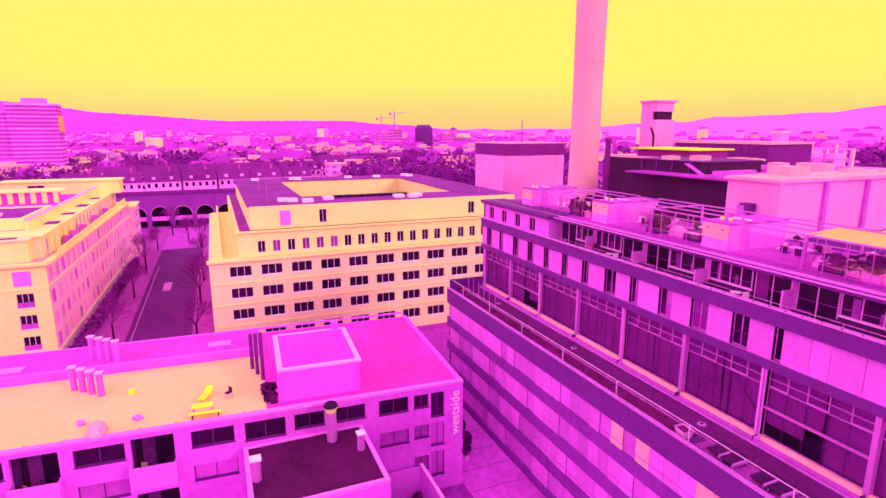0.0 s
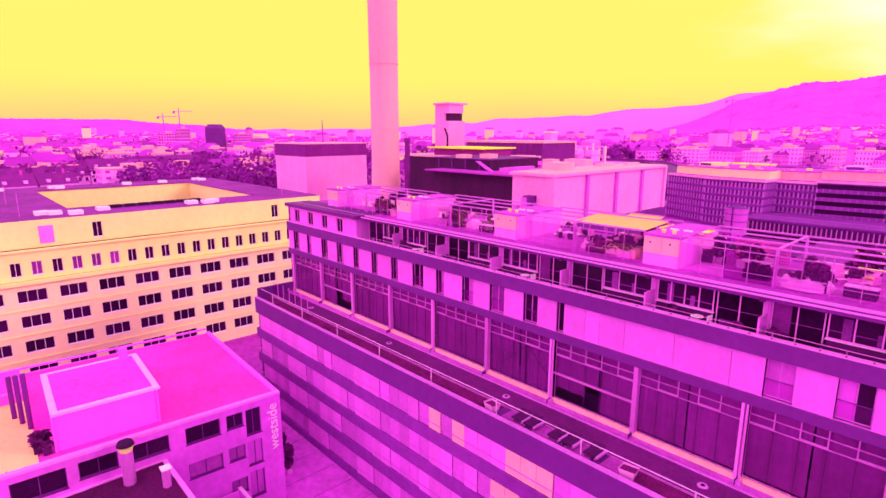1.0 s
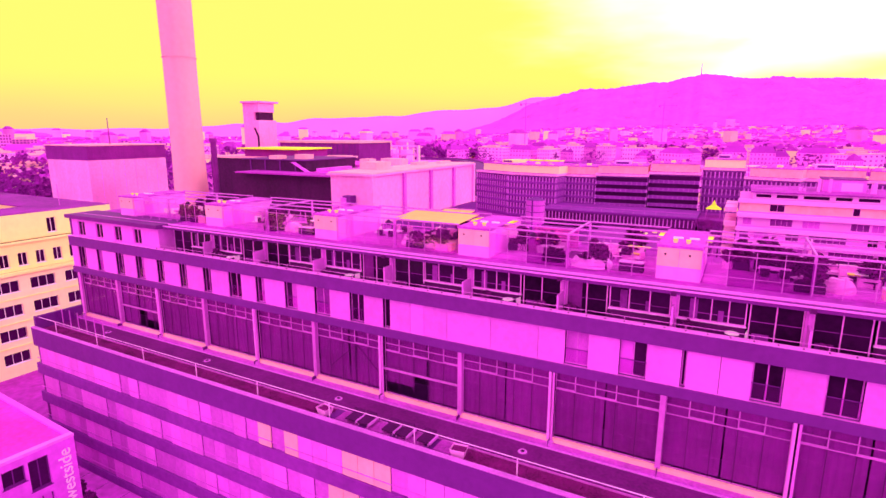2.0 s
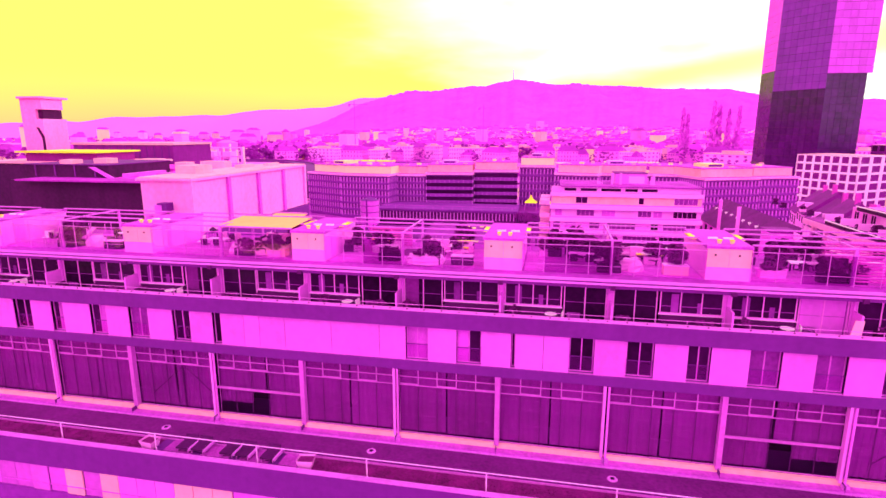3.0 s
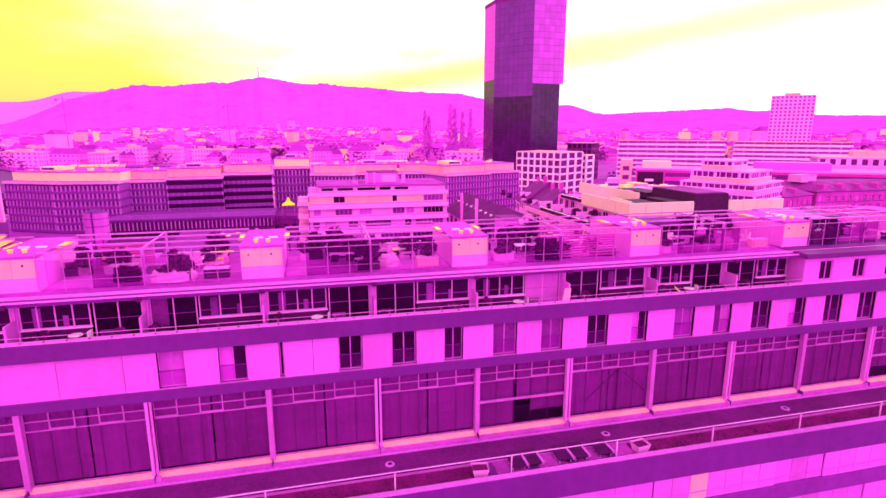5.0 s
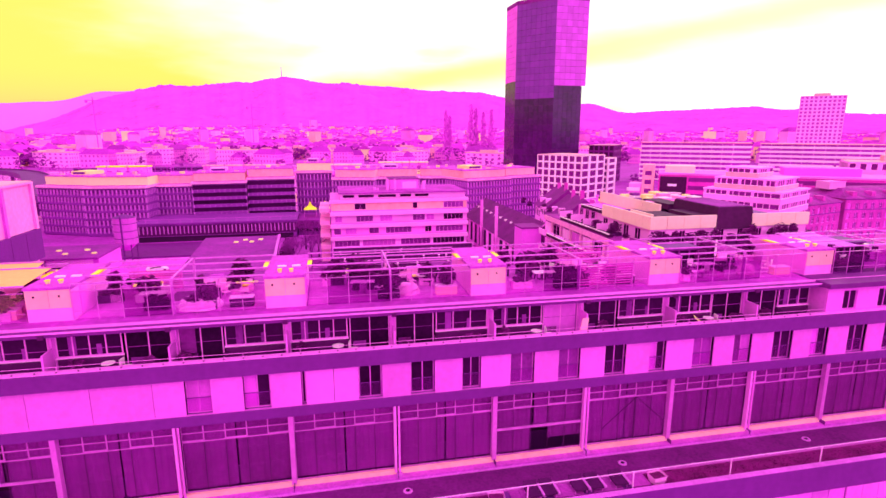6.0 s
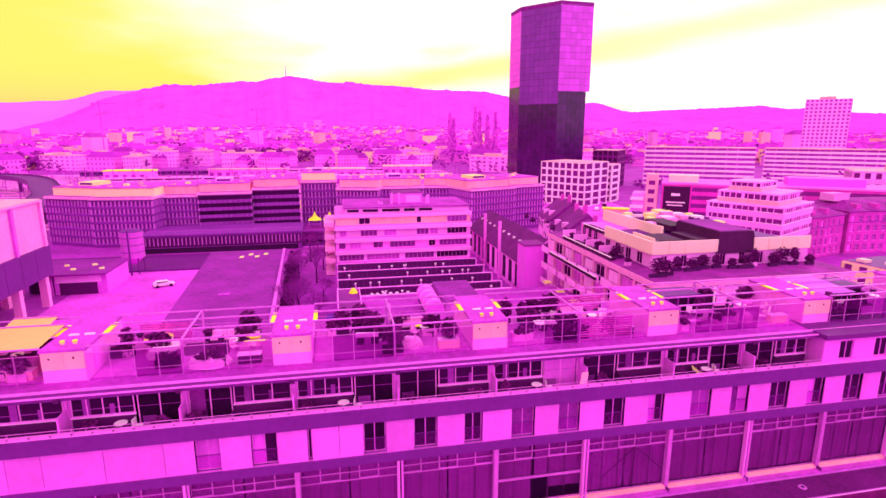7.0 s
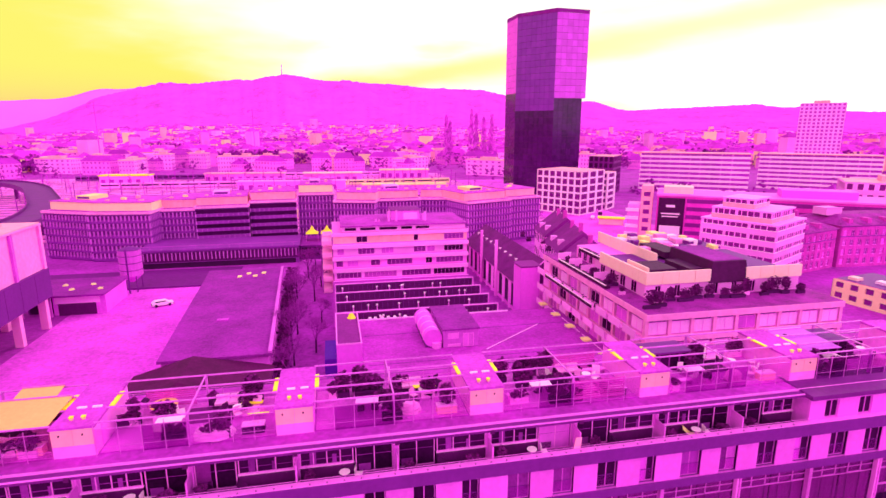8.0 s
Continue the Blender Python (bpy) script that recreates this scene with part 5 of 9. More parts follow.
def build_small_shed():
    a = thing("gatehouse", "small flat-roofed shed with an open bay and round skylights", "shed")
    bx("wall", a, -66, -60, 130, 141, 0, 4.5, M_BAND2)
    for x in (-66, -60.4):
        bx("pillar", a, x, x + 0.4, 127, 127.5, 0, 4.5, M_PANEL)
    bx("lintel", a, -66, -60, 127, 127.4, 3.7, 4.5, M_PANEL)
    bx("wall", a, -60, -49.5, 128, 141, 0, 4.5, M_LOUVRE)
    bx("roof", a, -66.4, -49.1, 126.5, 141.4, 4.5, 4.9, M_ROOF)
    # the open bay's shade is put into this dark wall
    bx("bay_wall", a, -65.6, -60.4, 129.9, 130, 0, 4.4, M_DARK)
    bx("roller_door", a, -59.0, -51.5, 127.9, 128, 0, 2.7, M_SILLPANEL)
    bx("door_header", a, -59.6, -50.6, 127.8, 127.9, 2.7, 4.4, M_COPING)
    bx("sign_panel", a, -65.4, -61, 126.9, 127.0, 3.8, 4.3, M_WHITE)
    for i in range(5):
        tube("skylight", a, -63 + 2.9 * i, 131 + (i % 2) * 4, 4.9, 0.6, 0.5, 0.25, M_CREAM, 10)
    rebase(a, -58, 134, 0)
    s = thing("silo", "round steel silo on legs with a roof hatch", "silo")
    tube("drum", s, 0, 0, 4.2, 2.6, 2.6, 6.5, M_LOUVRE, 20)
    for z in (5.6, 7.4, 9.2):
        tube("hoop", s, 0, 0, z, 2.66, 2.66, 0.14, M_BAND, 20)
    tube("roof", s, 0, 0, 10.7, 2.7, 0.5, 0.7, M_BAND, 20)
    tube("hopper", s, 0, 0, 2.4, 0.6, 2.5, 1.8, M_LOUVRE, 20)
    for i in range(4):
        c, q = math.cos(i * math.pi / 2 + .7) * 2.3, math.sin(i * math.pi / 2 + .7) * 2.3
        tube("leg", s, c, q, 0, 0.14, 0.14, 4.4, M_BAND2, 8)
    bx("ladder", s, -0.2, 0.2, -2.75, -2.68, 0, 11.2, M_BAND)
    settle(s, -49.5, 145.5, 0)


def build_car():
    a = thing("parked_car", "pale parked estate car standing in the yard", "car")
    prof = [(-2.2, 0.35), (2.2, 0.35), (2.25, 0.75), (1.3, 0.9), (0.7, 1.4), (-1.5, 1.42), (-2.1, 0.95), (-2.25, 0.7)]
    vs = [(x, s * (0.9 if z < 1 else 0.7), z) for s in (-1, 1) for x, z in prof]
    n = len(prof)
    fs = [tuple(range(n)), tuple(range(2 * n - 1, n - 1, -1))] + [(i, n + i, n + (i + 1) % n, (i + 1) % n) for i in range(n)]
    poly("body", vs, fs, M_WHITE, a)
    for y in (-0.82, 0.8):
        bx("side_window", a, -1.5, 0.75, y, y + 0.02, 0.98, 1.32, M_DARK)
    bx("bumper", a, -2.3, -2.2, -0.8, 0.8, 0.35, 0.6, M_DARK)
    bx("bumper", a, 2.22, 2.32, -0.8, 0.8, 0.35, 0.6, M_DARK)
    for x in (-1.4, 1.4):
        for y in (-0.92, 0.78):
            key = "wheel"
            if key not in MESHES:
                me = bpy.data.meshes.new("wheel")
                v, f = tube_data(0.33, 0.33, 0.16, 14)
                me.from_pydata([(p, r, q) for p, q, r in v], [], f)
                me.materials.append(M_DARK)
                MESHES[key] = me
            link("wheel", MESHES[key], a, (x, y, 0.33))
    settle(a, -38.9, 131.0, 0.03, 22)


build_long_shed()
build_tent()
build_small_shed()
build_car()


# ---------------------------------------------------------------- the long office building with fins
def build_office():
    # plan ends of each front, height, ribbon windows or dashes
    segs = [((-87.5, 188.5), (-71.8, 181.5), 14.55, 0), ((-71.8, 180.5), (-54.0, 178.5), 14.6, 0), ((-54.0, 186.0), (-42.4, 186.0), 14.3, 0), ((-42.3, 184.5), (-26.2, 186.0), 15.0, 1), ((-26.2, 189.0), (-11.2, 190.0), 15.8, 1),
            ((-11.0, 196.0), (1.2, 196.0), 17.2, 0), ((1.2, 190.0), (15.0, 186.0), 15.2, 0), ((14.5, 191.0), (31.6, 191.6), 15.05, 0), ((31.6, 194.0), (44.6, 191.0), 14.9, 0), ((45.9, 178.5), (63.0, 184.8), 14.95, 0), ((63.0, 186.0), (76.0, 190.0), 15.1, 0)]
    for k, (p, q, h, ribbon) in enumerate(segs):
        a = thing("office_block", "dark office block with ribbon windows and pale roof setback" if ribbon else "dark office block with rows of narrow pale window fins", "office building", "stepped office blocks")
        w, dp = math.hypot(q[0] - p[0], q[1] - p[1]), 22.0
        bx("wall", a, 0, w, 0.4, dp, 0, h, M_OFFICE)
        storeys = 6
        fh = (h - 0.8) / storeys
        for r in range(storeys):
            z = 0.4 + fh * r
            bx("ribbon_window", a, 0.1, w - 0.1, 0.28, 0.42, z + fh * 0.45, z + fh, M_GLASS if ribbon else M_BAND2)
            bx("spandrel", a, 0, w, 0.0 if ribbon else 0.1, 0.4, z, z + fh * 0.45, M_OFFICE)
        for base, length in ((pose(0, 0, 0), w), (pose(w, 0, 0, 0, 0, 90), dp * 0.7), (pose(0, dp * 0.7, 0, 0, 0, -90), dp * 0.7)):
            n = max(2, int(length / (1.5 if ribbon else 1.15)))
            dashes = []
            for r in range(storeys):
                z = 0.4 + fh * r
                for i in range(n + 1):
                    u = length * i / n
                    if ribbon:
                        dashes.append((u - 0.05, u + 0.05, -0.06, 0.28, z + 0.04, z + fh * 0.43))
                    else:
                        dashes.append((u - 0.16, u + 0.16, -0.12, 0.3, z + fh * 0.28, z + fh * 0.95))
            tagged(wall_part("fin", a, base, dashes, M_FIN), kind="stuff")
        bx("roof_edge", a, -0.3, w + 0.3, -0.2, dp, h, h + 0.7, M_CONC, "pale roof edge")
        bx("roof", a, 0.3, w - 0.3, 0.5, dp - 0.3, h + 0.7, h + 0.72, M_HALLROOF)
        bx("roof_setback", a, 0.3, w - 0.3, 3.0, dp - 2, h + 0.7, h + 3.2, M_CREAM2 if k in (0, 1, 5) else M_ROOFPALE)
        bx("setback_roof", a, 0.2, w - 0.2, 2.8, dp - 1.7, h + 3.2, h + 3.4, M_GRAVEL, "pale gravelled roof")
        for i in range(int(w / 4)):
            bx("roof_hood", a, 2.6 + 3.3 * i, 3.6 + 3.3 * i + 0.4 * (i % 2), 6 + 3.1 * (i % 3), 7.2 + 3.1 * (i % 3), h + 3.4, h + 3.8 + 0.25 * (i % 3), M_CREAM if i % 3 == 1 else M_ROOFPALE)
        if k in (0, 3, 5, 7, 9):
            bx("roof_plant", a, w * 0.3, w * 0.62, 8, 15, h + 3.4, h + 4.5, M_CREAM if k in (0, 9) else M_FARPALE)
            bx("plant_grille", a, w * 0.33, w * 0.59, 7.94, 8.0, h + 3.6, h + 4.3, M_BAND)
        settle(a, p[0], p[1], 0, math.degrees(math.atan2(q[1] - p[1], q[0] - p[0])))
    a = thing("office_plinth", "low dark base building in front of the office blocks", "building")
    bx("wall", a, -55, -10, 168, 184, 0, 5.0, M_OFFICE)
    bx("window_band", a, -55, -10, 167.9, 168, 1.7, 4.6, M_SILLPANEL)
    # dark strip paints the shadow along the plinth's foot
    bx("loading_bay", a, -54, -11, 167.92, 168, 0, 1.5, M_DARK)
    tagged(multi("fin", a, [(-54.9 + 1.1 * i, -54.62 + 1.1 * i, 167.75, 167.9, 2.3, 4.5) for i in range(41)], M_FIN), kind="stuff")
    for i in range(15):
        bx("rail_post", a, -54.8 + 3.1 * i, -54.74 + 3.1 * i, 167.8, 167.86, 5.5, 6.5, M_METAL)
    bx("rail", a, -55, -10, 167.8, 167.86, 6.5, 6.56, M_METAL)
    bx("roof", a, -55.3, -9.7, 167.5, 184, 5.0, 5.5, M_SPANDREL)
    rebase(a, -32, 176, 0)


build_office()


def build_white_block():
    a = thing("white_block", "pale banded block with scattered windows and corner balconies", "building")
    X0, X1, Y0, Y1, T = 0.3, 34.0, 132.0, 150.0, 15.2
    L = X1 - X0
    bx("wall", a, X0, X1, Y0 + 0.3, Y1, 0, T, M_FARWALL)
    # window groups of each storey from the top: share of the front, number of lights, glass
    rows = [((0.17, 0.25, 2, 0), (0.59, 0.625, 1, 0), (0.82, 0.97, 5, 1)),
            ((0.03, 0.08, 1, 2), (0.18, 0.30, 4, 1), (0.35, 0.44, 3, 2), (0.59, 0.68, 3, 1), (0.69, 0.75, 2, 2), (0.82, 0.97, 5, 0)),
            ((0.02, 0.07, 1, 1), (0.10, 0.18, 3, 2), (0.27, 0.34, 2, 1), (0.39, 0.58, 6, 1), (0.68, 0.73, 2, 0), (0.76, 0.97, 7, 1)),
            ((0.02, 0.20, 6, 1), (0.22, 0.46, 8, 2), (0.50, 0.72, 7, 1), (0.74, 0.98, 8, 0)),
            ((0.02, 0.30, 6, 1), (0.34, 0.66, 8, 1), (0.70, 0.98, 8, 1))]
    glass = (M_GLASS, M_GLASS2, M_SHEER)
    for r, groups in enumerate(rows):
        top = T - 3.0 * r
        bx("band", a, X0 - 0.2, X1 + 0.2, Y0 - (0.5 if r else 0.1), Y0 + 0.3, top - 0.75, top + 0.15, M_FARPALE, "pale projecting band")
        bx("window_strip", a, X0 + 0.2, X1 - 0.2, Y0 + 0.24, Y0 + 0.3, top - 2.55, top - 0.75, M_ROOFPALE if r == 0 else M_FARPALE if r % 2 else M_FARWALL)
        for g0, g1, n, kind in groups:
            put_window(a, pose(X0 + L * g0, Y0 + 0.16, top - 2.35), 0, 0, 0, L * (g1 - g0), 1.5, n, 1, M_FRAME, glass[kind], 0.0, False, "ribbon_window")
        for y in (Y0 + 1.0, Y0 + 8.5):
            bx("balcony", a, X0 - 2.6, X0 - 0.2, y, y + 6, top - 3.0, top - 2.0, M_CONC)
        bx("balcony_door", a, X0 - 0.06, X0, Y0 + 2.5, Y0 + 6, top - 2.9, top - 0.8, M_GLASS)
    # set-back attic with a clerestory under an overhanging dark roof
    bx("attic", a, X0 + 2.4, X1 - 0.4, Y0 + 0.9, Y1, T + 0.15, T + 1.45, M_FARPALE)
    for g0, g1 in ((0.02, 0.10), (0.13, 0.24), (0.27, 0.40), (0.43, 0.51), (0.54, 0.64)):
        bx("clerestory", a, X0 + 2.4 + L * g0, X0 + 2.4 + L * g1, Y0 + 0.84, Y0 + 0.9, T + 0.5, T + 1.1, M_GLASS)
    bx("roof", a, X0 + 2.0, X1 - 0.1, Y0 + 0.4, Y1, T + 1.45, T + 1.7, M_HALLROOF, "mottled overhanging flat roof")
    bx("roof_hut", a, 15.4, 22.8, 139, 146, T + 1.7, T + 4.2, M_PANEL)
    bx("hut_panel", a, 18.6, 22.2, 138.94, 139, T + 1.9, T + 3.6, M_FARPALE)
    bx("hut_roof", a, 15.2, 23.0, 138.8, 146.2, T + 4.2, T + 4.35, M_CURTAIN)
    for x, h in ((11.4, 1.4), (12.1, 1.0), (14.6, 4.8), (16.5, 5.0), (23.6, 3.6), (24.0, 4.1)):
        tube("roof_vent", a, x, 137.5, T + 1.7, 0.3, 0.3, h * 0.55, M_FRAME, 8)
    return rebase(a, 17, 141, 0)


build_white_block()


def build_sawtooth():
    a = thing("workshop_hall", "low workshop hall with dark sawtooth rooflights and flat roof", "workshop")
    bx("wall", a, 4.3, 45, 66, 96, 0, 5.2, M_PINKWALL)
    bx("wall", a, 0.3, 32.4, 96, 126, 0, 4.4, M_PINKWALL)
    bx("roof", a, 4.32, 45.3, 65.7, 96, 5.2, 5.6, M_HALLROOF, "mottled flat roof")
    bx("roof", a, 0.0, 32.7, 96, 126.3, 4.4, 4.8, M_HALLROOF)
    bx("roof_kerb", a, 4.3, 33.0, 95.7, 96.0, 5.6, 5.85, M_COPING)
    bx("stair_block", a, 0.3, 4.3, 80.9, 96, -0.1, 7.2, M_PINKWALL)
    bx("stair_block_roof", a, 0.5, 4.1, 81.1, 95.8, 7.2, 7.22, M_CURTAIN)
    multi("stair_parapet", a, [(0.3, 0.5, 80.9, 96, 7.2, 7.4), (4.1, 4.3, 80.9, 96, 7.2, 7.4), (0.5, 4.1, 80.9, 81.1, 7.2, 7.4)], M_FRAME)
    tube("dome", a, 3.1, 93.4, 7.22, 0.8, 0.3, 0.8, M_YELLOW, 14)
    x1 = 31.5
    for i in range(4):
        y = 97.7 + 6.5 * i
        vs = [(0.6, y, 4.8), (x1, y, 4.8), (x1, y + 0.2, 6.6), (0.6, y + 0.2, 6.6), (0.6, y + 6.2, 4.8), (x1, y + 6.2, 4.8)]
        poly("sawtooth", vs, [(0, 1, 2, 3), (3, 2, 5, 4), (0, 3, 4), (1, 5, 2)], M_BAND, a)
        bx("rooflight", a, 0.8, x1 - 0.2, y - 0.06, y - 0.01, 4.85, 6.45, M_SILLPANEL)
        tagged(multi("glazing_bar", a, [(1.2 + 1.05 * j, 1.28 + 1.05 * j, y - 0.1, y - 0.06, 4.85, 6.45) for j in range(29)], M_BAND), kind="stuff")
        bx("ridge_cap", a, 0.4, x1 + 0.2, y - 0.1, y + 0.3, 6.6, 6.75, M_FRAME)
        bx("end_post", a, x1, x1 + 0.25, y - 0.1, y + 0.2, 4.8, 6.6, M_FRAME)
        bx("end_post", a, 0.4, 0.6, y - 0.1, y + 0.2, 4.8, 6.6, M_FRAME)
        r = random.Random(i + 3)
        for j in range(7):
            x = r.uniform(2, x1 - 2)
            v = tube("roof_vent", a, x, y - r.uniform(0.5, 1.0), 4.8, 0.12, 0.12, 1.1, M_FRAME, 8)
            link("cap", MESHES.setdefault("vent_cap", boxes_mesh("cap", [(-0.2, 0.2, -0.2, 0.2, 1.1, 1.3), (-0.13, 0.13, -0.13, 0.13, 1.3, 1.38)], M_WHITE)), v)
    p, q = (23.9, 78.4), (36.0, 87.5)
    poly("roof_pole", [(u[0], u[1] + dy, 5.62 + dz) for dz in (0, 0.14) for u, dy in ((p, 0), (q, 0), (q, 0.22), (p, 0.22))], UNIT, M_COPING, a)
    bx("roof_seam", a, 5, 44, 76, 76.12, 5.6, 5.63, M_BAND)
    bx("roof_seam", a, 5, 44, 88, 88.12, 5.6, 5.63, M_BAND)
    for i in range(5):
        bx("skylight", a, 40.6, 42.0, 72 + 6.4 * i, 73.5 + 6.4 * i, 5.6, 5.85, M_CREAM)
    # plant hut with a rounded duct
    bx("plant_hut", a, 17.2, 23.0, 80.4, 92, 5.6, 8.55, M_LOUVRE)
    bx("plant_hut_roof", a, 17.0, 23.2, 80.2, 92.2, 8.55, 8.8, M_ROOF, "mottled dark roof sheet")
    bx("hut_window", a, 17.9, 19.7, 80.34, 80.4, 7.1, 8.1, M_FRAME)
    bx("hut_louvre", a, 17.9, 20.0, 80.32, 80.4, 5.75, 6.25, M_FRAME)
    d = bx("hut_door", a, 20.4, 22.2, 80.34, 80.4, 5.65, 7.9, M_FRAME)
    for u in (0.12, 1.0):
        link("door_leaf", MESHES.setdefault("hut_leaf", boxes_mesh("door_leaf", [(0, 0.68, -0.02, 0.0, 0.05, 2.15)], M_PANEL)), d, (u, 0, 0))
    v, f = tube_data(1.5, 1.5, 10.6, 20)
    poly("duct", [(q + 15.6, 91.6 - r, p + 7.2) for p, q, r in v], [tuple(reversed(g)) for g in f], M_PINKWALL, a, "dented pale sheet duct")
    for y in (82.4, 85.0, 87.6, 90.2):
        v, f = tube_data(1.56, 1.56, 0.16, 20)
        poly("duct_band", [(q + 15.6, y - r, p + 7.2) for p, q, r in v], [tuple(reversed(g)) for g in f], M_COPING, a)
    tube("duct_mouth", a, 16.2, 80.9, 5.62, 0.8, 0.8, 0.9, M_FRAME, 14)
    bx("duct_base", a, 14.4, 16.8, 81.2, 91.6, 5.6, 6.0, M_BAND2)
    for i, x in enumerate((6.6, 7.6, 8.8, 10.0, 11.2, 13.2)):
        g = tube("ball_vent", a, x, 96.7, 4.8, 0.12, 0.12, 0.7, M_FRAME, 8)
        link("cap", MESHES.setdefault("ball_cap", boxes_mesh("cap", [(-0.3, 0.3, -0.3, 0.3, 0.7, 0.95), (-0.2, 0.2, -0.2, 0.2, 0.95, 1.1)], M_WHITE)), g)
    bx("container", a, -1.6, 0.28, 82, 90, 0, 4.6, mat("blue_violet_paint", (96, 16, 168), 0.7, 0.2))
    return rebase(a, 22, 96, 0)


build_sawtooth()


def build_gabled_house():
    a = thing("gabled_workshop", "old gabled workshop with a dark tiled roof and tall windows", "building")
    X0, X1, Y0, Y1 = 39.6, 51.8, 109, 156
    bx("wall", a, X0, X1, Y0, Y1, 0, 7.0, M_FARWALL)
    xm = (X0 + X1) / 2
    poly("roof", [(X0 - .5, Y0 - .4, 6.8), (xm, Y0 - .4, 12.0), (X1 + .5, Y0 - .4, 6.8), (X0 - .5, Y1, 6.8), (xm, Y1, 12.0), (X1 + .5, Y1, 6.8)], [(0, 1, 4, 3), (1, 2, 5, 4), (0, 2, 1), (3, 4, 5)], M_DECK, a, "dark tiled roof")
    poly("gable", [(X0, Y0, 7.0), (X1, Y0, 7.0), (xm, Y0, 11.7), (X0, Y0 + .3, 7.0), (X1, Y0 + .3, 7.0), (xm, Y0 + .3, 11.7)], [(0, 1, 2), (5, 4, 3)], M_FARPALE, a)
    for i in range(10):
        put_window(a, pose(X0, Y0 + 4.0 + 4.6 * i, 1.2, 0, 0, -90), 0, 0, 0, 2.6, 5.0, 2, 3, M_BAND2, M_DARK, -0.06, True, "tall_window")
        bx("pilaster", a, X0 - 0.35, X0, Y0 + 4.6 * i, Y0 + 0.75 + 4.6 * i, 0, 6.7, M_FARPALE)
        bx("rooflight", a, X0 + 3.0, X0 + 3.9, Y0 + 6 + 4.2 * i, Y0 + 6.8 + 4.2 * i, 9.6, 10.0, M_WHITE)
    for y in (Y0 + 14, Y0 + 27):
        tube("flue", a, X0 - 0.7, y, 0, 0.4, 0.4, 14.0, M_FARWALL, 10)
    for sx in (-1, 1):
        poly("verge", [(xm + sx * 6.6, Y0 - .7, 6.75), (xm + sx * 6.6, Y0 - .4, 6.75), (xm, Y0 - .4, 12.05), (xm, Y0 - .7, 12.05), (xm + sx * 6.6, Y0 - .7, 7.05), (xm + sx * 6.6, Y0 - .4, 7.05), (xm, Y0 - .4, 12.35), (xm, Y0 - .7, 12.35)], UNIT if sx < 0 else [tuple(reversed(q)) for q in UNIT], M_FRAME, a)
    bx("porch", a, 38.5, 42.7, 104, 108.6, 0, 11.9, M_PINKWALL)
    bx("porch_roof", a, 38.3, 42.9, 103.8, 108.8, 11.9, 12.2, M_CURTAIN)
    return rebase(a, xm, 124, 0)


build_gabled_house()



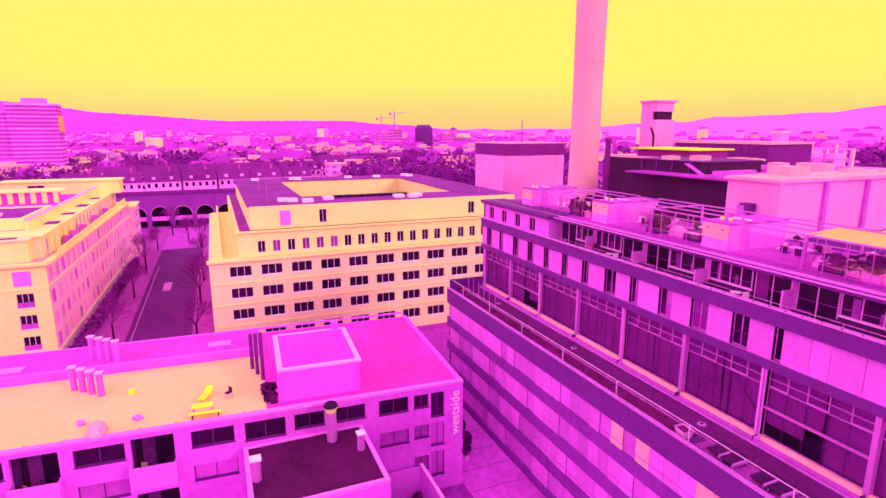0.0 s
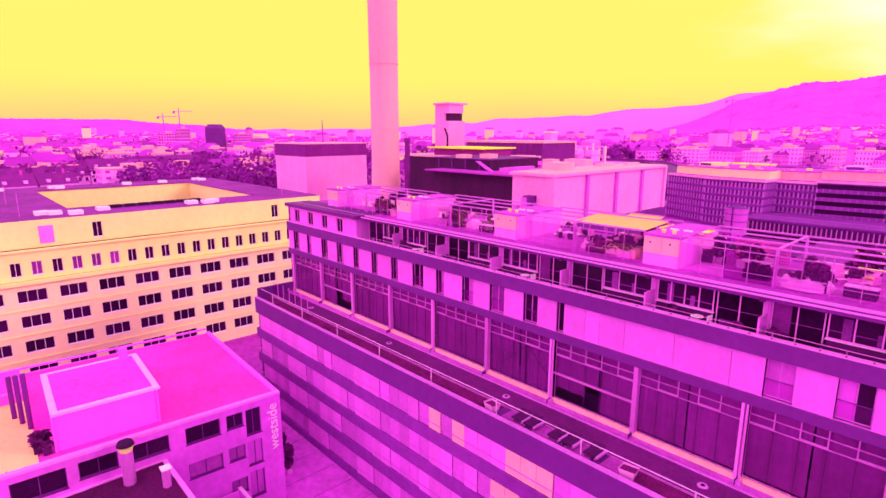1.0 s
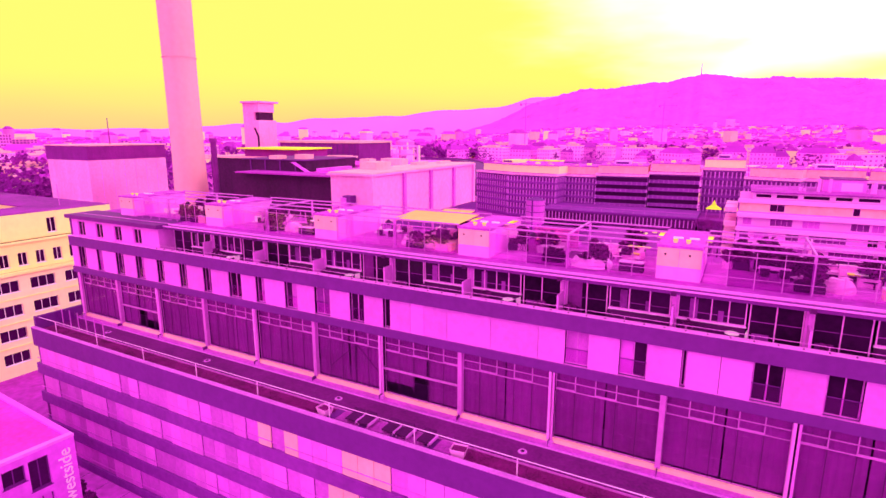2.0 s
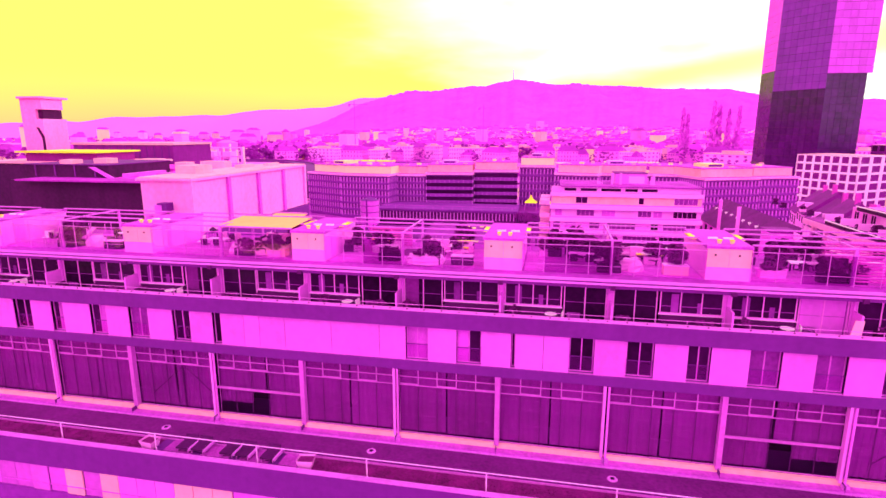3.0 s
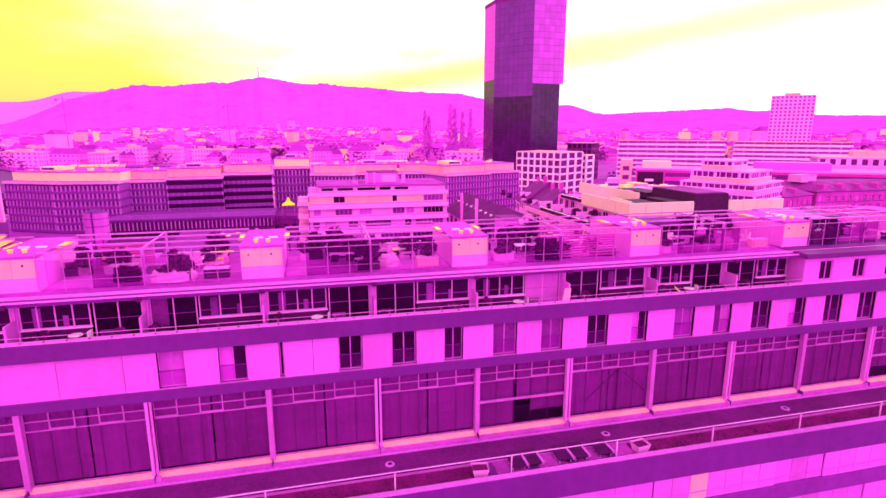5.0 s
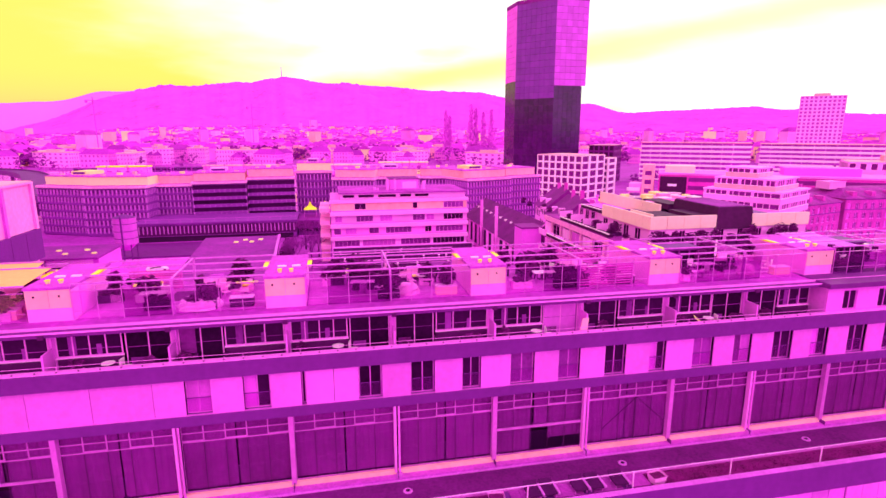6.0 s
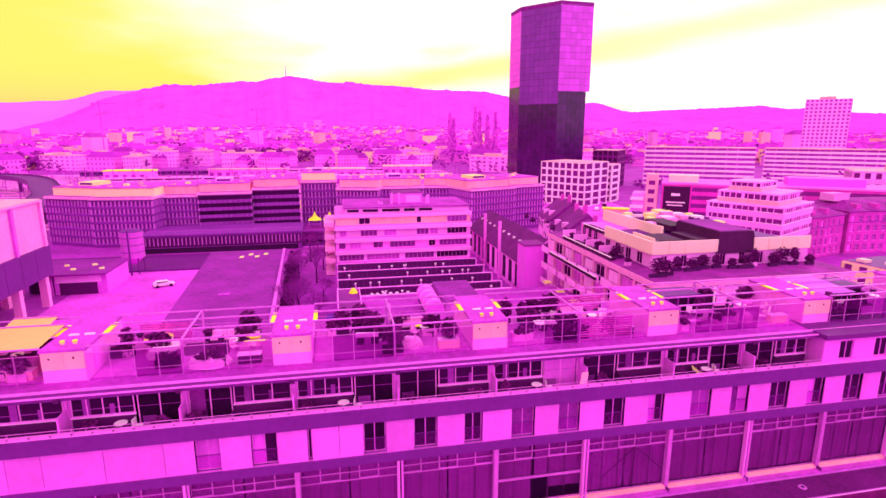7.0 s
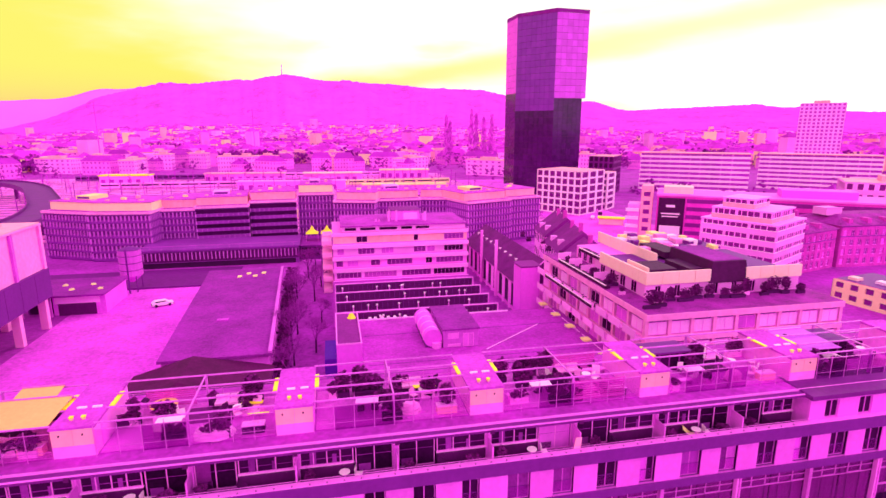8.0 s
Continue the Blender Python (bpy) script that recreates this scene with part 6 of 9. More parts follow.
# ---------------------------------------------------------------- stepped terrace block
def build_terrace_block():
    a = thing("terrace_block", "pale stepped residential block with planted terraces and a dark roof cube", "apartment building")
    X0, X1, Y0, Y1 = 43.0, 75.4, 64.6, 103.0
    for r in range(4):
        z0, z1 = 3.3 * r + 1.3, 3.3 * (r + 1) + 1.3
        bx("core_wall", a, X0 + 0.6, X1, Y0 + 0.6, Y1, z0 - (1.3 if r == 0 else 0), z1, M_GLASS2)
        bx("slab_edge", a, X0 - 0.2, X1 + 0.3, Y0 - 0.2, Y1, z1 - 0.55, z1 + 0.35, M_CONC)
        n = 9
        for i in range(n + 1):
            x = X0 + (X1 - X0) * i / n
            bx("pier", a, x - 0.25, x + 0.25, Y0, Y0 + 0.6, z0 + 0.35, z1 - 0.55, M_CONC)
        for i in range(n):
            x = X0 + (X1 - X0) * i / n
            put_window(a, pose(x + 0.35, Y0 + 0.1, z0 + 0.5), 0, 0, 0, (X1 - X0) / n - 0.7, 1.9, 2, 1, M_FRAME, M_COPING if (i * 3 + r) % 5 else M_SHEER, 0.1, False, "sliding_window")
        for i in range(9):
            y = Y0 + (Y1 - Y0) * i / 9
            bx("pier", a, X0, X0 + 0.6, y + 0.6, y + 1.1, z0 + 0.35, z1 - 0.55, M_CONC)
            put_window(a, pose(X0, y + 4.3, z0 + 0.5, 0, 0, -90), 0, 0, 0, 2.9, 1.9, 2, 1, M_FRAME, M_GLASS if (i * 3 + r) % 4 == 0 else M_SHEER if i % 2 else M_COPING, 0.1, False, "sliding_window")
            bx("balcony_front", a, X0 - 1.3, X0 - 1.15, y + 0.8, y + 4.2, z0 + 0.1, z0 + 1.1, M_FARPALE)
            bx("balcony_floor", a, X0 - 1.3, X0 - 0.2, y + 0.8, y + 4.2, z0 - 0.1, z0 + 0.1, M_FARPALE)
    T = 14.5
    bx("roof_terrace", a, X0, X1, Y0, Y1, T + 0.35, T + 0.45, M_TERRACE, "planted terrace with a mottled floor")
    # rolled awnings along the terrace edges of the long side
    for z, u, v0, v1 in ((11.9, 41.5, 78.5, 98.5), (15.45, 43.1, 77.0, 96.0), (18.0, 46.3, 85.2, 94.0)):
        n = 3
        for i in range(n):
            p, q = v0 + (v1 - v0) * i / n + 0.2, v0 + (v1 - v0) * (i + 1) / n - 0.2
            aw = bx("awning_box", a, u, u + 0.9, p, q, z - 0.55, z, M_DARKCLAD, "dark rolled awning box")
            link("edge", boxes_mesh("edge", [(-0.05, 0.18, -0.1, q - p + 0.1, 0.55, 0.68)], M_WHITE), aw)
            for j in range(5):
                link("bracket", MESHES.setdefault("awn_bracket", boxes_mesh("bracket", [(0.2, 1.5, 0, 0.1, 0.4, 0.5)], M_BAND2)), aw, (0, (q - p) * (j + 0.5) / 5, 0))
    ax0, ax1, ay0 = 46.4, 73.4, 71.0
    zt = T + 0.45
    bx("attic_core", a, ax0 + 0.3, ax1, ay0 + 0.3, 88, zt, 17.6, M_FARPALE)
    wall_part("attic_wall", a, pose(ax0, ay0, 0), pierced(0, ax1 - ax0, zt, 17.2, [(1.6 + 3.3 * i, 2.6 + 3.3 * i, zt + 0.1, 16.9) for i in range(7)], 0.3), M_FARPALE)
    for i in range(7):
        put_window(a, pose(ax0, ay0, 0), 1.6 + 3.3 * i, 0, zt + 0.12, 1.0, 1.8, 2, 1, M_FRAME, M_GLASS, 0.1, False, "french_window")
    for i in range(4):
        put_window(a, pose(ax0 + 0.25, 75.5 + 3.4 * i, 0, 0, 0, -90), 0, 0, zt + 0.12, 1.6, 1.8, 2, 1, M_FRAME, M_GLASS, -0.02, False, "french_window")
    bx("back_attic", a, 54.0, 72.0, 88, 100.5, zt, 18.0, M_FARPALE)
    bx("side_attic", a, 48.3, 54.0, 88, 99, zt, 17.4, M_FARWALL)
    for i in range(4):
        put_window(a, pose(48.3, 91 + 2.4 * i, zt + 0.12, 0, 0, -90), 0, 0, 0, 1.4, 1.8, 2, 1, M_FRAME, M_GLASS, -0.06, False, "french_window")
    panels = [(ax0 - 0.2, 57.2, ay0 - 0.25, ay0 + 0.1), (63.4, ax1 + 0.2, ay0 - 0.25, ay0 + 0.1)]
    for x0, x1, y0, y1 in panels:
        k = 4
        for i in range(k):
            bx("parapet_panel", a, x0 + (x1 - x0) * i / k + 0.03, x0 + (x1 - x0) * (i + 1) / k - 0.03, y0, y1, 17.2, 19.1, M_ROOFPEACH, "pale peach parapet panel")
    for i in range(4):
        bx("parapet_panel", a, ax0 - 0.2, ax0 + 0.15, ay0 + 0.13 + 3.6 * i, ay0 + 3.67 + 3.6 * i, 17.2, 19.1, M_ROOFPEACH)
    for i in range(4):
        bx("parapet_panel", a, 53.9, 54.2, 80.5 + 5.2 * i, 85.64 + 5.2 * i, 17.4, 19.5, M_ROOFPEACH)
    bx("roof", a, ax0 + 0.2, ax1, ay0 + 0.1, 88, 17.6, 17.8, M_BAND, "dark flat roof behind the parapet")
    bx("roof", a, 54.2, 72.2, 88, 100.8, 18.0, 18.3, M_BAND)
    # raised dark boxes paint the shade of recesses in the roof
    bx("roof_well", a, 48.5, 53.5, 74, 79.5, 17.8, 18.6, M_DARKCLAD)
    bx("roof_well_rim", a, 48.2, 48.5, 73.7, 79.8, 17.8, 19.0, M_ROOFPEACH)
    bx("roof_well", a, 54.6, 57.0, 72.5, 79.0, 17.8, 18.9, M_DARKCLAD)
    poly("roof_cube", [(57.0, 70.7, 16.9), (63.9, 70.7, 16.9), (63.9, 82, 16.9), (57.0, 82, 16.9), (57.6, 71.1, 20.2), (63.4, 71.1, 20.2), (63.4, 82, 20.2), (57.6, 82, 20.2)], UNIT, M_DARKCLAD, a, "dark clad roof cube")
    bx("roof_cube", a, 56.5, 60.0, 82, 90, 18.3, 19.3, M_DARKCLAD)
    bx("cube_roof", a, 57.8, 63.2, 71.4, 82, 20.2, 20.3, M_ROOF)
    r = random.Random(8)
    for i in range(40):
        x, y = r.uniform(55, 70), r.uniform(84, 99.5)
        bx("roof_hood", a, x, x + r.uniform(0.8, 2.4), y, y + r.uniform(0.8, 2.5), 18.3, 18.3 + r.uniform(0.3, 1.1), r.choice((M_WHITE, M_CREAM, M_CONC, M_BAND)))
    for i in range(4):
        y = 82 + 5.0 * i
        bx("terrace_partition", a, 43.6, 46.2, y, y + 0.2, T + 0.45, T + 1.9, M_FARPALE)
    return rebase(a, 60, 95, 0)


build_terrace_block()


# ---------------------------------------------------------------- tower and its neighbours
def build_glass_tower():
    a = thing("glass_tower", "tall faceted dark glass office tower", "tower")
    # plan corners, anticlockwise; the upper part is wider than the lower one
    upper = [(109.0, 336.5), (109.7, 319.5), (125.6, 299.5), (145.5, 301.5), (150, 338), (125, 352)]
    lower = [(109.0, 336.5), (109.7, 319.5), (125.7, 299.7), (143.6, 302.0), (148, 338), (125, 352)]
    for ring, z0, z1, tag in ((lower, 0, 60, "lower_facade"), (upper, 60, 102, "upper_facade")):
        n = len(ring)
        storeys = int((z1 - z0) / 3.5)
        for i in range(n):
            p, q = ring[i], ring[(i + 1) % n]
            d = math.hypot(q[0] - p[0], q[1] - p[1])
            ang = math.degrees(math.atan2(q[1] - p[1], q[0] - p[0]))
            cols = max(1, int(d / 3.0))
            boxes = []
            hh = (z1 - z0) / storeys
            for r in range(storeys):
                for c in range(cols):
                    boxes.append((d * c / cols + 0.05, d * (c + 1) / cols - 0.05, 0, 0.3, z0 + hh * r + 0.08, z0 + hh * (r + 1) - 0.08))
            # mirrored dark below and brighter facets above are put into the panel colours
            skin = M_TOWERREFLDARK if z0 == 0 else (M_PANEL if i == 0 else M_TOWERREFLPALE if i == 2 else M_TOWER)
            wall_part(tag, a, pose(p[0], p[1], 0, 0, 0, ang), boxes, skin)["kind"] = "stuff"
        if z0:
            # pale reflection painted as panel rows that reach below the waist on two facets
            for i, cols, rows, skin in ((1, 8, 3, M_TOWER), (2, 6, 1, M_TOWERREFLPALE)):
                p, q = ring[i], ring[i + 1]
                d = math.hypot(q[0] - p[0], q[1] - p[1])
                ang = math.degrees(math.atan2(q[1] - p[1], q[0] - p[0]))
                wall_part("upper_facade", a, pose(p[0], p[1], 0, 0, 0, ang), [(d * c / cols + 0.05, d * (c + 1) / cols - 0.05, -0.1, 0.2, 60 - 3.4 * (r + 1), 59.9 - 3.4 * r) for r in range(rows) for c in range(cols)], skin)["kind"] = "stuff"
            for i in range(n):
                p, q = ring[i], ring[(i + 1) % n]
                wall_part("crown", a, pose(p[0], p[1], 0, 0, 0, math.degrees(math.atan2(q[1] - p[1], q[0] - p[0]))), [(0, math.hypot(q[0] - p[0], q[1] - p[1]), -0.1, 0.3, z1, z1 + 2.0)], M_CURTAIN)
        vs = [(x, y, z) for z in (z0, z1) for x, y in ring]
        cx, cy = sum(p[0] for p in ring) / n, sum(p[1] for p in ring) / n
        vs = [(cx + (x - cx) * 0.985, cy + (y - cy) * 0.985, z) for x, y, z in vs]
        poly("core", vs, [(i, (i + 1) % n, n + (i + 1) % n, n + i) for i in range(n)] + [tuple(range(n, 2 * n)), tuple(range(n - 1, -1, -1))], M_DARKCLAD, a)
    return rebase(a, 125, 323, 0)


build_glass_tower()


def grid_block(name, label, x, y, rz, w, d, h, storeys, cols, wall_m, glass_m, gap=0.35, group="", side=0):
    """A block with a gridded front and side: each storey's windows are recessed boxes."""
    a = thing(name, label, "building", group)
    bx("core", a, 0.3, w - 0.3, 0.3, d - 0.3, 0, h - 0.2, glass_m)
    fh = h / storeys
    for length, base, k in ((w, pose(0, 0, 0), cols), (d, pose(w, 0, 0, 0, 0, 90), side or max(2, int(cols * d / w))), (d, pose(0, d, 0, 0, 0, -90), max(2, int(cols * d / w)))):
        cw = length / k
        holes = [(cw * (c + gap / 2), cw * (c + 1 - gap / 2), fh * (r + gap * 0.7), fh * (r + 1 - gap * 0.3)) for r in range(storeys) for c in range(k)]
        wall_part("facade", a, base, pierced(0, length, 0, h, holes, 0.3), wall_m)
    bx("roof", a, 0.3, w - 0.3, 0.3, d - 0.3, h - 0.2, h + 0.2, M_ROOFPALE)
    if storeys != 6:
        bx("roof_plant", a, w * 0.3, w * 0.65, d * 0.3, d * 0.7, h + 0.2, h + 2.4, M_ROOFPALE)
    return settle(a, x, y, 0, rz)


grid_block("white_grid_block", "pale gridded office block with large square windows", 100.4, 256.2, -57, 24.9, 21, 20.3, 6, 7, M_WHITE, M_CURTAIN, 0.24, side=3)
grid_block("white_banded_wing", "pale office wing with long window bands", 130.6, 252.0, -47, 5, 13, 18.4, 6, 2, M_WHITE, M_CURTAIN, 0.36, side=1)
grid_block("dark_side_block", "dark glass block beside the tower", 158, 318, -40, 15, 24, 23, 6, 5, M_CURTAIN, M_DARKCLAD, 0.3)
for x, y, rz, w, h in ((202.5, 333, -36, 64, 24.0), (284, 322, -44, 66, 23.0)):
    a = thing("slab_block", "long pale housing slab with continuous balcony bands", "apartment building", "long housing slabs")
    bx("core", a, 0, w, 0.8, 16, 0, h, M_FARROOF)
    for r in range(8):
        bx("balcony_band", a, -0.2, w + 0.2, 0, 1.0, h / 8 * r + 0.2, h / 8 * r + 1.55, M_WHITE)
    for i in range(int(w / 6)):
        bx("party_wall", a, 6 * i, 6 * i + 0.3, 0.1, 0.8, 0, h, M_FARPALE)
    bx("roof", a, -0.4, w + 0.4, -0.2, 16.2, h, h + 0.5, M_ROOFPALE)
    settle(a, x, y, 0, rz)
grid_block("residential_tower", "tall pale residential tower with a regular window grid", 390, 405, -44, 32, 24, 60, 20, 10, M_COPING, M_HAZEROOF, 0.44)


def build_office_tower():
    a = thing("office_tower", "tall office tower with close horizontal window bands", "tower")
    w, d, h, n = 30, 24, 47.6, 17
    bx("core", a, 0.4, w - 0.4, 0.4, d, 0, h, M_HAZEROOF)
    for r in range(n):
        z = h / n * r
        bx("band", a, 0, w, 0, d, z, z + h / n * 0.52, M_FARWALL)
    bx("parapet", a, -0.3, w + 0.3, -0.3, d, h, h + 1.6, M_FARPALE)
    bx("lift_house", a, 9, 23, 4, 16, h + 1.6, h + 5.4, M_FARWALL)
    bx("side_wing", a, -16, -0.2, 3, 20, 0, h - 4, M_FARWALL)
    tagged(multi("wing_band", a, [(-16, -0.2, 2.9, 3.0, h / n * (r + 0.55), h / n * (r + 1)) for r in range(15)], M_HAZEROOF), kind="stuff")
    # yellow boxes paint the sun's reflection on the tower's side
    for i in range(6):
        bx("corner_pane", a, w, w + 0.15, 1 + 4 * i, 4.4 + 4 * i, h * 0.62, h * 0.86, M_AWNING, "yellow patch painting a sun reflection")
    settle(a, -481, -131.5, 0, 94)


build_office_tower()



def build_stepped_white():
    a = thing("stepped_block", "white stepped office block with ribbon windows and roof terraces", "office building")
    for k, (x0, x1, y0, y1, z0, z1) in enumerate(((0, 19, 0, 20, 0, 16.4), (2, 17, 1.5, 17, 16.4, 19.4), (4, 12, 3, 13, 19.4, 22.0))):
        n = max(1, round((z1 - z0) / 2.9))
        bx("core", a, x0 + 0.3, x1 - 0.3, y0 + 0.3, y1, z0, z1 - 0.1, M_CURTAIN)
        for r in range(n):
            z, top = z0 + (z1 - z0) * r / n, z0 + (z1 - z0) * (r + 1) / n
            bx("band", a, x0, x1, y0, y1, z, z + 1.45, M_ROOFPALE if k else M_FARPALE)
            bx("sill", a, x0 - 0.03, x1 + 0.03, y0 - 0.03, y1, z + 1.45, z + 1.55, M_WHITE)
            for i in range(int((x1 - x0) / 1.5)):
                bx("pier", a, x0 + 1.5 * i, x0 + 1.5 * i + (0.7 if i % 4 == 0 else 0.18), y0 + 0.08, y0 + 0.3, z + 1.55, top, M_FARPALE)
            for i in range(int((y1 - y0) / 1.5)):
                bx("pier", a, x1 - 0.3, x1 - 0.08, y0 + 1.5 * i, y0 + 1.5 * i + (0.7 if i % 4 == 0 else 0.18), z + 1.55, top, M_FARPALE)
                bx("pier", a, x0 + 0.08, x0 + 0.3, y0 + 1.5 * i, y0 + 1.5 * i + (0.7 if i % 4 == 0 else 0.18), z + 1.55, top, M_FARPALE)
        bx("roof", a, x0 - 0.08, x1 + 0.08, y0 - 0.08, y1, z1 - 0.1, z1 + 0.3, M_FARPALE)
    return settle(a, 98.9, 129.7, 0, -62)


build_stepped_white()


def build_brick_house(x, y, rz, w, h, hut):
    a = thing("brick_house", "four-storey red brick house with a dark hipped roof", "building", "brick houses")
    d, n, sh = 18, int((w - 1) / 2.6), (h - 1.2) / 4
    wins = [(0.9 + (w - 1.8) / n * c, 2.2 + (w - 1.8) / n * c, 0.9 + sh * r, 0.9 + sh * r + 1.75) for r in range(4) for c in range(n)]
    wall_part("front_wall", a, pose(0, 0, 0), pierced(0, w, 0, h, wins, 0.4), M_BRICK)
    side = [(1.8 + 3.4 * c, 3.2 + 3.4 * c, 0.9 + sh * r, 0.9 + sh * r + 1.75) for r in range(4) for c in range(5)]
    wall_part("side_wall", a, pose(0, d, 0, 0, 0, -90), pierced(0, d, 0, h, side, 0.4), M_BRICK)
    wall_part("string_course", a, pose(0, 0, 0), [(-0.1, w + 0.1, -0.12, 0, h - sh - 0.5, h - sh - 0.25), (-0.1, w + 0.1, -0.2, 0, h - 0.3, h)], M_SPANDREL)
    for i, q in enumerate(wins):
        put_window(a, pose(0, 0, 0), q[0], 0, q[2], 1.3, 1.75, 2, 2, M_FRAME, M_GLASS2 if (i * 7) % 5 else M_SHEER, 0.2)
    bx("core", a, 0.45, w, 0.45, d - 0.4, 0, h - 0.1, M_CURTAIN)
    poly("roof", [(-.6, -.6, h), (w + .6, -.6, h), (w + .6, d + .6, h), (-.6, d + .6, h), (4, 6, h + 2.4), (w - 4, 6, h + 2.4), (w - 4, 12, h + 2.4), (4, 12, h + 2.4)], [(0, 1, 5, 4), (1, 2, 6, 5), (2, 3, 7, 6), (3, 0, 4, 7), (4, 5, 6, 7), (3, 2, 1, 0)], M_TERRACE, a, "dark tiled hipped roof")
    for i in range(int(w / 7)):
        bx("dormer", a, 3 + 6.4 * i, 4.4 + 6.4 * i, 0.8, 3.4, h + 0.4, h + 1.9, M_BRICK)
        bx("rooflight", a, 5.6 + 6.4 * i, 6.4 + 6.4 * i, 3.0, 3.6, h + 1.2, h + 1.5, M_FRAME)
    if hut:
        bx("roof_hut", a, 1.0, 6.5, 7, 12, h + 2.0, h + 4.2, M_FARPALE)
        bx("hut_rail", a, 0.8, 6.7, 6.8, 7.0, h + 4.2, h + 4.4, M_FRAME)
    else:
        bx("chimney", a, w * 0.6, w * 0.6 + 1, 8, 9, h + 2, h + 4.6, M_BRICK)
    return settle(a, x, y, 0, rz)


build_brick_house(127.6, 125.2, 16, 17.6, 11.6, False)
build_brick_house(145.4, 129.6, -1.5, 42, 12.4, True)


def build_billboard_house():
    a = thing("billboard_house", "strong pink commercial house with a dark billboard", "building")
    bx("wall", a, 0, 88, 0, 20, 0, 16, mat("strong_pink_paint", (236, 50, 204), 0.8, 0.16, 0.4))
    bx("roof", a, -.3, 88.3, -.3, 20, 16, 16.6, M_FARWALL)
    bx("roof_hut", a, 40, 62, 5, 14, 16.6, 19.2, M_PINKWALL)
    bx("side_tower", a, -5.5, -1.5, -2, 6, 0, 19.6, M_ROOFPALE)
    bx("side_wing", a, -10, -5.6, -1, 8, 0, 12.5, M_FARPALE)
    for r in range(5):
        bx("tower_window", a, -4.6, -2.4, -2.06, -2, 3 + 3.2 * r, 4.6 + 3.2 * r, M_CURTAIN)
        if r < 4:
            bx("wing_balcony", a, -10.6, -6, -1.9, -1, 1.0 + 3.0 * r, 2.1 + 3.0 * r, M_WHITE)
    for r in range(5):
        bx("ribbon_window", a, 10, 87.6, -0.08, 0, 2.2 + 2.9 * r, 3.6 + 2.9 * r, M_CURTAIN)
    bx("roof_plant", a, 2, 12, 4, 12, 16.6, 19, M_ROOFPEACH)
    b = bx("billboard", a, 0.6, 9.4, -0.5, -0.2, 2.0, 15.4, M_DARKCLAD, "dark billboard with pale bars")
    for x0, x1, z0, z1 in ((3.2, 6.2, 12.0, 12.9), (1.6, 8.0, 9.4, 9.9), (2.0, 7.4, 8.4, 8.8), (1.4, 8.4, 2.2, 5.2)):
        link("writing_bar", boxes_mesh("writing_bar", [(x0 - 0.6, x1 - 0.6, -0.06, -0.01, z0 - 2.0, z1 - 2.0)], M_WHITE), b)
    return settle(a, 117.5, 179.5, 0, -34)


build_billboard_house()
grid_block("corner_house", "pale four-storey house with regular windows", 193, 174, -40, 40, 20, 20, 5, 12, M_FARPALE, M_CURTAIN, 0.45)
lowh = grid_block("low_house", "low yellow house with wide windows and a dark cluttered roof", 117.4, 104.6, -81, 30, 14, 5.0, 2, 9, M_CREAM2, M_CURTAIN, 0.45)
bx("roof_cover", lowh, 0.4, 29.6, 0.4, 13.6, 5.2, 5.26, M_BAND)
for i in range(5):
    bx("roof_hood", lowh, 2 + 5 * i, 4.2 + 5 * i, 2 + 1.8 * (i % 3), 4 + 1.8 * (i % 3), 5.26, 5.9, M_WHITE if i % 2 else M_ROOFPEACH)


# ---------------------------------------------------------------- curved road viaduct at the yard's far end
def build_road_viaduct():
    a = thing("road_viaduct", "curved elevated road on slim piers", "viaduct")
    # the ramp bends from the rail yard round to the back of the offices
    way = [(-235, 372), (-205, 372), (-178, 358), (-154, 328), (-135, 292), (-119, 260), (-109, 234), (-104, 212), (-103, 190)]
    pts = []
    for i in range(25):
        u = i / 24 * (len(way) - 1)
        k = min(int(u), len(way) - 2)
        f = u - k
        p0, p1_, p2_, p3_ = way[max(k - 1, 0)], way[k], way[k + 1], way[min(k + 2, len(way) - 1)]
        pts.append(tuple(0.5 * (2 * b_ + (c_ - a_) * f + (2 * a_ - 5 * b_ + 4 * c_ - d_) * f * f + (3 * b_ - a_ - 3 * c_ + d_) * f ** 3) for a_, b_, c_, d_ in zip(p0, p1_, p2_, p3_)))
    vs, fs = [], []
    for i, (x, y) in enumerate(pts):
        x2, y2 = pts[min(i + 1, 24)]
        x1, y1 = pts[max(i - 1, 0)]
        d = math.hypot(x2 - x1, y2 - y1)
        nx, ny = -(y2 - y1) / d, (x2 - x1) / d
        for w, z in ((-6, 7.4), (6, 7.4), (6, 9.9), (5.7, 9.9), (5.7, 9.0), (-5.7, 9.0), (-5.7, 9.9), (-6, 9.9)):
            vs.append((x + nx * w, y + ny * w, z))
    for i in range(24):
        for j in range(8):
            fs.append((8 * i + j, 8 * i + (j + 1) % 8, 8 * i + 8 + (j + 1) % 8, 8 * i + 8 + j))
    poly("deck", vs, fs, M_BAND2, a)
    for x, y in pts[::3]:
        tube("pier", a, x, y, 0, 0.9, 0.9, 7.4, M_BAND2, 10)
    return rebase(a, -140, 290, 0)


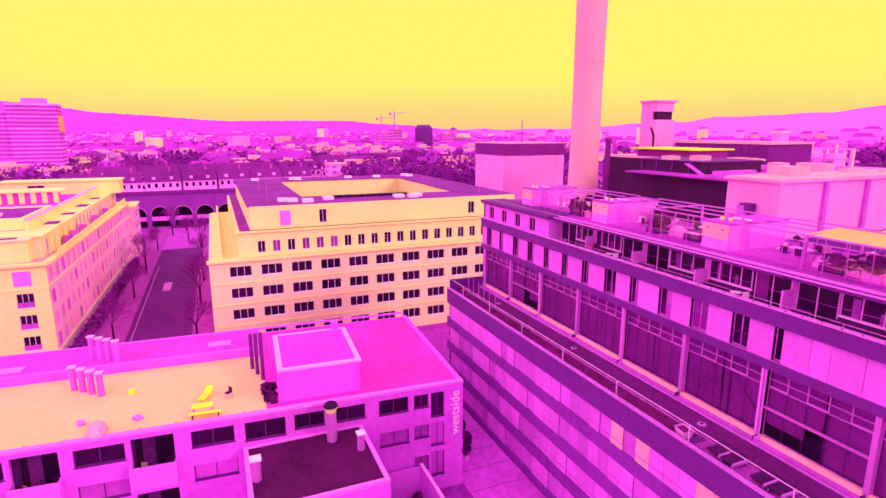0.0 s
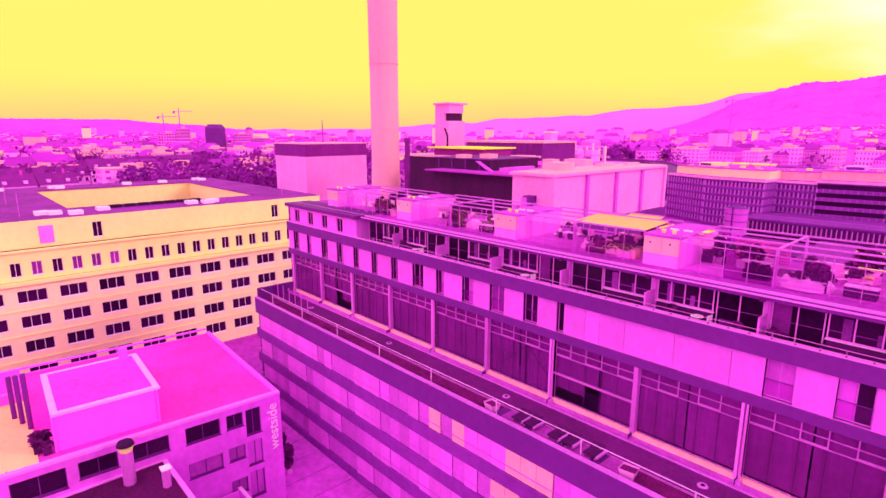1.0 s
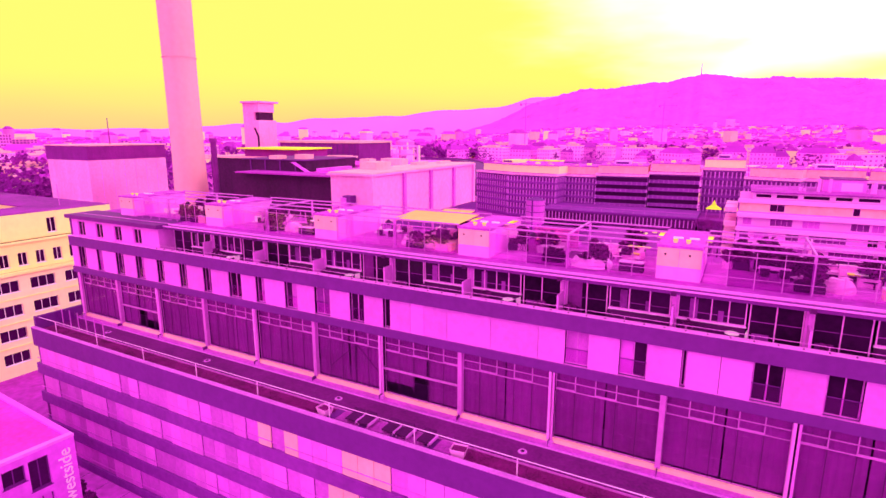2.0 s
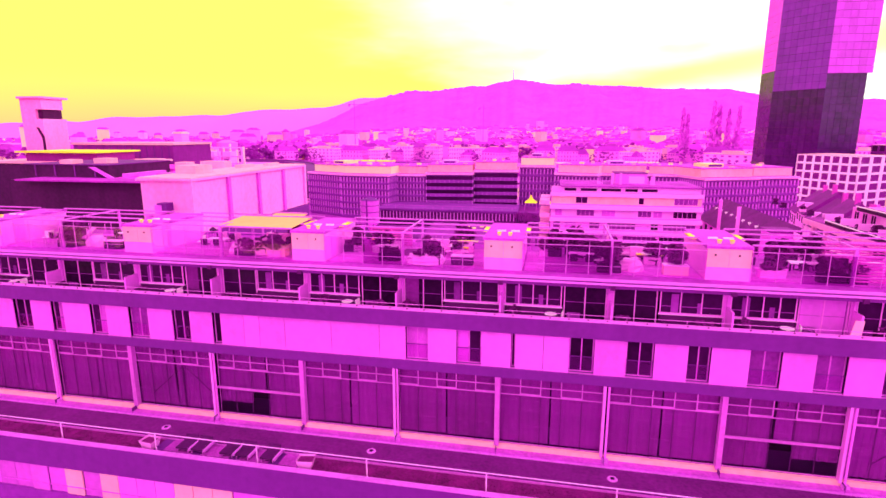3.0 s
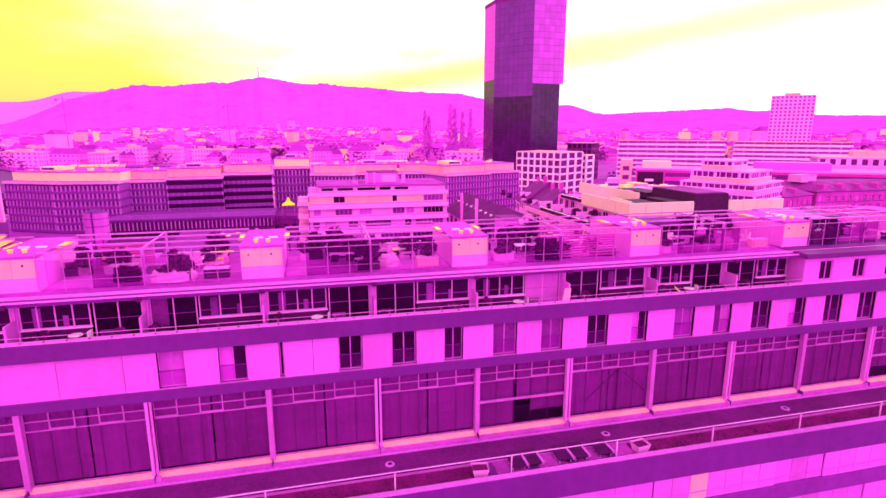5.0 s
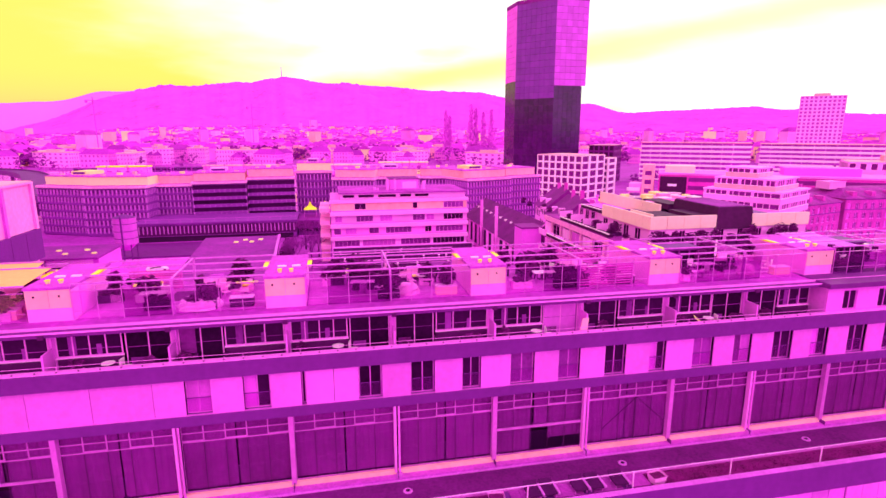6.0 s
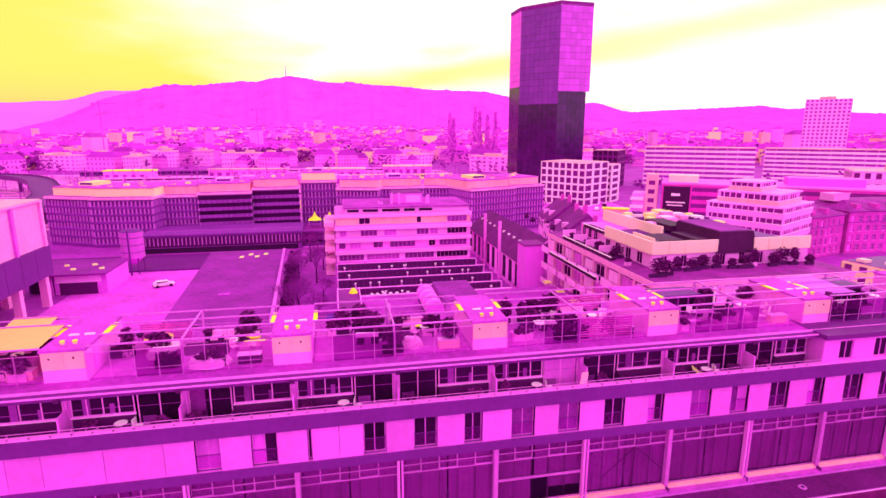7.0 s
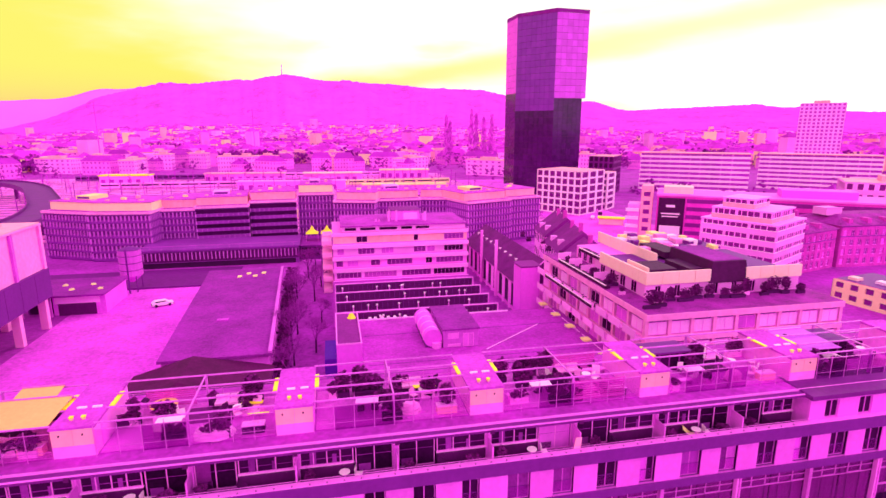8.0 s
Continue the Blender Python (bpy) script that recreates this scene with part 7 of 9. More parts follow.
build_road_viaduct()
for x, y, w, d, h, m in ((-163, 436, 34, 10, 6, M_YELLOW), (-95, 452, 60, 9, 5, M_ROOFPALE), (-20, 430, 44, 9, 6, M_ROOFPEACH), (40, 452, 40, 9, 6, M_CREAM2), (-60, 380, 70, 7, 5, M_FARPALE), (20, 345, 52, 7, 5, M_CREAM)):
    a = thing("platform_shed", "long low pale shed beside the rail tracks", "shed", "sheds of the rail yard")
    bx("wall", a, 0, w, 0.6, d - 0.6, 0, h, M_FARWALL)
    bx("roof", a, -0.5, w + 0.5, 0, d, h, h + 0.8, m)
    for i in range(int(w / 6)):
        bx("door", a, 6 * i + 1, 6 * i + 4, 0.52, 0.6, 0, h * 0.6, M_FARROOF)
    settle(a, x, y, 0, -5)


# ---------------------------------------------------------------- hills
RIDGE = [(125, 2.4), (105.5, 2.44), (97.9, 1.62), (88.6, 1.07), (78, 1.13), (72.3, 0.76), (66.6, 0.3), (56, 0.35), (44.8, 0.96), (41.2, 1.35), (33.4, 1.62), (28.9, 2.2), (24.0, 2.38), (18.8, 3.41),
         (13.4, 4.13), (7.8, 4.62), (3.8, 5.18), (-0.7, 4.63), (-9.1, 4.21), (-14.5, 3.85), (-17.8, 3.42), (-26.1, 2.62), (-29.5, 1.8), (-34.1, 2.0), (-40.1, 2.21), (-43.1, 1.86), (-49.6, 1.37), (-75, 1.5)]


def ridge_height(yaw):
    for (a, ea), (b, eb) in zip(RIDGE, RIDGE[1:]):
        if b <= yaw <= a:
            return eb + (ea - eb) * smooth01((yaw - b) / (a - b))
    return 1.5


def near_share(yaw):
    """How much of the skyline belongs to the near wooded ridge; the rest is a farther range."""
    return 1 - smooth01((yaw - 16) / 15) + smooth01((yaw - 60) / 8)


def build_far_range():
    yaws = [74 - 0.25 * i for i in range(273)]
    vs = []
    for k, (r, f) in enumerate(((3700, 0.0), (3900, 0.55), (4100, 0.85), (4300, 1.0), (4450, 0.6))):
        for yaw in yaws:
            p = Vector((-math.sin(radians(yaw)) * r, math.cos(radians(yaw)) * r, 0))
            top = 29 + 4300 * math.tan(radians(ridge_height(yaw))) + 9 * noise.noise(p * 0.006)
            vs.append((p.x, p.y, top * f * min(1, smooth01((74 - yaw) / 8), smooth01((yaw - 6) / 8))))
    n = len(yaws)
    fs = [(k * n + i, k * n + i + 1, (k + 1) * n + i + 1, (k + 1) * n + i) for k in range(4) for i in range(n - 1)]
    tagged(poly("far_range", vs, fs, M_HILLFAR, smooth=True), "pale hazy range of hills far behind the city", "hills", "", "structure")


build_far_range()


def build_hills():
    yaws = [125 - 0.25 * i for i in range(801)]
    radii = [1300, 1700, 2100, 2500, 2800, 3100, 3300, 3500, 3800]
    vs, fs = [], []
    for k, r in enumerate(radii):
        for yaw in yaws:
            top = (29 + 3500 * math.tan(radians(ridge_height(yaw)))) * near_share(yaw)
            f = [0.0, 0.05, 0.12, 0.28, 0.5, 0.74, 0.9, 1.0, 0.7][k]
            p = Vector((-math.sin(radians(yaw)) * r, math.cos(radians(yaw)) * r, 0))
            rough = (noise.noise(p * 0.004) * 0.10 + noise.noise(p * 0.012) * 0.05 + noise.noise(p * 0.05) * 0.035) * top * (0.35 if k == 7 else 1.0) * (f > 0)
            tufts = (noise.noise(p * 0.09) + noise.noise(p * 0.23)) * (3 if 3 < k < 8 else 1.5)
            vs.append((p.x, p.y, top * f + rough * (1 if k < 8 else 0) + tufts))
    n = len(yaws)
    fs = [(k * n + i, k * n + i + 1, (k + 1) * n + i + 1, (k + 1) * n + i) for k in range(len(radii) - 1) for i in range(n - 1)]
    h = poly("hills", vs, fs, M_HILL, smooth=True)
    tagged(h, "wooded magenta hill ridge on the horizon", "hills", "", "structure")
    m = thing("hilltop_mast", "slim transmitter mast on the hilltop", "mast")
    tube("mast", m, 0, 0, 0, 3.0, 1.5, 70, M_HILL, 6)
    r, yaw = 3480, 4.2
    settle(m, -math.sin(radians(yaw)) * r, math.cos(radians(yaw)) * r, 29 + 3500 * math.tan(radians(5.1)) - 10)


build_hills()


# ---------------------------------------------------------------- the city beyond
KEEP_OUT = [(-360, -215, -95, 70), (-150, 95, 55, 222), (90, 165, 150, 360), (-230, 60, -40, 60), (-235, -140, 85, 165), (190, 400, 250, 420), (90, 240, 100, 200), (-250, -85, 210, 370), (-540, -440, -180, -60), (370, 430, 370, 440), (-250, 100, 205, 480), (60, 90, 120, 185)]


def free(x, y, pad=8):
    return not any(a - pad < x < b + pad and c - pad < y < d + pad for a, b, c, d in KEEP_OUT)


def land(x, y):
    """Height of the ground or the hill's foot at a place."""
    r = math.hypot(x, y)
    z = ground_z(x, y)
    if r > 1300:
        yaw = math.degrees(math.atan2(-x, y))
        top = (29 + 3500 * math.tan(radians(ridge_height(yaw)))) * near_share(yaw)
        steps = [(1300, 0.0), (1700, 0.05), (2100, 0.12), (2500, 0.28), (2800, 0.5)]
        for (a, fa), (b, fb) in zip(steps, steps[1:]):
            if a <= r <= b:
                return z + top * (fa + (fb - fa) * (r - a) / (b - a))
    return z


def house_meshes(w, d, h, flat):
    key = ("house", w, d, h, flat)
    if key not in MESHES:
        walls = boxes_mesh("wall", [(-w / 2, w / 2, -d / 2, d / 2, 0, h)], M_FARWALL if not flat else M_CREAM2 if w == 34 else M_ROOFPALE if w == 20 else M_FARPALE)
        if flat:
            roof = boxes_mesh("roof", [(-w / 2 - .3, w / 2 + .3, -d / 2 - .3, d / 2 + .3, h, h + 0.6), (-w / 5, w / 6, -d / 5, d / 4, h + 0.6, h + 2.6)], M_ROOFPALE)
        else:
            k = d * 0.42
            vs = [(-w / 2 - .4, -d / 2 - .4, h), (w / 2 + .4, -d / 2 - .4, h), (w / 2 + .4, d / 2 + .4, h), (-w / 2 - .4, d / 2 + .4, h), (-w / 2 + d * .25, 0, h + k), (w / 2 - d * .25, 0, h + k)]
            roof = bpy.data.meshes.new("roof")
            roof.from_pydata(vs, [], [(0, 1, 5, 4), (1, 2, 5), (2, 3, 4, 5), (3, 0, 4), (3, 2, 1, 0)])
            roof.materials.append(M_FARROOF)
        rows = max(2, int(h / 3.2))
        wb = [(-w / 2 + w * (c + .3) / 7, -w / 2 + w * (c + .7) / 7, s * d / 2 - 0.06, s * d / 2 + 0.06, h * (r + .35) / rows, h * (r + .78) / rows) for s in (-1, 1) for r in range(rows) for c in range(7)]
        wb += [(s * w / 2 - 0.06, s * w / 2 + 0.06, -d / 2 + d * (c + .3) / 5, -d / 2 + d * (c + .7) / 5, h * (r + .35) / rows, h * (r + .78) / rows) for s in (-1, 1) for r in range(rows) for c in range(5)]
        MESHES[key] = (walls, roof, boxes_mesh("window_grid", wb, M_HAZEROOF))
    return MESHES[key]


def build_city():
    r = random.Random(21)
    sizes = [(15, 11, 10, False), (20, 11, 12, False), (13, 12, 9, False), (28, 11, 12, False), (18, 12, 13, False), (20, 12, 13, True), (34, 13, 11, True), (16, 15, 15, True), (40, 12, 13, True)]
    count = 0
    while count < 340:
        yaw, d = radians(r.uniform(-62, 112)), 300 + 560 * r.random() ** 1.1
        if count > 290:
            yaw, d = radians(r.uniform(58, 112)), r.uniform(300, 620)
        x, y = -math.sin(yaw) * d, math.cos(yaw) * d
        if not free(x, y, 14):
            continue
        w, dp, h, flat = r.choice(sizes)
        walls, roof, win = house_meshes(w, dp, h * (0.75 if d < 420 else 1.0), flat)
        a = thing("city_house", "distant flat-roofed town block with rows of windows" if flat else "distant town house with a pitched roof", "house", "houses of the city")
        link("wall", walls, a)
        link("roof", roof, a)
        tagged(link("window_grid", win, a), kind="stuff")
        settle(a, x, y, ground_z(x, y), r.choice((-40, 50, 0, 90, -20)) + r.uniform(-6, 6))
        count += 1
    vs, fs = [], []
    rv, rf = [], []
    for _ in range(7000):
        yaw, d = radians(r.uniform(-66, 114)), 620 + 1500 * r.random()
        x, y = -math.sin(yaw) * d, math.cos(yaw) * d
        w, dp, h = r.uniform(9, 26), r.uniform(8, 13), r.uniform(7, 15) * (2.4 if r.random() < 0.02 else 1)
        ang = r.uniform(0, 3.14)
        c, s = math.cos(ang), math.sin(ang)
        z = land(x, y) - 2
        k = len(vs)
        for zz in (z, z + h + 2):
            for u, v in ((-w / 2, -dp / 2), (w / 2, -dp / 2), (w / 2, dp / 2), (-w / 2, dp / 2)):
                vs.append((x + u * c - v * s, y + u * s + v * c, zz))
        fs += [tuple(k + i for i in f) for f in UNIT]
        if r.random() < 0.75:
            k = len(rv)
            for u, v, up in ((-w / 2 - .4, -dp / 2 - .4, 0.05), (w / 2 + .4, -dp / 2 - .4, 0.05), (w / 2 + .4, dp / 2 + .4, 0.05), (-w / 2 - .4, dp / 2 + .4, 0.05), (-w / 3, 0, dp * .4), (w / 3, 0, dp * .4)):
                rv.append((x + u * c - v * s, y + u * s + v * c, z + h + 2 + up))
            rf += [tuple(k + i for i in f) for f in ((0, 1, 5, 4), (1, 2, 5), (2, 3, 4, 5), (3, 0, 4))]
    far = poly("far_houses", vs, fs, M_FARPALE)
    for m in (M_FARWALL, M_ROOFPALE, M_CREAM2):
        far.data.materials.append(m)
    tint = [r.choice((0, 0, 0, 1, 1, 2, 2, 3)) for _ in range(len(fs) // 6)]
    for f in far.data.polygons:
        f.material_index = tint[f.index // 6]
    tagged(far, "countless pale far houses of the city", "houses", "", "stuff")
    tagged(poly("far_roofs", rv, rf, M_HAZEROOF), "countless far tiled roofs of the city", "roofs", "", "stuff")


build_city()


def clump(vs, fs, x, y, z, s, r, flat=0.8):
    """One ragged tuft of twigs or leaves: a few crossed, bent blades."""
    for _ in range(3):
        k = len(vs)
        a, b = r.uniform(0, 6.28), r.uniform(-0.6, 0.6)
        ux, uy, uz = math.cos(a) * s, math.sin(a) * s, b * s
        wx, wy, wz = -math.sin(a) * s * 0.3, math.cos(a) * s * 0.3, s * flat
        vs += [(x - ux, y - uy, z - uz), (x + wx, y + wy, z - wz * .6), (x + ux, y + uy, z + uz), (x - wx, y - wy, z + wz)]
        fs.append((k, k + 1, k + 2, k + 3))


def build_far_trees():
    r = random.Random(31)
    vs, fs = [], []
    for n in range(5600):
        yaw, d = radians(r.uniform(-66, 114)), 240 + 1900 * r.random() ** 1.1
        if n % 2:
            yaw, d = radians(r.uniform(52, 112)), r.uniform(250, 700)
        x, y = -math.sin(yaw) * d, math.cos(yaw) * d
        if not free(x, y, 0):
            continue
        z, h = land(x, y), r.uniform(7, 15)
        near = d < 700
        for _ in range(16 if near else 7):
            q = r.uniform(0.25, 1.0)
            clump(vs, fs, x + r.gauss(0, 2.0), y + r.gauss(0, 2.0), z + h * q, r.uniform(0.7, 1.5) if near else r.uniform(1.1, 2.2), r)
    tagged(poly("far_trees", vs, fs, M_TREE), "bare winter trees between the far houses", "trees", "", "stuff")


build_far_trees()


def build_tree_belts():
    """Long dark rows of trees along the river and the avenues, lying across the view."""
    r = random.Random(47)
    vs, fs = [], []
    for _ in range(60):
        yaw, d = r.uniform(-60, 110), r.uniform(520, 1500)
        for _ in range(r.randrange(40, 90)):
            u = radians(yaw + r.uniform(-3.2, 3.2))
            e = d + r.gauss(0, 10)
            x, y = -math.sin(u) * e, math.cos(u) * e
            if not free(x, y, 0):
                continue
            z, h = land(x, y), r.uniform(10, 17)
            for _ in range(5):
                clump(vs, fs, x + r.gauss(0, 2.6), y + r.gauss(0, 2.6), z + h * r.uniform(0.2, 1.0), r.uniform(1.4, 2.8), r)
    tagged(poly("tree_belt", vs, fs, M_BELT), "dark rows of bare trees between the quarters", "trees", "", "stuff")


build_tree_belts()


def gabled(name, label, x, y, rz, w, d, h, k, group):
    a = thing(name, label, "house", group)
    bx("wall", a, 0, w, 0, d, 0, h, M_FARPALE)
    poly("roof", [(-.4, -.5, h), (w + .4, -.5, h), (w + .4, d + .5, h), (-.4, d + .5, h), (-.4, d / 2, h + k), (w + .4, d / 2, h + k)], [(0, 1, 5, 4), (2, 3, 4, 5), (1, 2, 5), (3, 0, 4), (3, 2, 1, 0)], M_CURTAIN, a)
    n = max(2, int(w / 3))
    for r in range(max(2, int(h / 3.2))):
        for c in range(n):
            u = w * (c + 0.3) / n
            bx("window", a, u, u + w * 0.4 / n, -0.05, 0.02, h * (r + 0.35) / max(2, int(h / 3.2)), h * (r + 0.8) / max(2, int(h / 3.2)), M_GLASS)
    for c in range(max(1, n // 2)):
        u = w * (c + 0.4) / max(1, n // 2)
        bx("dormer", a, u, u + 1.6, 0.8, d * 0.35, h + 0.3, h + 2.4, M_FARPALE)
    bx("chimney", a, w * 0.7, w * 0.7 + 0.9, d * 0.45, d * 0.45 + 0.9, h + k * 0.7, h + k + 1.8, M_BRICK)
    return settle(a, x, y, ground_z(x, y), rz)


for i in range(5):
    gabled("town_house", "old town house with a steep dark tiled roof", 54.5 + 2.4 * i, 122 + 10.2 * i, 257, 9.6, 12, 9.0 + (i % 2), 5.4, "old town houses")
for i in range(7):
    gabled("row_house", "pale row house with a long dark tiled roof", -302 - 3 * i, -66 + 17 * i, 97, 16, 12, 8.6, 5.2, "row houses behind the viaduct")
for i in range(9):
    gabled("row_house", "pale row house with a long dark tiled roof", -345 - 4 * i, -60 + 21 * i, 94, 20, 12, 9.0, 5.6, "row houses behind the viaduct")


def build_skyline():
    a = thing("round_tower_block", "dark round tower block on the skyline", "tower")
    tube("wall", a, 0, 0, 0, 11, 11, 34, M_BAND, 24)
    tube("roof", a, 0, 0, 34, 11, 7.5, 4, M_BAND, 24)
    settle(a, -655, 246, 0)
    for x, y, w, h in ((-676, 190, 22, 28), (-668, 207, 14, 33), (-640, 262, 18, 27), (-655, 285, 24, 22)):
        grid_block("skyline_block", "hazy slab block on the skyline", x, y, 70, w, 14, h, 9, 8, M_FARWALL, M_ROOF, 0.4, "skyline blocks")
    for x, y, h in ((-672, 196, 46), (-668, 212, 52), (-235, 640, 62), (-90, 720, 60)):
        c = thing("tower_crane", "slim tower crane over the city", "crane", "tower cranes")
        bx("mast", c, -0.4, 0.4, -0.4, 0.4, 0, h, M_HAZE)
        bx("jib", c, -7, 17, -0.3, 0.3, h, h + 0.6, M_HAZE)
        bx("peak", c, -0.3, 0.3, -0.3, 0.3, h + 0.6, h + 4, M_HAZE)
        bx("counterweight", c, -7, -5, -0.8, 0.8, h - 2.2, h, M_HAZE)
        settle(c, x, y, 0, 40)
    r = random.Random(4)
    for x, y, h in ((124, 587, 52), (129, 590, 46), (150, 580, 58), (156, 583, 54), (163, 577, 50), (171, 575, 53)):
        a = thing("poplar", "tall slim bare poplar", "tree", "poplars")
        vs, fs = [], []
        prism_pts = tube_data(0.8, 0.2, h, 8)
        poly("trunk", prism_pts[0], prism_pts[1], M_POPLAR, a)
        for _ in range(160):
            q = r.uniform(0.15, 1.0)
            clump(vs, fs, r.gauss(0, 2.0 * (1.2 - q)), r.gauss(0, 2.0 * (1.2 - q)), h * q, 1.5, r, 1.6)
        poly("crown", vs, fs, M_POPLAR, a)
        settle(a, x, y, 0)


build_skyline()


# ---------------------------------------------------------------- trees and shrubs
def prism(vs, fs, p, q, r0, r1, n=4):
    p, q = Vector(p), Vector(q)
    d = (q - p).normalized()
    u = d.orthogonal().normalized()
    w = d.cross(u)
    k = len(vs)
    for c, r in ((p, r0), (q, r1)):
        vs += [tuple(c + (u * math.cos(2 * math.pi * i / n) + w * math.sin(2 * math.pi * i / n)) * r) for i in range(n)]
    fs += [(k + i, k + (i + 1) % n, k + n + (i + 1) % n, k + n + i) for i in range(n)]


def limbs(vs, fs, p, d, length, r, depth, rnd):
    q = p + d * length
    prism(vs, fs, p, q, r, r * 0.6, 5 if depth > 2 else 3)
    if depth == 0:
        return
    for _ in range(4 if depth > 1 else 5):
        turn = Vector((rnd.gauss(0, 0.55), rnd.gauss(0, 0.55), rnd.gauss(0.15, 0.35)))
        limbs(vs, fs, p + d * length * rnd.uniform(0.55, 1.0), (d + turn).normalized(), length * rnd.uniform(0.55, 0.75), r * 0.55, depth - 1, rnd)


def make_bare_tree(seed, h):
    rnd = random.Random(seed)
    a = thing("bare_tree", "leafless street tree with fine dark twigs", "tree", "bare trees")
    vs, fs = [], []
    prism(vs, fs, (0, 0, 0), (0.05, 0.02, h * 0.35), h * 0.022, h * 0.016, 8)
    poly("trunk", vs, fs, M_BARK, a)
    vs, fs = [], []
    for _ in range(5):
        limbs(vs, fs, Vector((0.05, 0.02, h * rnd.uniform(0.28, 0.35))), Vector((rnd.gauss(0, 0.4), rnd.gauss(0, 0.4), 1)).normalized(), h * 0.26, h * 0.010, 4, rnd)
    poly("crown", vs, fs, M_TREENEAR, a)
    return a


TREES = [make_bare_tree(s, h) for s, h in ((1, 9.0), (2, 11.0), (3, 8.0))]
TREE_SPOTS = [(-92, -4.6), (-112, -4.4), (-131, -4.1), (-150, -4.5), (-170, -5), (-98, -17.2), (-122, -16.9), (-146, -17), (-172, -16.5), (-185, -9), (-196, -14),
              (-7.6, 84), (-7.0, 91), (-7.8, 98), (-7.2, 106), (-8.0, 113), (-8.4, 121), (-8.6, 130), (-9.2, 140), (-6.6, 149), (-3.0, 158), (88, 196), (92, 206), (86, 216), (-5, 163), (1.5, 160), (-3.4, 96), (-2.6, 112), (-4.4, 127), (-3.0, 139), (-5.0, 76)]
for i, (x, y) in enumerate(TREE_SPOTS):
    t, m = TREES[i % 3], pose(x, y, ground_z(x, y), 0, 0, 67 * i)
    if i >= 11:
        m = m @ Matrix.Scale(0.75 + 0.12 * (i % 3), 4)
    if i < 3:
        t.matrix_basis = m
    else:
        copy_thing(t, m)


def foliage_mesh(key, n, sx, sy, sz, leaf, material, rnd):
    if key not in MESHES:
        vs, fs = [], []
        for _ in range(n):
            a, b, q = rnd.uniform(0, 6.28), rnd.uniform(-1, 1), rnd.random() ** 0.5
            c = math.sqrt(1 - b * b)
            clump(vs, fs, sx * q * c * math.cos(a), sy * q * c * math.sin(a), sz * (1 + q * b), leaf * rnd.uniform(0.6, 1.3), rnd, 0.5)
        me = bpy.data.meshes.new("foliage")
        me.from_pydata(vs, [], fs)
        me.materials.append(material)
        MESHES[key] = me
    return MESHES[key]


M_POT = mat("dark_planter", (84, 9, 92), 0.7, 0.2)
M_POTPALE = mat("pale_planter", (255, 130, 245), 0.7, 0.12)
M_CUSHION = mat("pale_cushion", (255, 140, 240), 0.9, 0.15)
M_WICKER = mat("dark_wicker", (86, 9, 90), 0.85, 0.3, 3.0)
M_WOOD = mat("tanned_timber", (216, 56, 196), 0.8, 0.25, 2.0)
M_BEIGE = mat("beige_canvas", (255, 150, 205), 0.9, 0.08)
M_BLUE = mat("violet_tarpaulin", (204, 72, 228), 0.7, 0.12)


def potted_shrub(x, y, z, h, w, k):
    a = thing("potted_shrub", "dark evergreen shrub in a planter on the terrace", "potted plant", "terrace plants")
    pm = M_POTPALE if k % 7 == 0 else M_POT
    key = ("pot", round(w, 1), pm.name)
    if key not in MESHES:
        b = boxes_mesh("pot", [(-w / 2, w / 2, -0.24, -0.2, 0, 0.5), (-w / 2, w / 2, 0.2, 0.24, 0, 0.5), (-w / 2, -w / 2 + .04, -0.2, 0.2, 0, 0.5), (w / 2 - .04, w / 2, -0.2, 0.2, 0, 0.5), (-w / 2 + .04, w / 2 - .04, -0.2, 0.2, 0.02, 0.44)], pm)
        MESHES[key] = b
    link("pot", MESHES[key], a)
    link("foliage", foliage_mesh(("fol", k % 5, round(h, 1), round(w, 1)), 96 if h < 1.5 else 190, w * 0.55, 0.40, (h - 0.4) / 2, 0.17 if h < 1.5 else 0.21, M_LEAF, random.Random(k)), a, (0, 0, 0.42))
    return settle(a, x, y, z, 0)


def garden_table(x, y, z, rz, top, round_top=False):
    a = thing("garden_table", "small pale garden table on the terrace", "table", "terrace tables")
    if round_top:
        tube("tabletop", a, 0, 0, 0.70, 0.36, 0.36, 0.04, top, 16)
        tube("leg", a, 0, 0, 0, 0.05, 0.05, 0.70, M_METAL, 8)
    else:
        bx("tabletop", a, -0.8, 0.8, -0.42, 0.42, 0.70, 0.75, top)
        for u in (-0.72, 0.66):
            for v in (-0.36, 0.30):
                bx("leg", a, u, u + 0.06, v, v + 0.06, 0, 0.70, M_METAL)
    return settle(a, x, y, z, rz)


def garden_chair(x, y, z, rz, m):
    a = thing("garden_chair", "simple garden chair on the terrace", "chair", "terrace chairs")
    bx("seat", a, -0.24, 0.24, -0.24, 0.24, 0.42, 0.46, m)
    bx("backrest", a, -0.24, 0.24, 0.20, 0.25, 0.50, 0.90, m)
    for u in (-0.24, 0.20):
        bx("leg", a, u, u + 0.04, -0.24, -0.20, 0, 0.42, M_METAL)
        bx("leg", a, u, u + 0.04, 0.20, 0.24, 0, 0.50, M_METAL)
    return settle(a, x, y, z, rz)


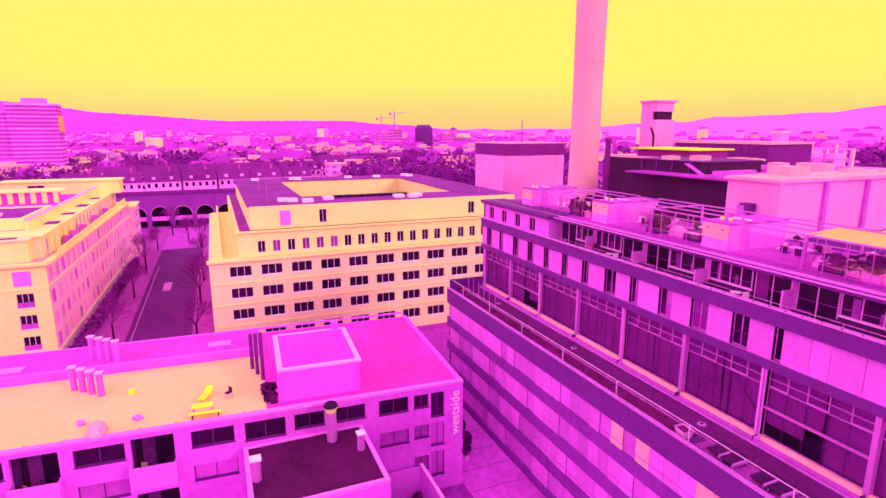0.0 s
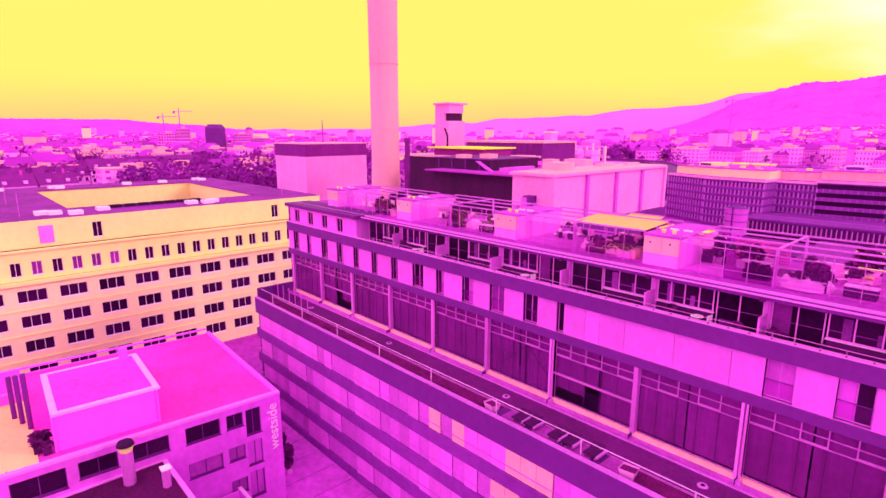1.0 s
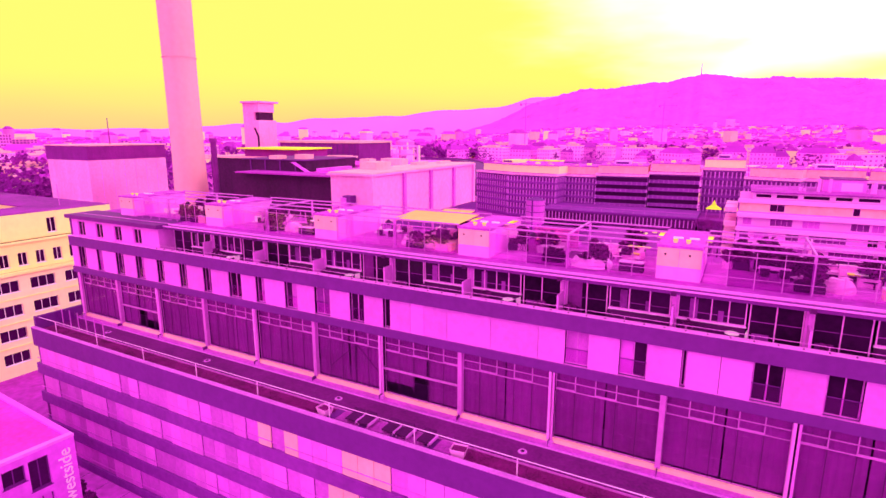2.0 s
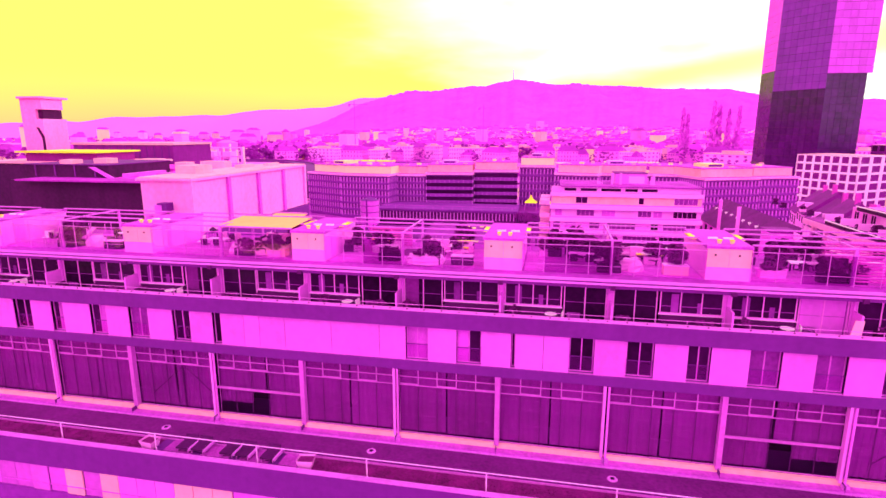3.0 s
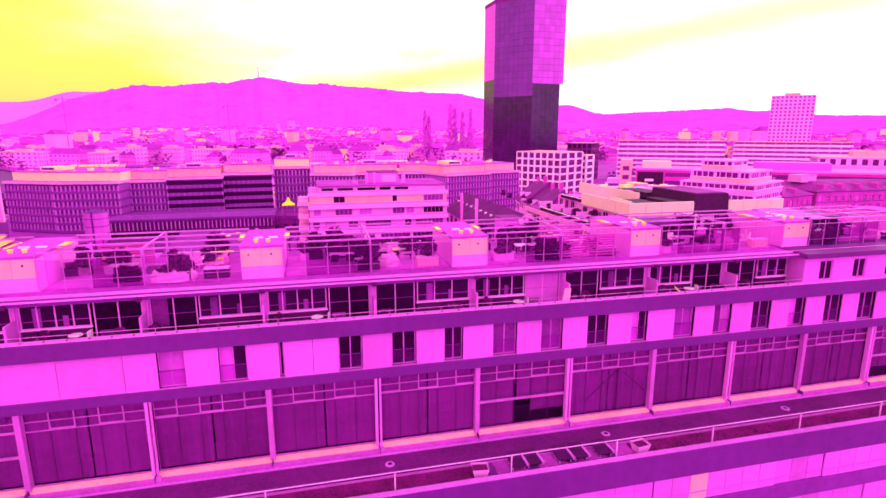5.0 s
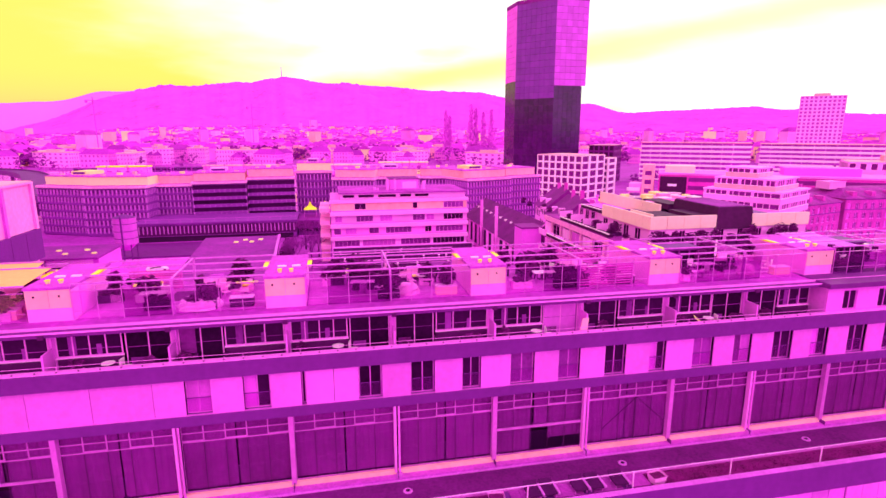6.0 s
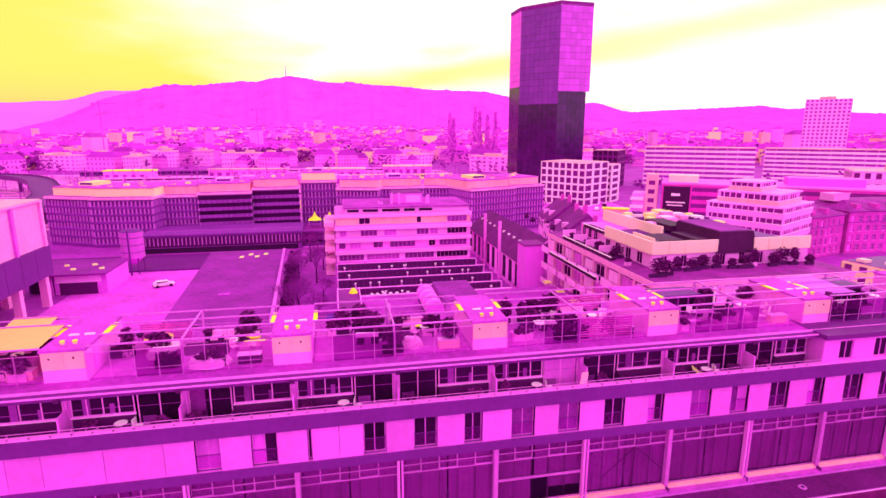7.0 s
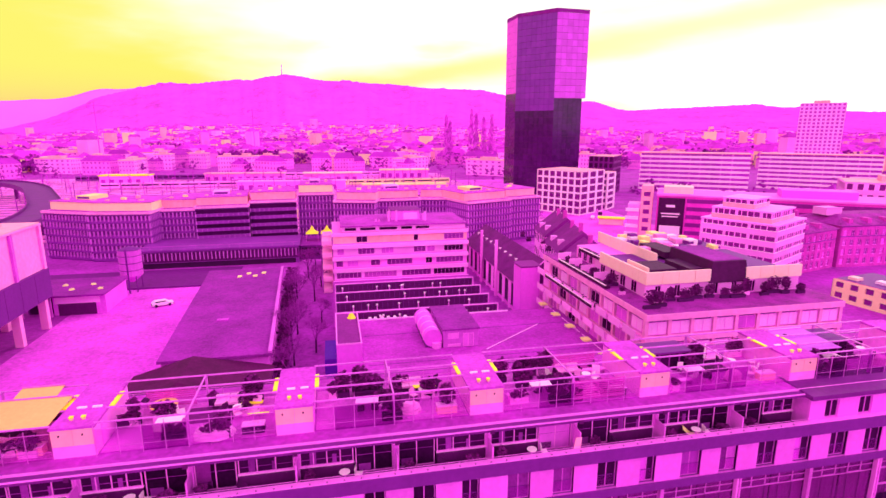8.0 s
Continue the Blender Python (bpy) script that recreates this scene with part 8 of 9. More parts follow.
def garden_sofa(x, y, z, rz, m):
    a = thing("garden_sofa", "low outdoor sofa with pale cushions", "sofa", "terrace sofas")
    bx("base", a, -1.0, 1.0, -0.42, 0.42, 0.05, 0.28, M_WICKER)
    for i in range(2):
        bx("cushion", a, -0.98 + i, -0.02 + i, -0.40, 0.28, 0.28, 0.44, m)
        bx("back_cushion", a, -0.96 + i, -0.04 + i, 0.24, 0.42, 0.44, 0.78, m)
    for u in (-1.1, 1.0):
        bx("armrest", a, u, u + 0.1, -0.42, 0.42, 0.05, 0.58, M_WICKER)
    return settle(a, x, y, z, rz)


def covered_pile(x, y, z, s, m):
    a = thing("covered_furniture", "terrace furniture under a pale rumpled cover", "covered furniture", "covered furniture")
    rnd = random.Random(int(x * 10))
    vs, fs = [], []
    n, k = 14, 6
    for j in range(k + 1):
        f = j / k
        for i in range(n):
            an = 2 * math.pi * i / n
            r = (1 - 0.42 * f ** 3) * (1 + rnd.uniform(-0.10, 0.10))
            vs.append((math.cos(an) * r * s, math.sin(an) * r * s * 0.6, f * 0.75 * (1 + rnd.uniform(-0.1, 0.1)) if j else 0))
    fs = [(j * n + i, j * n + (i + 1) % n, (j + 1) * n + (i + 1) % n, (j + 1) * n + i) for j in range(k) for i in range(n)] + [tuple(k * n + i for i in range(n))]
    poly("cover", vs, fs, m, a)
    return settle(a, x, y, z, 0)


def parasol(x, y, z, r, m, closed=False):
    a = thing("parasol", "pale canvas parasol, folded" if closed else "open pale canvas parasol over a terrace table", "parasol", "parasols")
    tube("pole", a, 0, 0, 0, 0.03, 0.03, 2.3, M_METAL, 8)
    tube("base", a, 0, 0, 0, 0.3, 0.25, 0.08, M_POT, 12)
    if closed:
        tube("canopy", a, 0, 0, 1.0, 0.10, 0.05, 1.3, m, 8)
    else:
        n = 8
        vs = [(r * math.cos(2 * math.pi * i / n), r * math.sin(2 * math.pi * i / n), 1.95) for i in range(n)] + [(0, 0, 2.4)]
        vs += [(x_, y_, z_ - 0.03) for x_, y_, z_ in vs]
        fs = [(i, (i + 1) % n, n) for i in range(n)] + [(n + 1 + (i + 1) % n, n + 1 + i, 2 * n + 1) for i in range(n)]
        poly("canopy", vs, fs, m, a)
    return settle(a, x, y, z, 0)


def lounger(x, y, z, rz, m, label="dark slatted sun lounger on the deck"):
    a = thing("sun_lounger", label, "sun lounger", "sun loungers")
    for i in range(6):
        bx("slat", a, -0.32, 0.32, -0.9 + 0.2 * i, -0.74 + 0.2 * i, 0.30, 0.34, m)
    vs = [(-0.32, 0.3, 0.30), (0.32, 0.3, 0.30), (0.32, 0.85, 0.72), (-0.32, 0.85, 0.72)]
    poly("backrest", vs + [(p, q, r + 0.05) for p, q, r in vs], UNIT, m, a)
    for u in (-0.30, 0.24):
        for v in (-0.8, 0.2):
            bx("leg", a, u, u + 0.06, v, v + 0.06, 0, 0.30, m)
    return settle(a, x, y, z, rz)


R0 = 20.72
dress = random.Random(77)
# bay by bay: what stands on the roof decks
for n, (p, q) in enumerate(zip(BOXES_X, BOXES_X[1:])):
    x0, x1 = p + 2.7, q - 0.3
    rich = 11 if n in (3, 4, 5) else 7
    for i in range(rich):
        x, y = dress.uniform(x0 + 0.3, x1 - 0.3), dress.choice((33.75, 34.2, 37.6, 38.4, 36.4))
        h, w, k = dress.choice((0.9, 1.2, 1.6, 2.0)), dress.choice((0.6, 1.0, 1.4)), dress.randrange(15)
        # the half deck beside the awning is bare
        if not -27 < x < -22:
            potted_shrub(x, y, R0, h, w, k)
    garden_table((x0 * 2 + x1) / 3, 35.4, R0, dress.uniform(-10, 10), M_WHITE if n % 2 else M_COPING)
    for dx, dy, rz in ((-0.5, 0.75, 0), (0.5, 0.75, 0), (-0.5, -0.75, 180), (0.5, -0.75, 180)):
        garden_chair((x0 * 2 + x1) / 3 + dx, 35.4 + dy, R0, rz + dress.uniform(-15, 15), M_WICKER if n % 3 else M_WHITE)
    garden_sofa((x0 + x1 * 2) / 3, 37.9, R0, 0, M_CUSHION)
    covered_pile((x0 + x1) / 2 + dress.uniform(1.2, 2.6), 34.4, R0, dress.uniform(0.6, 0.9), M_CUSHION)
    garden_table((x0 + x1 * 3) / 4, 36.3, R0, 0, M_WHITE, True)
    for i in range(5):
        garden_chair(dress.uniform(x0 + 0.5, x1 - 0.5), dress.uniform(34.2, 38.2), R0, dress.uniform(0, 360), dress.choice((M_WHITE, M_WICKER, M_CUSHION)))
    lounger(dress.uniform(x0 + 1, x1 - 1), 36.8, R0, dress.uniform(-40, 40), M_CUSHION if n % 2 else M_WICKER, "reclining lounger on the roof deck")
    c = thing("storage_chest", "low storage chest on the roof deck", "chest", "storage chests")
    bx("body", c, -0.7, 0.7, -0.32, 0.32, 0, 0.55, M_POT if n % 2 else M_BEIGE)
    bx("lid", c, -0.73, 0.73, -0.35, 0.35, 0.55, 0.6, M_COPING)
    settle(c, x1 - 1.2, 34.0, R0, 0)
    e = thing("kettle_grill", "round kettle grill on a tripod", "grill", "grills")
    tube("bowl", e, 0, 0, 0.6, 0.12, 0.29, 0.22, M_POT, 14)
    tube("hood", e, 0, 0, 0.82, 0.29, 0.08, 0.2, M_POT, 14)
    for k in range(3):
        tube("leg", e, 0.18 * math.cos(k * 2.1), 0.18 * math.sin(k * 2.1), 0, 0.02, 0.02, 0.66, M_METAL, 6)
    settle(e, x0 + 1.0, 38.3, R0, 0)
    mat_ = thing("outdoor_rug", "mottled dark outdoor rug on the roof deck", "rug", "outdoor rugs")
    bx("pile", mat_, -1.6, 1.6, -1.1, 1.1, 0, 0.015, M_DECK)
    settle(mat_, (x0 + x1) / 2 + 0.6, 36.9, R0, 0)
    # low back rail
    s = thing("back_railing", "slim steel railing along the rear roof edge", "railing", "rear roof railings")
    bx("rail", s, x0 - 0.3, x1 + 0.3, 38.98, 39.02, 21.7, 21.74, M_METAL)
    bx("rail", s, x0 - 0.3, x1 + 0.3, 38.98, 39.02, 21.2, 21.23, M_METAL)
    for i in range(6):
        u = x0 + (x1 - x0) * i / 5
        bx("post", s, u - 0.02, u + 0.02, 38.98, 39.02, 20.66, 21.7, M_METAL)
    rebase(s, (x0 + x1) / 2, 39, 20.66)

a = thing("round_table", "large round peach-topped table on the roof deck", "table")
tube("tabletop", a, 0, 0, 0.70, 0.9, 0.9, 0.06, M_AWNING, 24)
tube("leg", a, 0, 0, 0, 0.08, 0.08, 0.70, M_METAL, 10)
tube("foot", a, 0, 0, 0, 0.4, 0.35, 0.05, M_METAL, 14)
settle(a, -11.5, 37.6, R0)
covered_pile(-7.5, 33.95, R0, 1.25, M_COPING)
covered_pile(-20.6, 34.6, R0, 1.5, M_COPING)
parasol(30.2, 36.5, R0, 1.2, M_WHITE, True)
parasol(4.2, 37.2, R0, 1.3, M_CUSHION, True)
# skylight bench and tables seen bright against the deck
for x, y, w in ((-5.6, 37.2, 1.5), (6.9, 37.3, 1.8), (13.4, 34.6, 1.7), (20.6, 37.5, 2.6), (27.0, 34.3, 1.1)):
    a = thing("bench", "bright yellow-lit bench on the roof deck", "bench", "roof benches")
    bx("seat", a, -w / 2, w / 2, -0.22, 0.22, 0.42, 0.48, M_YELLOW if w < 2 and y > 37 else M_PEACH)
    for u in (-w / 2 + 0.1, w / 2 - 0.16):
        bx("leg", a, u, u + 0.06, -0.18, 0.18, 0, 0.42, M_METAL)
    settle(a, x, y, R0, 0)


def slat_screen(x0, x1, y, z0, z1, k):
    a = thing("slat_screen", "horizontal pink-brown timber slat screen on the roof", "screen", "slat screens")
    for i in range(k):
        z = z0 + (z1 - z0) * i / k
        bx("slat", a, x0, x1, y, y + 0.03, z, z + (z1 - z0) / k * 0.62, M_WOOD)
    for x in (x0, (x0 + x1) / 2, x1 - 0.06):
        bx("post", a, x, x + 0.06, y + 0.03, y + 0.09, 20.72, z1, M_METAL)
    rebase(a, (x0 + x1) / 2, y, 20.72)


slat_screen(17.1, 21.3, 33.5, 20.85, 22.4, 9)
slat_screen(17.1, 21.3, 38.3, 20.85, 22.4, 9)
slat_screen(-12.9, -9.6, 38.5, 20.85, 22.2, 8)


def dark_panel(x0, x1, y0, y1, z0, z1, m, label):
    a = thing("shade_sail", label, "sun shade", "roof shades")
    vs = [(x0, y0, z0), (x1, y0, z0), (x1, y1, z1), (x0, y1, z1)]
    vs += [(x, y, z + 0.03) for x, y, z in vs]
    poly("canvas", vs, UNIT, m, a)
    bx("roller", a, x0, x1, y1 - 0.06, y1 + 0.06, z1 - 0.02, z1 + 0.1, M_METAL)
    rebase(a, (x0 + x1) / 2, (y0 + y1) / 2, z0)


dark_panel(-22.3, -16.8, 33.3, 37.0, 22.72, 22.95, M_AWNING, "orange-yellow canvas awning drawn over the pergola")
dark_panel(-20.6, -18.0, 37.3, 38.8, 22.75, 22.95, M_AWNING, "yellow canvas strip over the pergola")
dark_panel(37.9, 41.5, 34.5, 38.6, 22.5, 22.7, M_BLUE, "violet canvas shade over the pergola")
# glazed garden rooms between some exits
for x0, x1, y0, y1 in ((25.4, 29.0, 36.8, 38.8), (40.2, 44.0, 36.2, 38.8)):
    a = thing("garden_room", "dark glazed garden room on the roof deck", "garden room", "garden rooms")
    bx("wall", a, x0, x1, y0, y1, R0, 22.3, M_CURTAIN)
    bx("roof", a, x0 - 0.1, x1 + 0.1, y0 - 0.1, y1 + 0.1, 22.3, 22.42, M_BAND)
    for i in range(4):
        x = x0 + (x1 - x0) * i / 4
        bx("pane", a, x + 0.08, x + (x1 - x0) / 4 - 0.08, y0 - 0.03, y0 - 0.003, R0 + 0.1, 22.2, M_GLASS)
    rebase(a, (x0 + x1) / 2, (y0 + y1) / 2, R0)

# terraces of the top storey
T0 = 17.78
for i, x in enumerate(COLUMNS):
    if not -46 < x < 34:
        continue
    bin_ = thing("storage_box", "small pale box on the terrace floor", "box", "terrace boxes")
    bx("body", bin_, -0.18, 0.18, -0.14, 0.14, 0, 0.3, M_CREAM if i % 2 else M_PANEL)
    bx("lid", bin_, -0.2, 0.2, -0.16, 0.16, 0.3, 0.34, M_COPING)
    settle(bin_, x + 2.1 + 0.37 * (i % 4), 31.45, T0, 20 * i)
    potted_shrub(x + dress.uniform(0.6, 1.4), 31.6, T0, dress.choice((0.8, 1.1, 1.3)), 0.6, i)
    if i % 2:
        garden_table(x + 3.0, 31.65, T0, 8, M_WHITE, True)
        garden_chair(x + 3.9, 31.7, T0, 80, M_WHITE)
    else:
        lounger(x + 3.6, 31.7, T0, 78, M_WICKER)
    if i % 3 == 1:
        potted_shrub(x + 5.2, 31.5, T0, 0.9, 1.0, i + 4)
lounger(26.2, 31.6, T0, 60, M_CREAM, "pale yellow folding lounger on the terrace")
a = thing("leaning_board", "pale board leaning on the terrace divider", "board")
poly("board", [(16.15, 31.0, T0), (16.75, 31.0, T0), (16.9, 31.05, 19.35), (16.45, 31.05, 19.35), (16.15, 31.05, T0), (16.75, 31.05, T0), (16.9, 31.1, 19.35), (16.45, 31.1, 19.35)], UNIT, M_BEIGE, a)
rebase(a, 16.5, 31.05, T0)

# sitting places on the planted terrace
def pool_lounger(x, y, z, m):
    """A low dark lounger with a raised head and pale side rails, lying across the deck."""
    a = thing("sun_lounger", "dark padded sun lounger with pale side rails", "sun lounger", "sun loungers")
    bx("mattress", a, -0.42, 0.42, -0.55, 0.25, 0.22, 0.32, m)
    vs = [(-0.42, 0.25, 0.22), (0.42, 0.25, 0.22), (0.42, 0.6, 0.5), (-0.42, 0.6, 0.5)]
    poly("backrest", vs + [(p_, q_, r_ + 0.1) for p_, q_, r_ in vs], UNIT, m, a)
    bx("side_rail", a, 0.46, 0.6, -0.58, 0.58, 0.2, 0.34, M_BEAM)
    for u in (-0.4, 0.34):
        for v in (-0.5, 0.2):
            bx("leg", a, u, u + 0.06, v, v + 0.06, 0, 0.22, M_METAL)
    return settle(a, x, y, z, 0)


for c in (-18.6, 14.8):
    d = thing("sitting_deck", "pale slatted sitting deck in the planted bed", "deck", "sitting decks")
    for i in range(15):
        bx("plank", d, c - 4.9 + 0.65 * i, c - 4.9 + 0.65 * i + 0.63, 26.75, 27.9, 9.55, 9.62, M_DECKPALE if i % 4 else M_BAND)
    rebase(d, c, 27.3, 9.55)
    for dx in (-2.9, -1.9, 0.1, 1.15, 2.8):
        pool_lounger(c + dx, 27.3, 9.62, M_WICKER)
    for s in (-1, 1):
        a = thing("planter_tub", "white U-shaped planter tub on the terrace", "planter", "planter tubs")
        poly("tub", [(-.35, -.3, 0), (.35, -.3, 0), (.35, .3, 0), (-.35, .3, 0), (-.5, -.4, 0.6), (.5, -.4, 0.6), (.5, .4, 0.6), (-.5, .4, 0.6)], UNIT[:1] + UNIT[2:], M_POTPALE, a)
        bx("soil", a, -.42, .42, -.33, .33, 0.4, 0.5, M_SEDUM)
        settle(a, c + 5.3 * s, 26.95, 9.55, 8 * s)

# sedum tufts in the bed: too many to count
vs, fs = [], []
for _ in range(4200):
    clump(vs, fs, dress.uniform(-60, 45), dress.uniform(26.4, 27.9), 9.56, dress.uniform(0.04, 0.11), dress, 0.3)
tagged(poly("sedum_tufts", vs, fs, M_SEDUM), "low reddish sedum tufts in the roof bed", "plants", "", "stuff")

# ---------------------------------------------------------------- corner block's roof deck
ZC = 6.56
garden_table(-45.2, -2.4, ZC, 85, M_YELLOW)
a = thing("bench", "yellow-lit bench beside the roof table", "bench", "roof benches")
bx("seat", a, -1.2, 1.2, -0.2, 0.2, 0.42, 0.48, M_YELLOW)
for u in (-1.0, 0.94):
    bx("leg", a, u, u + 0.06, -0.15, 0.15, 0, 0.42, M_DARK)
settle(a, -44.4, -2.2, ZC, 85)
lounger(-48.0, -2.2, ZC, 65, M_YELLOW, "bright yellow sun lounger on the roof deck")
garden_chair(-47.4, -0.4, ZC, 30, M_POT)
covered_pile(-45.0, -9.8, ZC, 1.1, M_BEIGE)
for i, (x, y) in enumerate(((-45.6, 2.6), (-46.4, 3.2), (-45.0, 3.1))):
    potted_shrub(x, y, ZC, (1.6, 1.2, 0.9)[i], 0.6, i + 1)
for i in range(3):
    a = thing("roof_light", "small pale roof light on the deck", "roof light", "roof lights")
    bx("dome", a, -0.35, 0.35, -0.25, 0.25, 0, 0.25, M_YELLOW if i == 0 else M_PEACH)
    settle(a, (-51.5, -47.0, -46.2)[i], (-8.2, -11.2, -7.2)[i], ZC, 20 * i)
# clutter of the loggias and the small court
turn = radians(86.95)
for i in range(4):
    for u, v, kind in ((29.9 - 7.7 * i, 0.7, 0), (31.2 - 7.7 * i, 0.5, 1), (29.2 - 7.7 * i, 1.3, 1), (31.3 - 7.7 * i, 1.5, 2)):
        x = -42.4 - 56 * math.sin(radians(3.05)) + u * math.cos(turn) - v * math.sin(turn)
        y = 19.6 - 56 * math.cos(radians(3.05)) + u * math.sin(turn) + v * math.cos(turn)
        if kind == 0:
            garden_table(x, y, 2.3, 87, M_BAND)
        elif kind == 1:
            garden_chair(x, y, 2.3, 70 + 160 * i, M_BEIGE)
        else:
            potted_shrub(x, y, 2.3, 1.2, 0.6, i)
for i, (x, y) in enumerate(((-39.0, 12.5), (-38.2, 13.6), (-40.2, 14.3), (-37.2, 12.2), (-40.8, 12.3), (-47.5, 22.5), (-50.5, 23.2), (-46.0, 21.6), (-53.6, 24.2))):
    potted_shrub(x, y, -3.95, (1.6, 1.2, 2.0)[i % 3], 1.0, i)
garden_sofa(-39.3, 11.6, -3.95, 180, M_WICKER)
structure("paving_joint", [(-60 + 3.2 * i, -59.94 + 3.2 * i, 19.9, 25.7, -3.95, -3.944) for i in range(18)], M_BAND, "dark joints between the courtyard slabs", "paving")
structure("court_floor", [(-42.0, -35, 11.0, 15.2, -4.1, -3.95)], M_BAND2, "dark floor of the small court", "paving")

# ---------------------------------------------------------------- planting of the stepped block, railway yard
for x, y, h, w in ((44.9, 66.8, 3.0, 2.6), (46.6, 67.4, 2.4, 2.0), (45.0, 78.6, 2.2, 2.2), (44.6, 84.0, 1.8, 1.8)):
    potted_shrub(x, y, 14.95, h, w, 3)
for i in range(12):
    potted_shrub(47.5 + 2.2 * i + dress.uniform(-.6, .6), dress.uniform(68.8, 70.4), 14.95, dress.choice((1.6, 2.2, 2.8)), dress.choice((1.4, 2.0, 2.6)), i)
for i in range(10):
    potted_shrub(dress.uniform(44.2, 46.2), 74 + 5.2 * i, 14.95, dress.choice((1.0, 1.3)), 1.0, i)
structure("railway_yard", [(-240, 95, 216, 490, -0.2, 0.04)], M_BALLAST, "pale ballast of the railway yard", "railway yard")
structure("railway_track", [(-240, 95, 222 + 9.2 * i, 222.8 + 9.2 * i, 0.04, 0.2) for i in range(28)], M_BAND, "dark rails across the pale ballast", "railway track")
for i, (x, y, n, m) in enumerate(((-120, 240, 6, M_PANEL), (-40, 252, 8, M_CREAM2), (-10, 271, 5, M_BAND), (-90, 296, 7, M_FARPALE), (10, 305, 4, M_PANEL), (-150, 402, 9, M_FARPALE), (-70, 420, 6, M_PANEL), (0, 396, 7, M_CREAM2), (-190, 465, 8, M_BAND), (-40, 470, 9, M_FARPALE))):
    a = thing("train", "row of parked pale railway carriages", "train", "parked trains")
    for k in range(n):
        c = bx("carriage", a, k * 12.4, k * 12.4 + 12, 0, 2.8, 0.5, 3.9, m)
        link("window_band", MESHES.setdefault("train_band", boxes_mesh("window_band", [(0.6, 11.4, -0.04, -0.005, 1.5, 2.4)], M_GLASS)), c)
    settle(a, x, y, 0.05, 0)
vs, fs = [], []
for i in range(26):
    for j in range(9):
        x, y, z = -230 + 12.8 * i + 3 * (j % 2), 226 + 27.6 * j, len(vs)
        for b in ((x - 0.16, x + 0.16, y - 0.16, y + 0.16, 0.04, 8.6), (x - 0.1, x + 0.1, y - 3.6, y + 3.6, 7.4, 7.6)):
            k = len(vs)
            vs += corners(b)
            fs += [tuple(k + v for v in f) for f in UNIT]
tagged(poly("catenary_masts", vs, fs, M_FARROOF), "slim masts with cross arms over the tracks", "masts", "", "stuff")
structure("yard_kerb", [(-57, -26.6, 146, 146.4, 0, 0.5)], M_BAND2, "dark kerb at the far edge of the yard", "kerb")
structure("access_road", [(-80, -26, 147, 166, -0.2, 0.035)], M_ROAD, "dark access road behind the yard", "road")

# two pointed tents beside the pale block
pod = thing("podium", "dark layered podium with terraces beside the offices", "building")
bx("wall", pod, -9.6, 4, 171, 186, 0, 4.4, M_BAND2)
bx("roof", pod, -9.8, 4.2, 170.6, 186, 4.4, 4.7, M_ROOF)
for z in (1.2, 3.0):
    bx("window_band", pod, -9.4, 3.8, 170.9, 171, z, z + 0.9, M_DARK)
rebase(pod, -3, 178, 0)
for x, y in ((-6.1, 178.0), (-1.4, 178.0)):
    a = thing("pavilion_tent", "bright yellow-lit pointed pavilion tent", "tent", "pavilion tents")
    poly("canopy", [(-2, -2, 2.4), (2, -2, 2.4), (2, 2, 2.4), (-2, 2, 2.4), (-0.7, -0.7, 3.4), (0.7, -0.7, 3.4), (0.7, 0.7, 3.4), (-0.7, 0.7, 3.4), (0, 0, 5.0)], [(0, 1, 5, 4), (1, 2, 6, 5), (2, 3, 7, 6), (3, 0, 4, 7), (4, 5, 8), (5, 6, 8), (6, 7, 8), (7, 4, 8), (3, 2, 1, 0)], M_YELLOW, a)
    for u in (-1.9, 1.8):
        for v in (-1.9, 1.8):
            bx("pole", a, u, u + 0.1, v, v + 0.1, 0, 2.4, M_METAL)
    settle(a, x, y, 4.7)
# darker sheet over the lane paving stands for the trees' shadow
structure("alley", [(-9.6, 0.1, 60, 168, -0.1, 0.045)], M_GROUND, "darker ground sheet painting tree shade beside the long shed", "road")
structure("plaza", [(-211, -172, -21, -3, -4.1, -3.955)], M_GRAVEL, "pale paving before the viaduct", "paving")
vs, fs = [], []
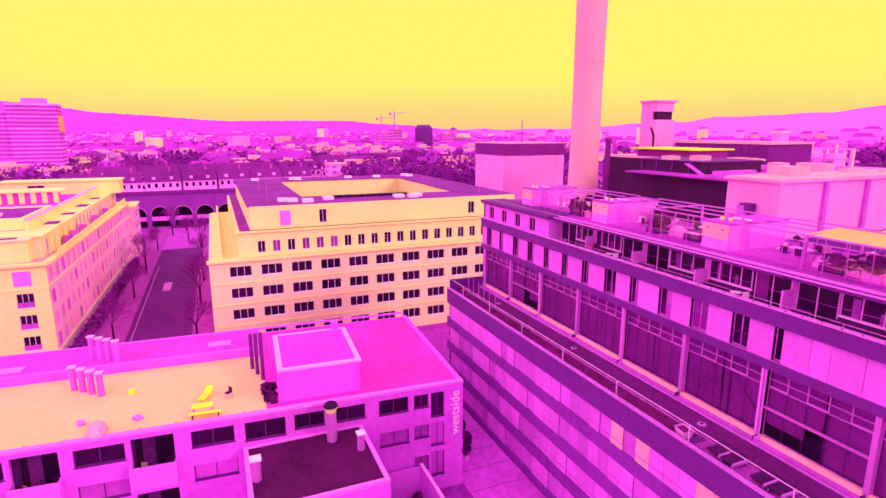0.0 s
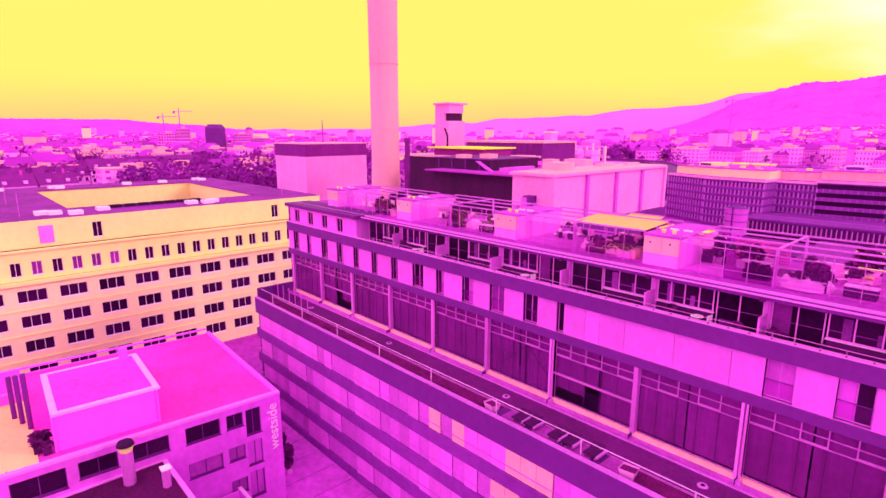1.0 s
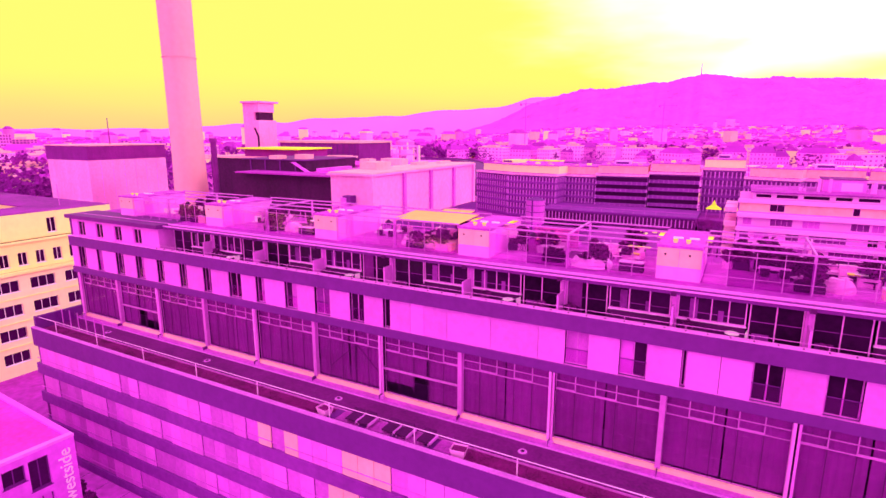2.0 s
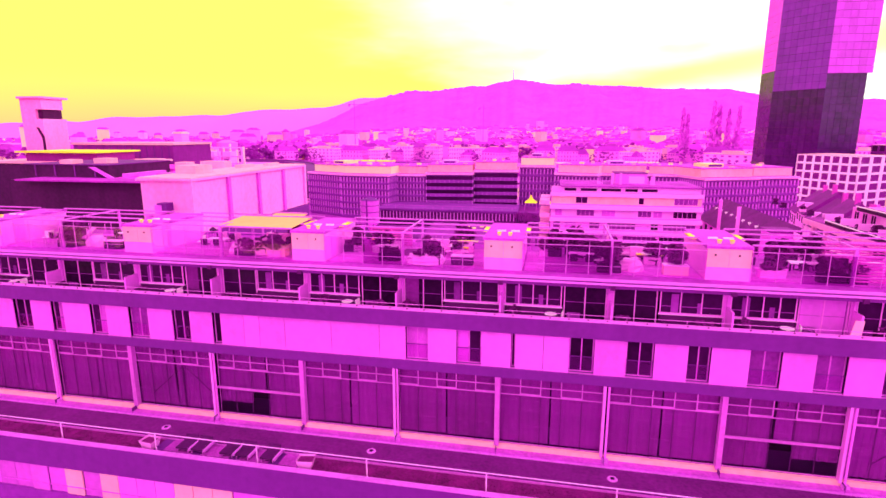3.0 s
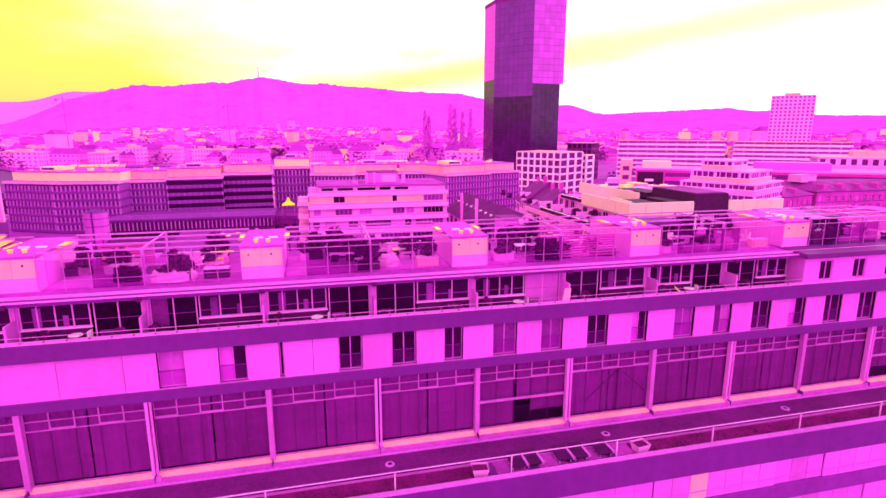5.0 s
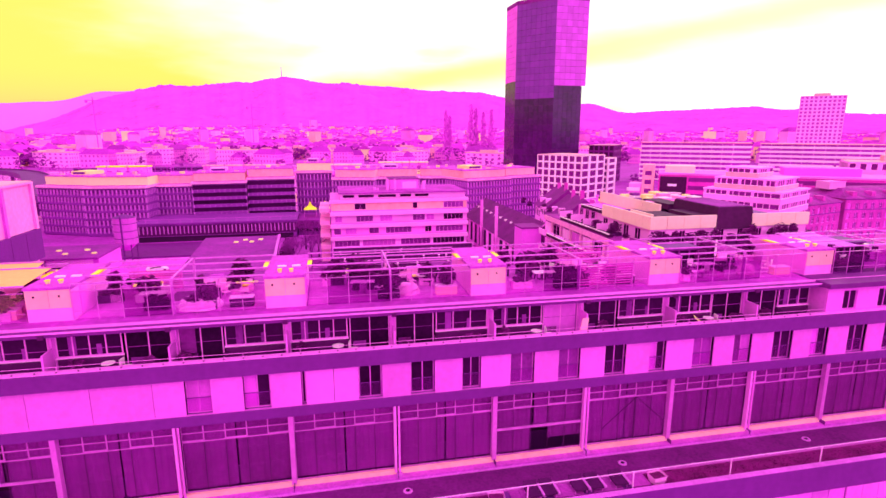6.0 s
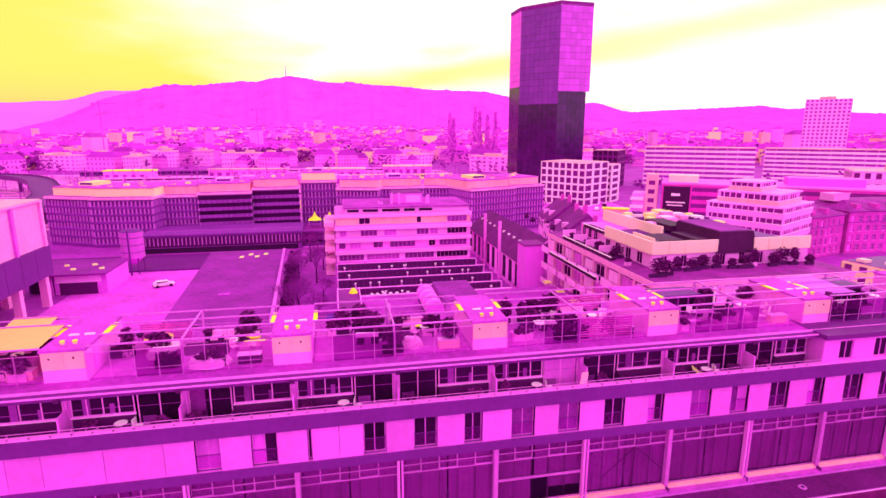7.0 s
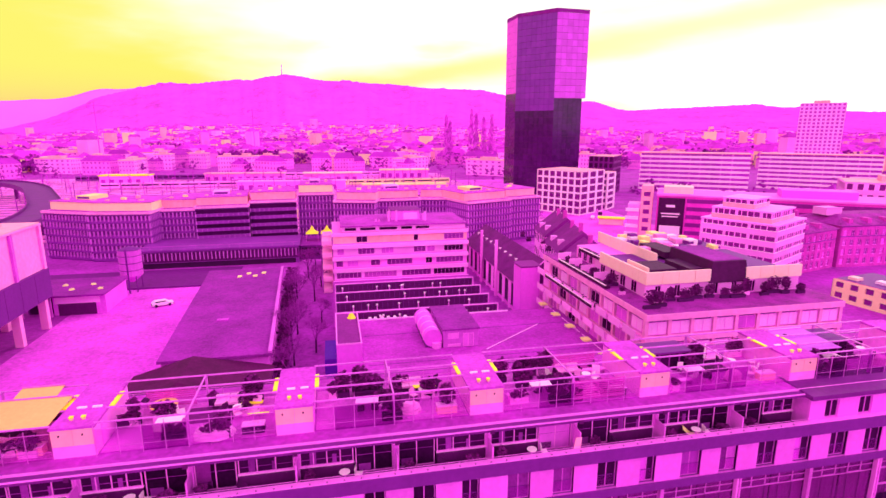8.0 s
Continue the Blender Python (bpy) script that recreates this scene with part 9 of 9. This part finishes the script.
for _ in range(1600):
    y = dress.uniform(84, 150)
    clump(vs, fs, -8.6 - 0.042 * (y - 84) + dress.gauss(0, 0.5), y, dress.uniform(0.2, 3.4) * (0.7 + 0.3 * math.sin(y * 0.9)), dress.uniform(0.25, 0.55), dress, 0.6)
tagged(poly("lane_hedge", vs, fs, M_LEAF), "dark uneven hedge along the long shed", "hedge", "", "stuff")
# clipped hedge along the cream block
vs, fs = [], []
for _ in range(1500):
    u = dress.uniform(0, 62)
    clump(vs, fs, -92 - u, -22.0 + 0.02 * u + dress.uniform(0.1, 1.5), -4 + dress.uniform(0.2, 1.9), dress.uniform(0.25, 0.5), dress, 0.5)
tagged(poly("street_hedge", vs, fs, M_TREE), "ragged purple hedge along the cream block", "hedge", "", "stuff")


# ---------------------------------------------------------------- street by the billboard: cars and a stall
def street_car(x, y, rz, m):
    a = thing("street_car", "small parked car in the side street", "car", "cars in the side street")
    prof = [(-2.1, 0.3), (2.1, 0.3), (2.15, 0.75), (1.2, 0.92), (0.6, 1.42), (-1.4, 1.44), (-2.1, 0.95)]
    n = len(prof)
    vs = [(u, s * (0.88 if z < 1 else 0.68), z) for s in (-1, 1) for u, z in prof]
    poly("body", vs, [tuple(range(n)), tuple(range(2 * n - 1, n - 1, -1))] + [(i, n + i, n + (i + 1) % n, (i + 1) % n) for i in range(n)], m, a)
    bx("windscreen", a, 0.62, 0.9, -0.62, 0.62, 0.98, 1.3, M_GLASS)
    for u in (-1.35, 1.35):
        for v in (-0.9, 0.76):
            link("wheel", MESHES["wheel"], a, (u, v, 0.32))
    return settle(a, x, y, ground_z(x, y) + 0.02, rz)


for i in range(9):
    street_car(116 + 5.6 * i + 3 * (i % 2), 226 + 9.5 * i, 61 + 4 * (i % 3), (M_WHITE, M_DARKCLAD, M_PANEL, M_CREAM, M_BAND2)[i % 5])
a = thing("market_stall", "low yellow-roofed stall beside the side street", "stall")
bx("wall", a, -5, 5, -2, 2, 0, 2.6, M_ROOFPEACH)
bx("roof", a, -5.6, 5.6, -2.6, 2.6, 2.6, 3.0, M_YELLOW)
settle(a, 117, 211, 0, -30)
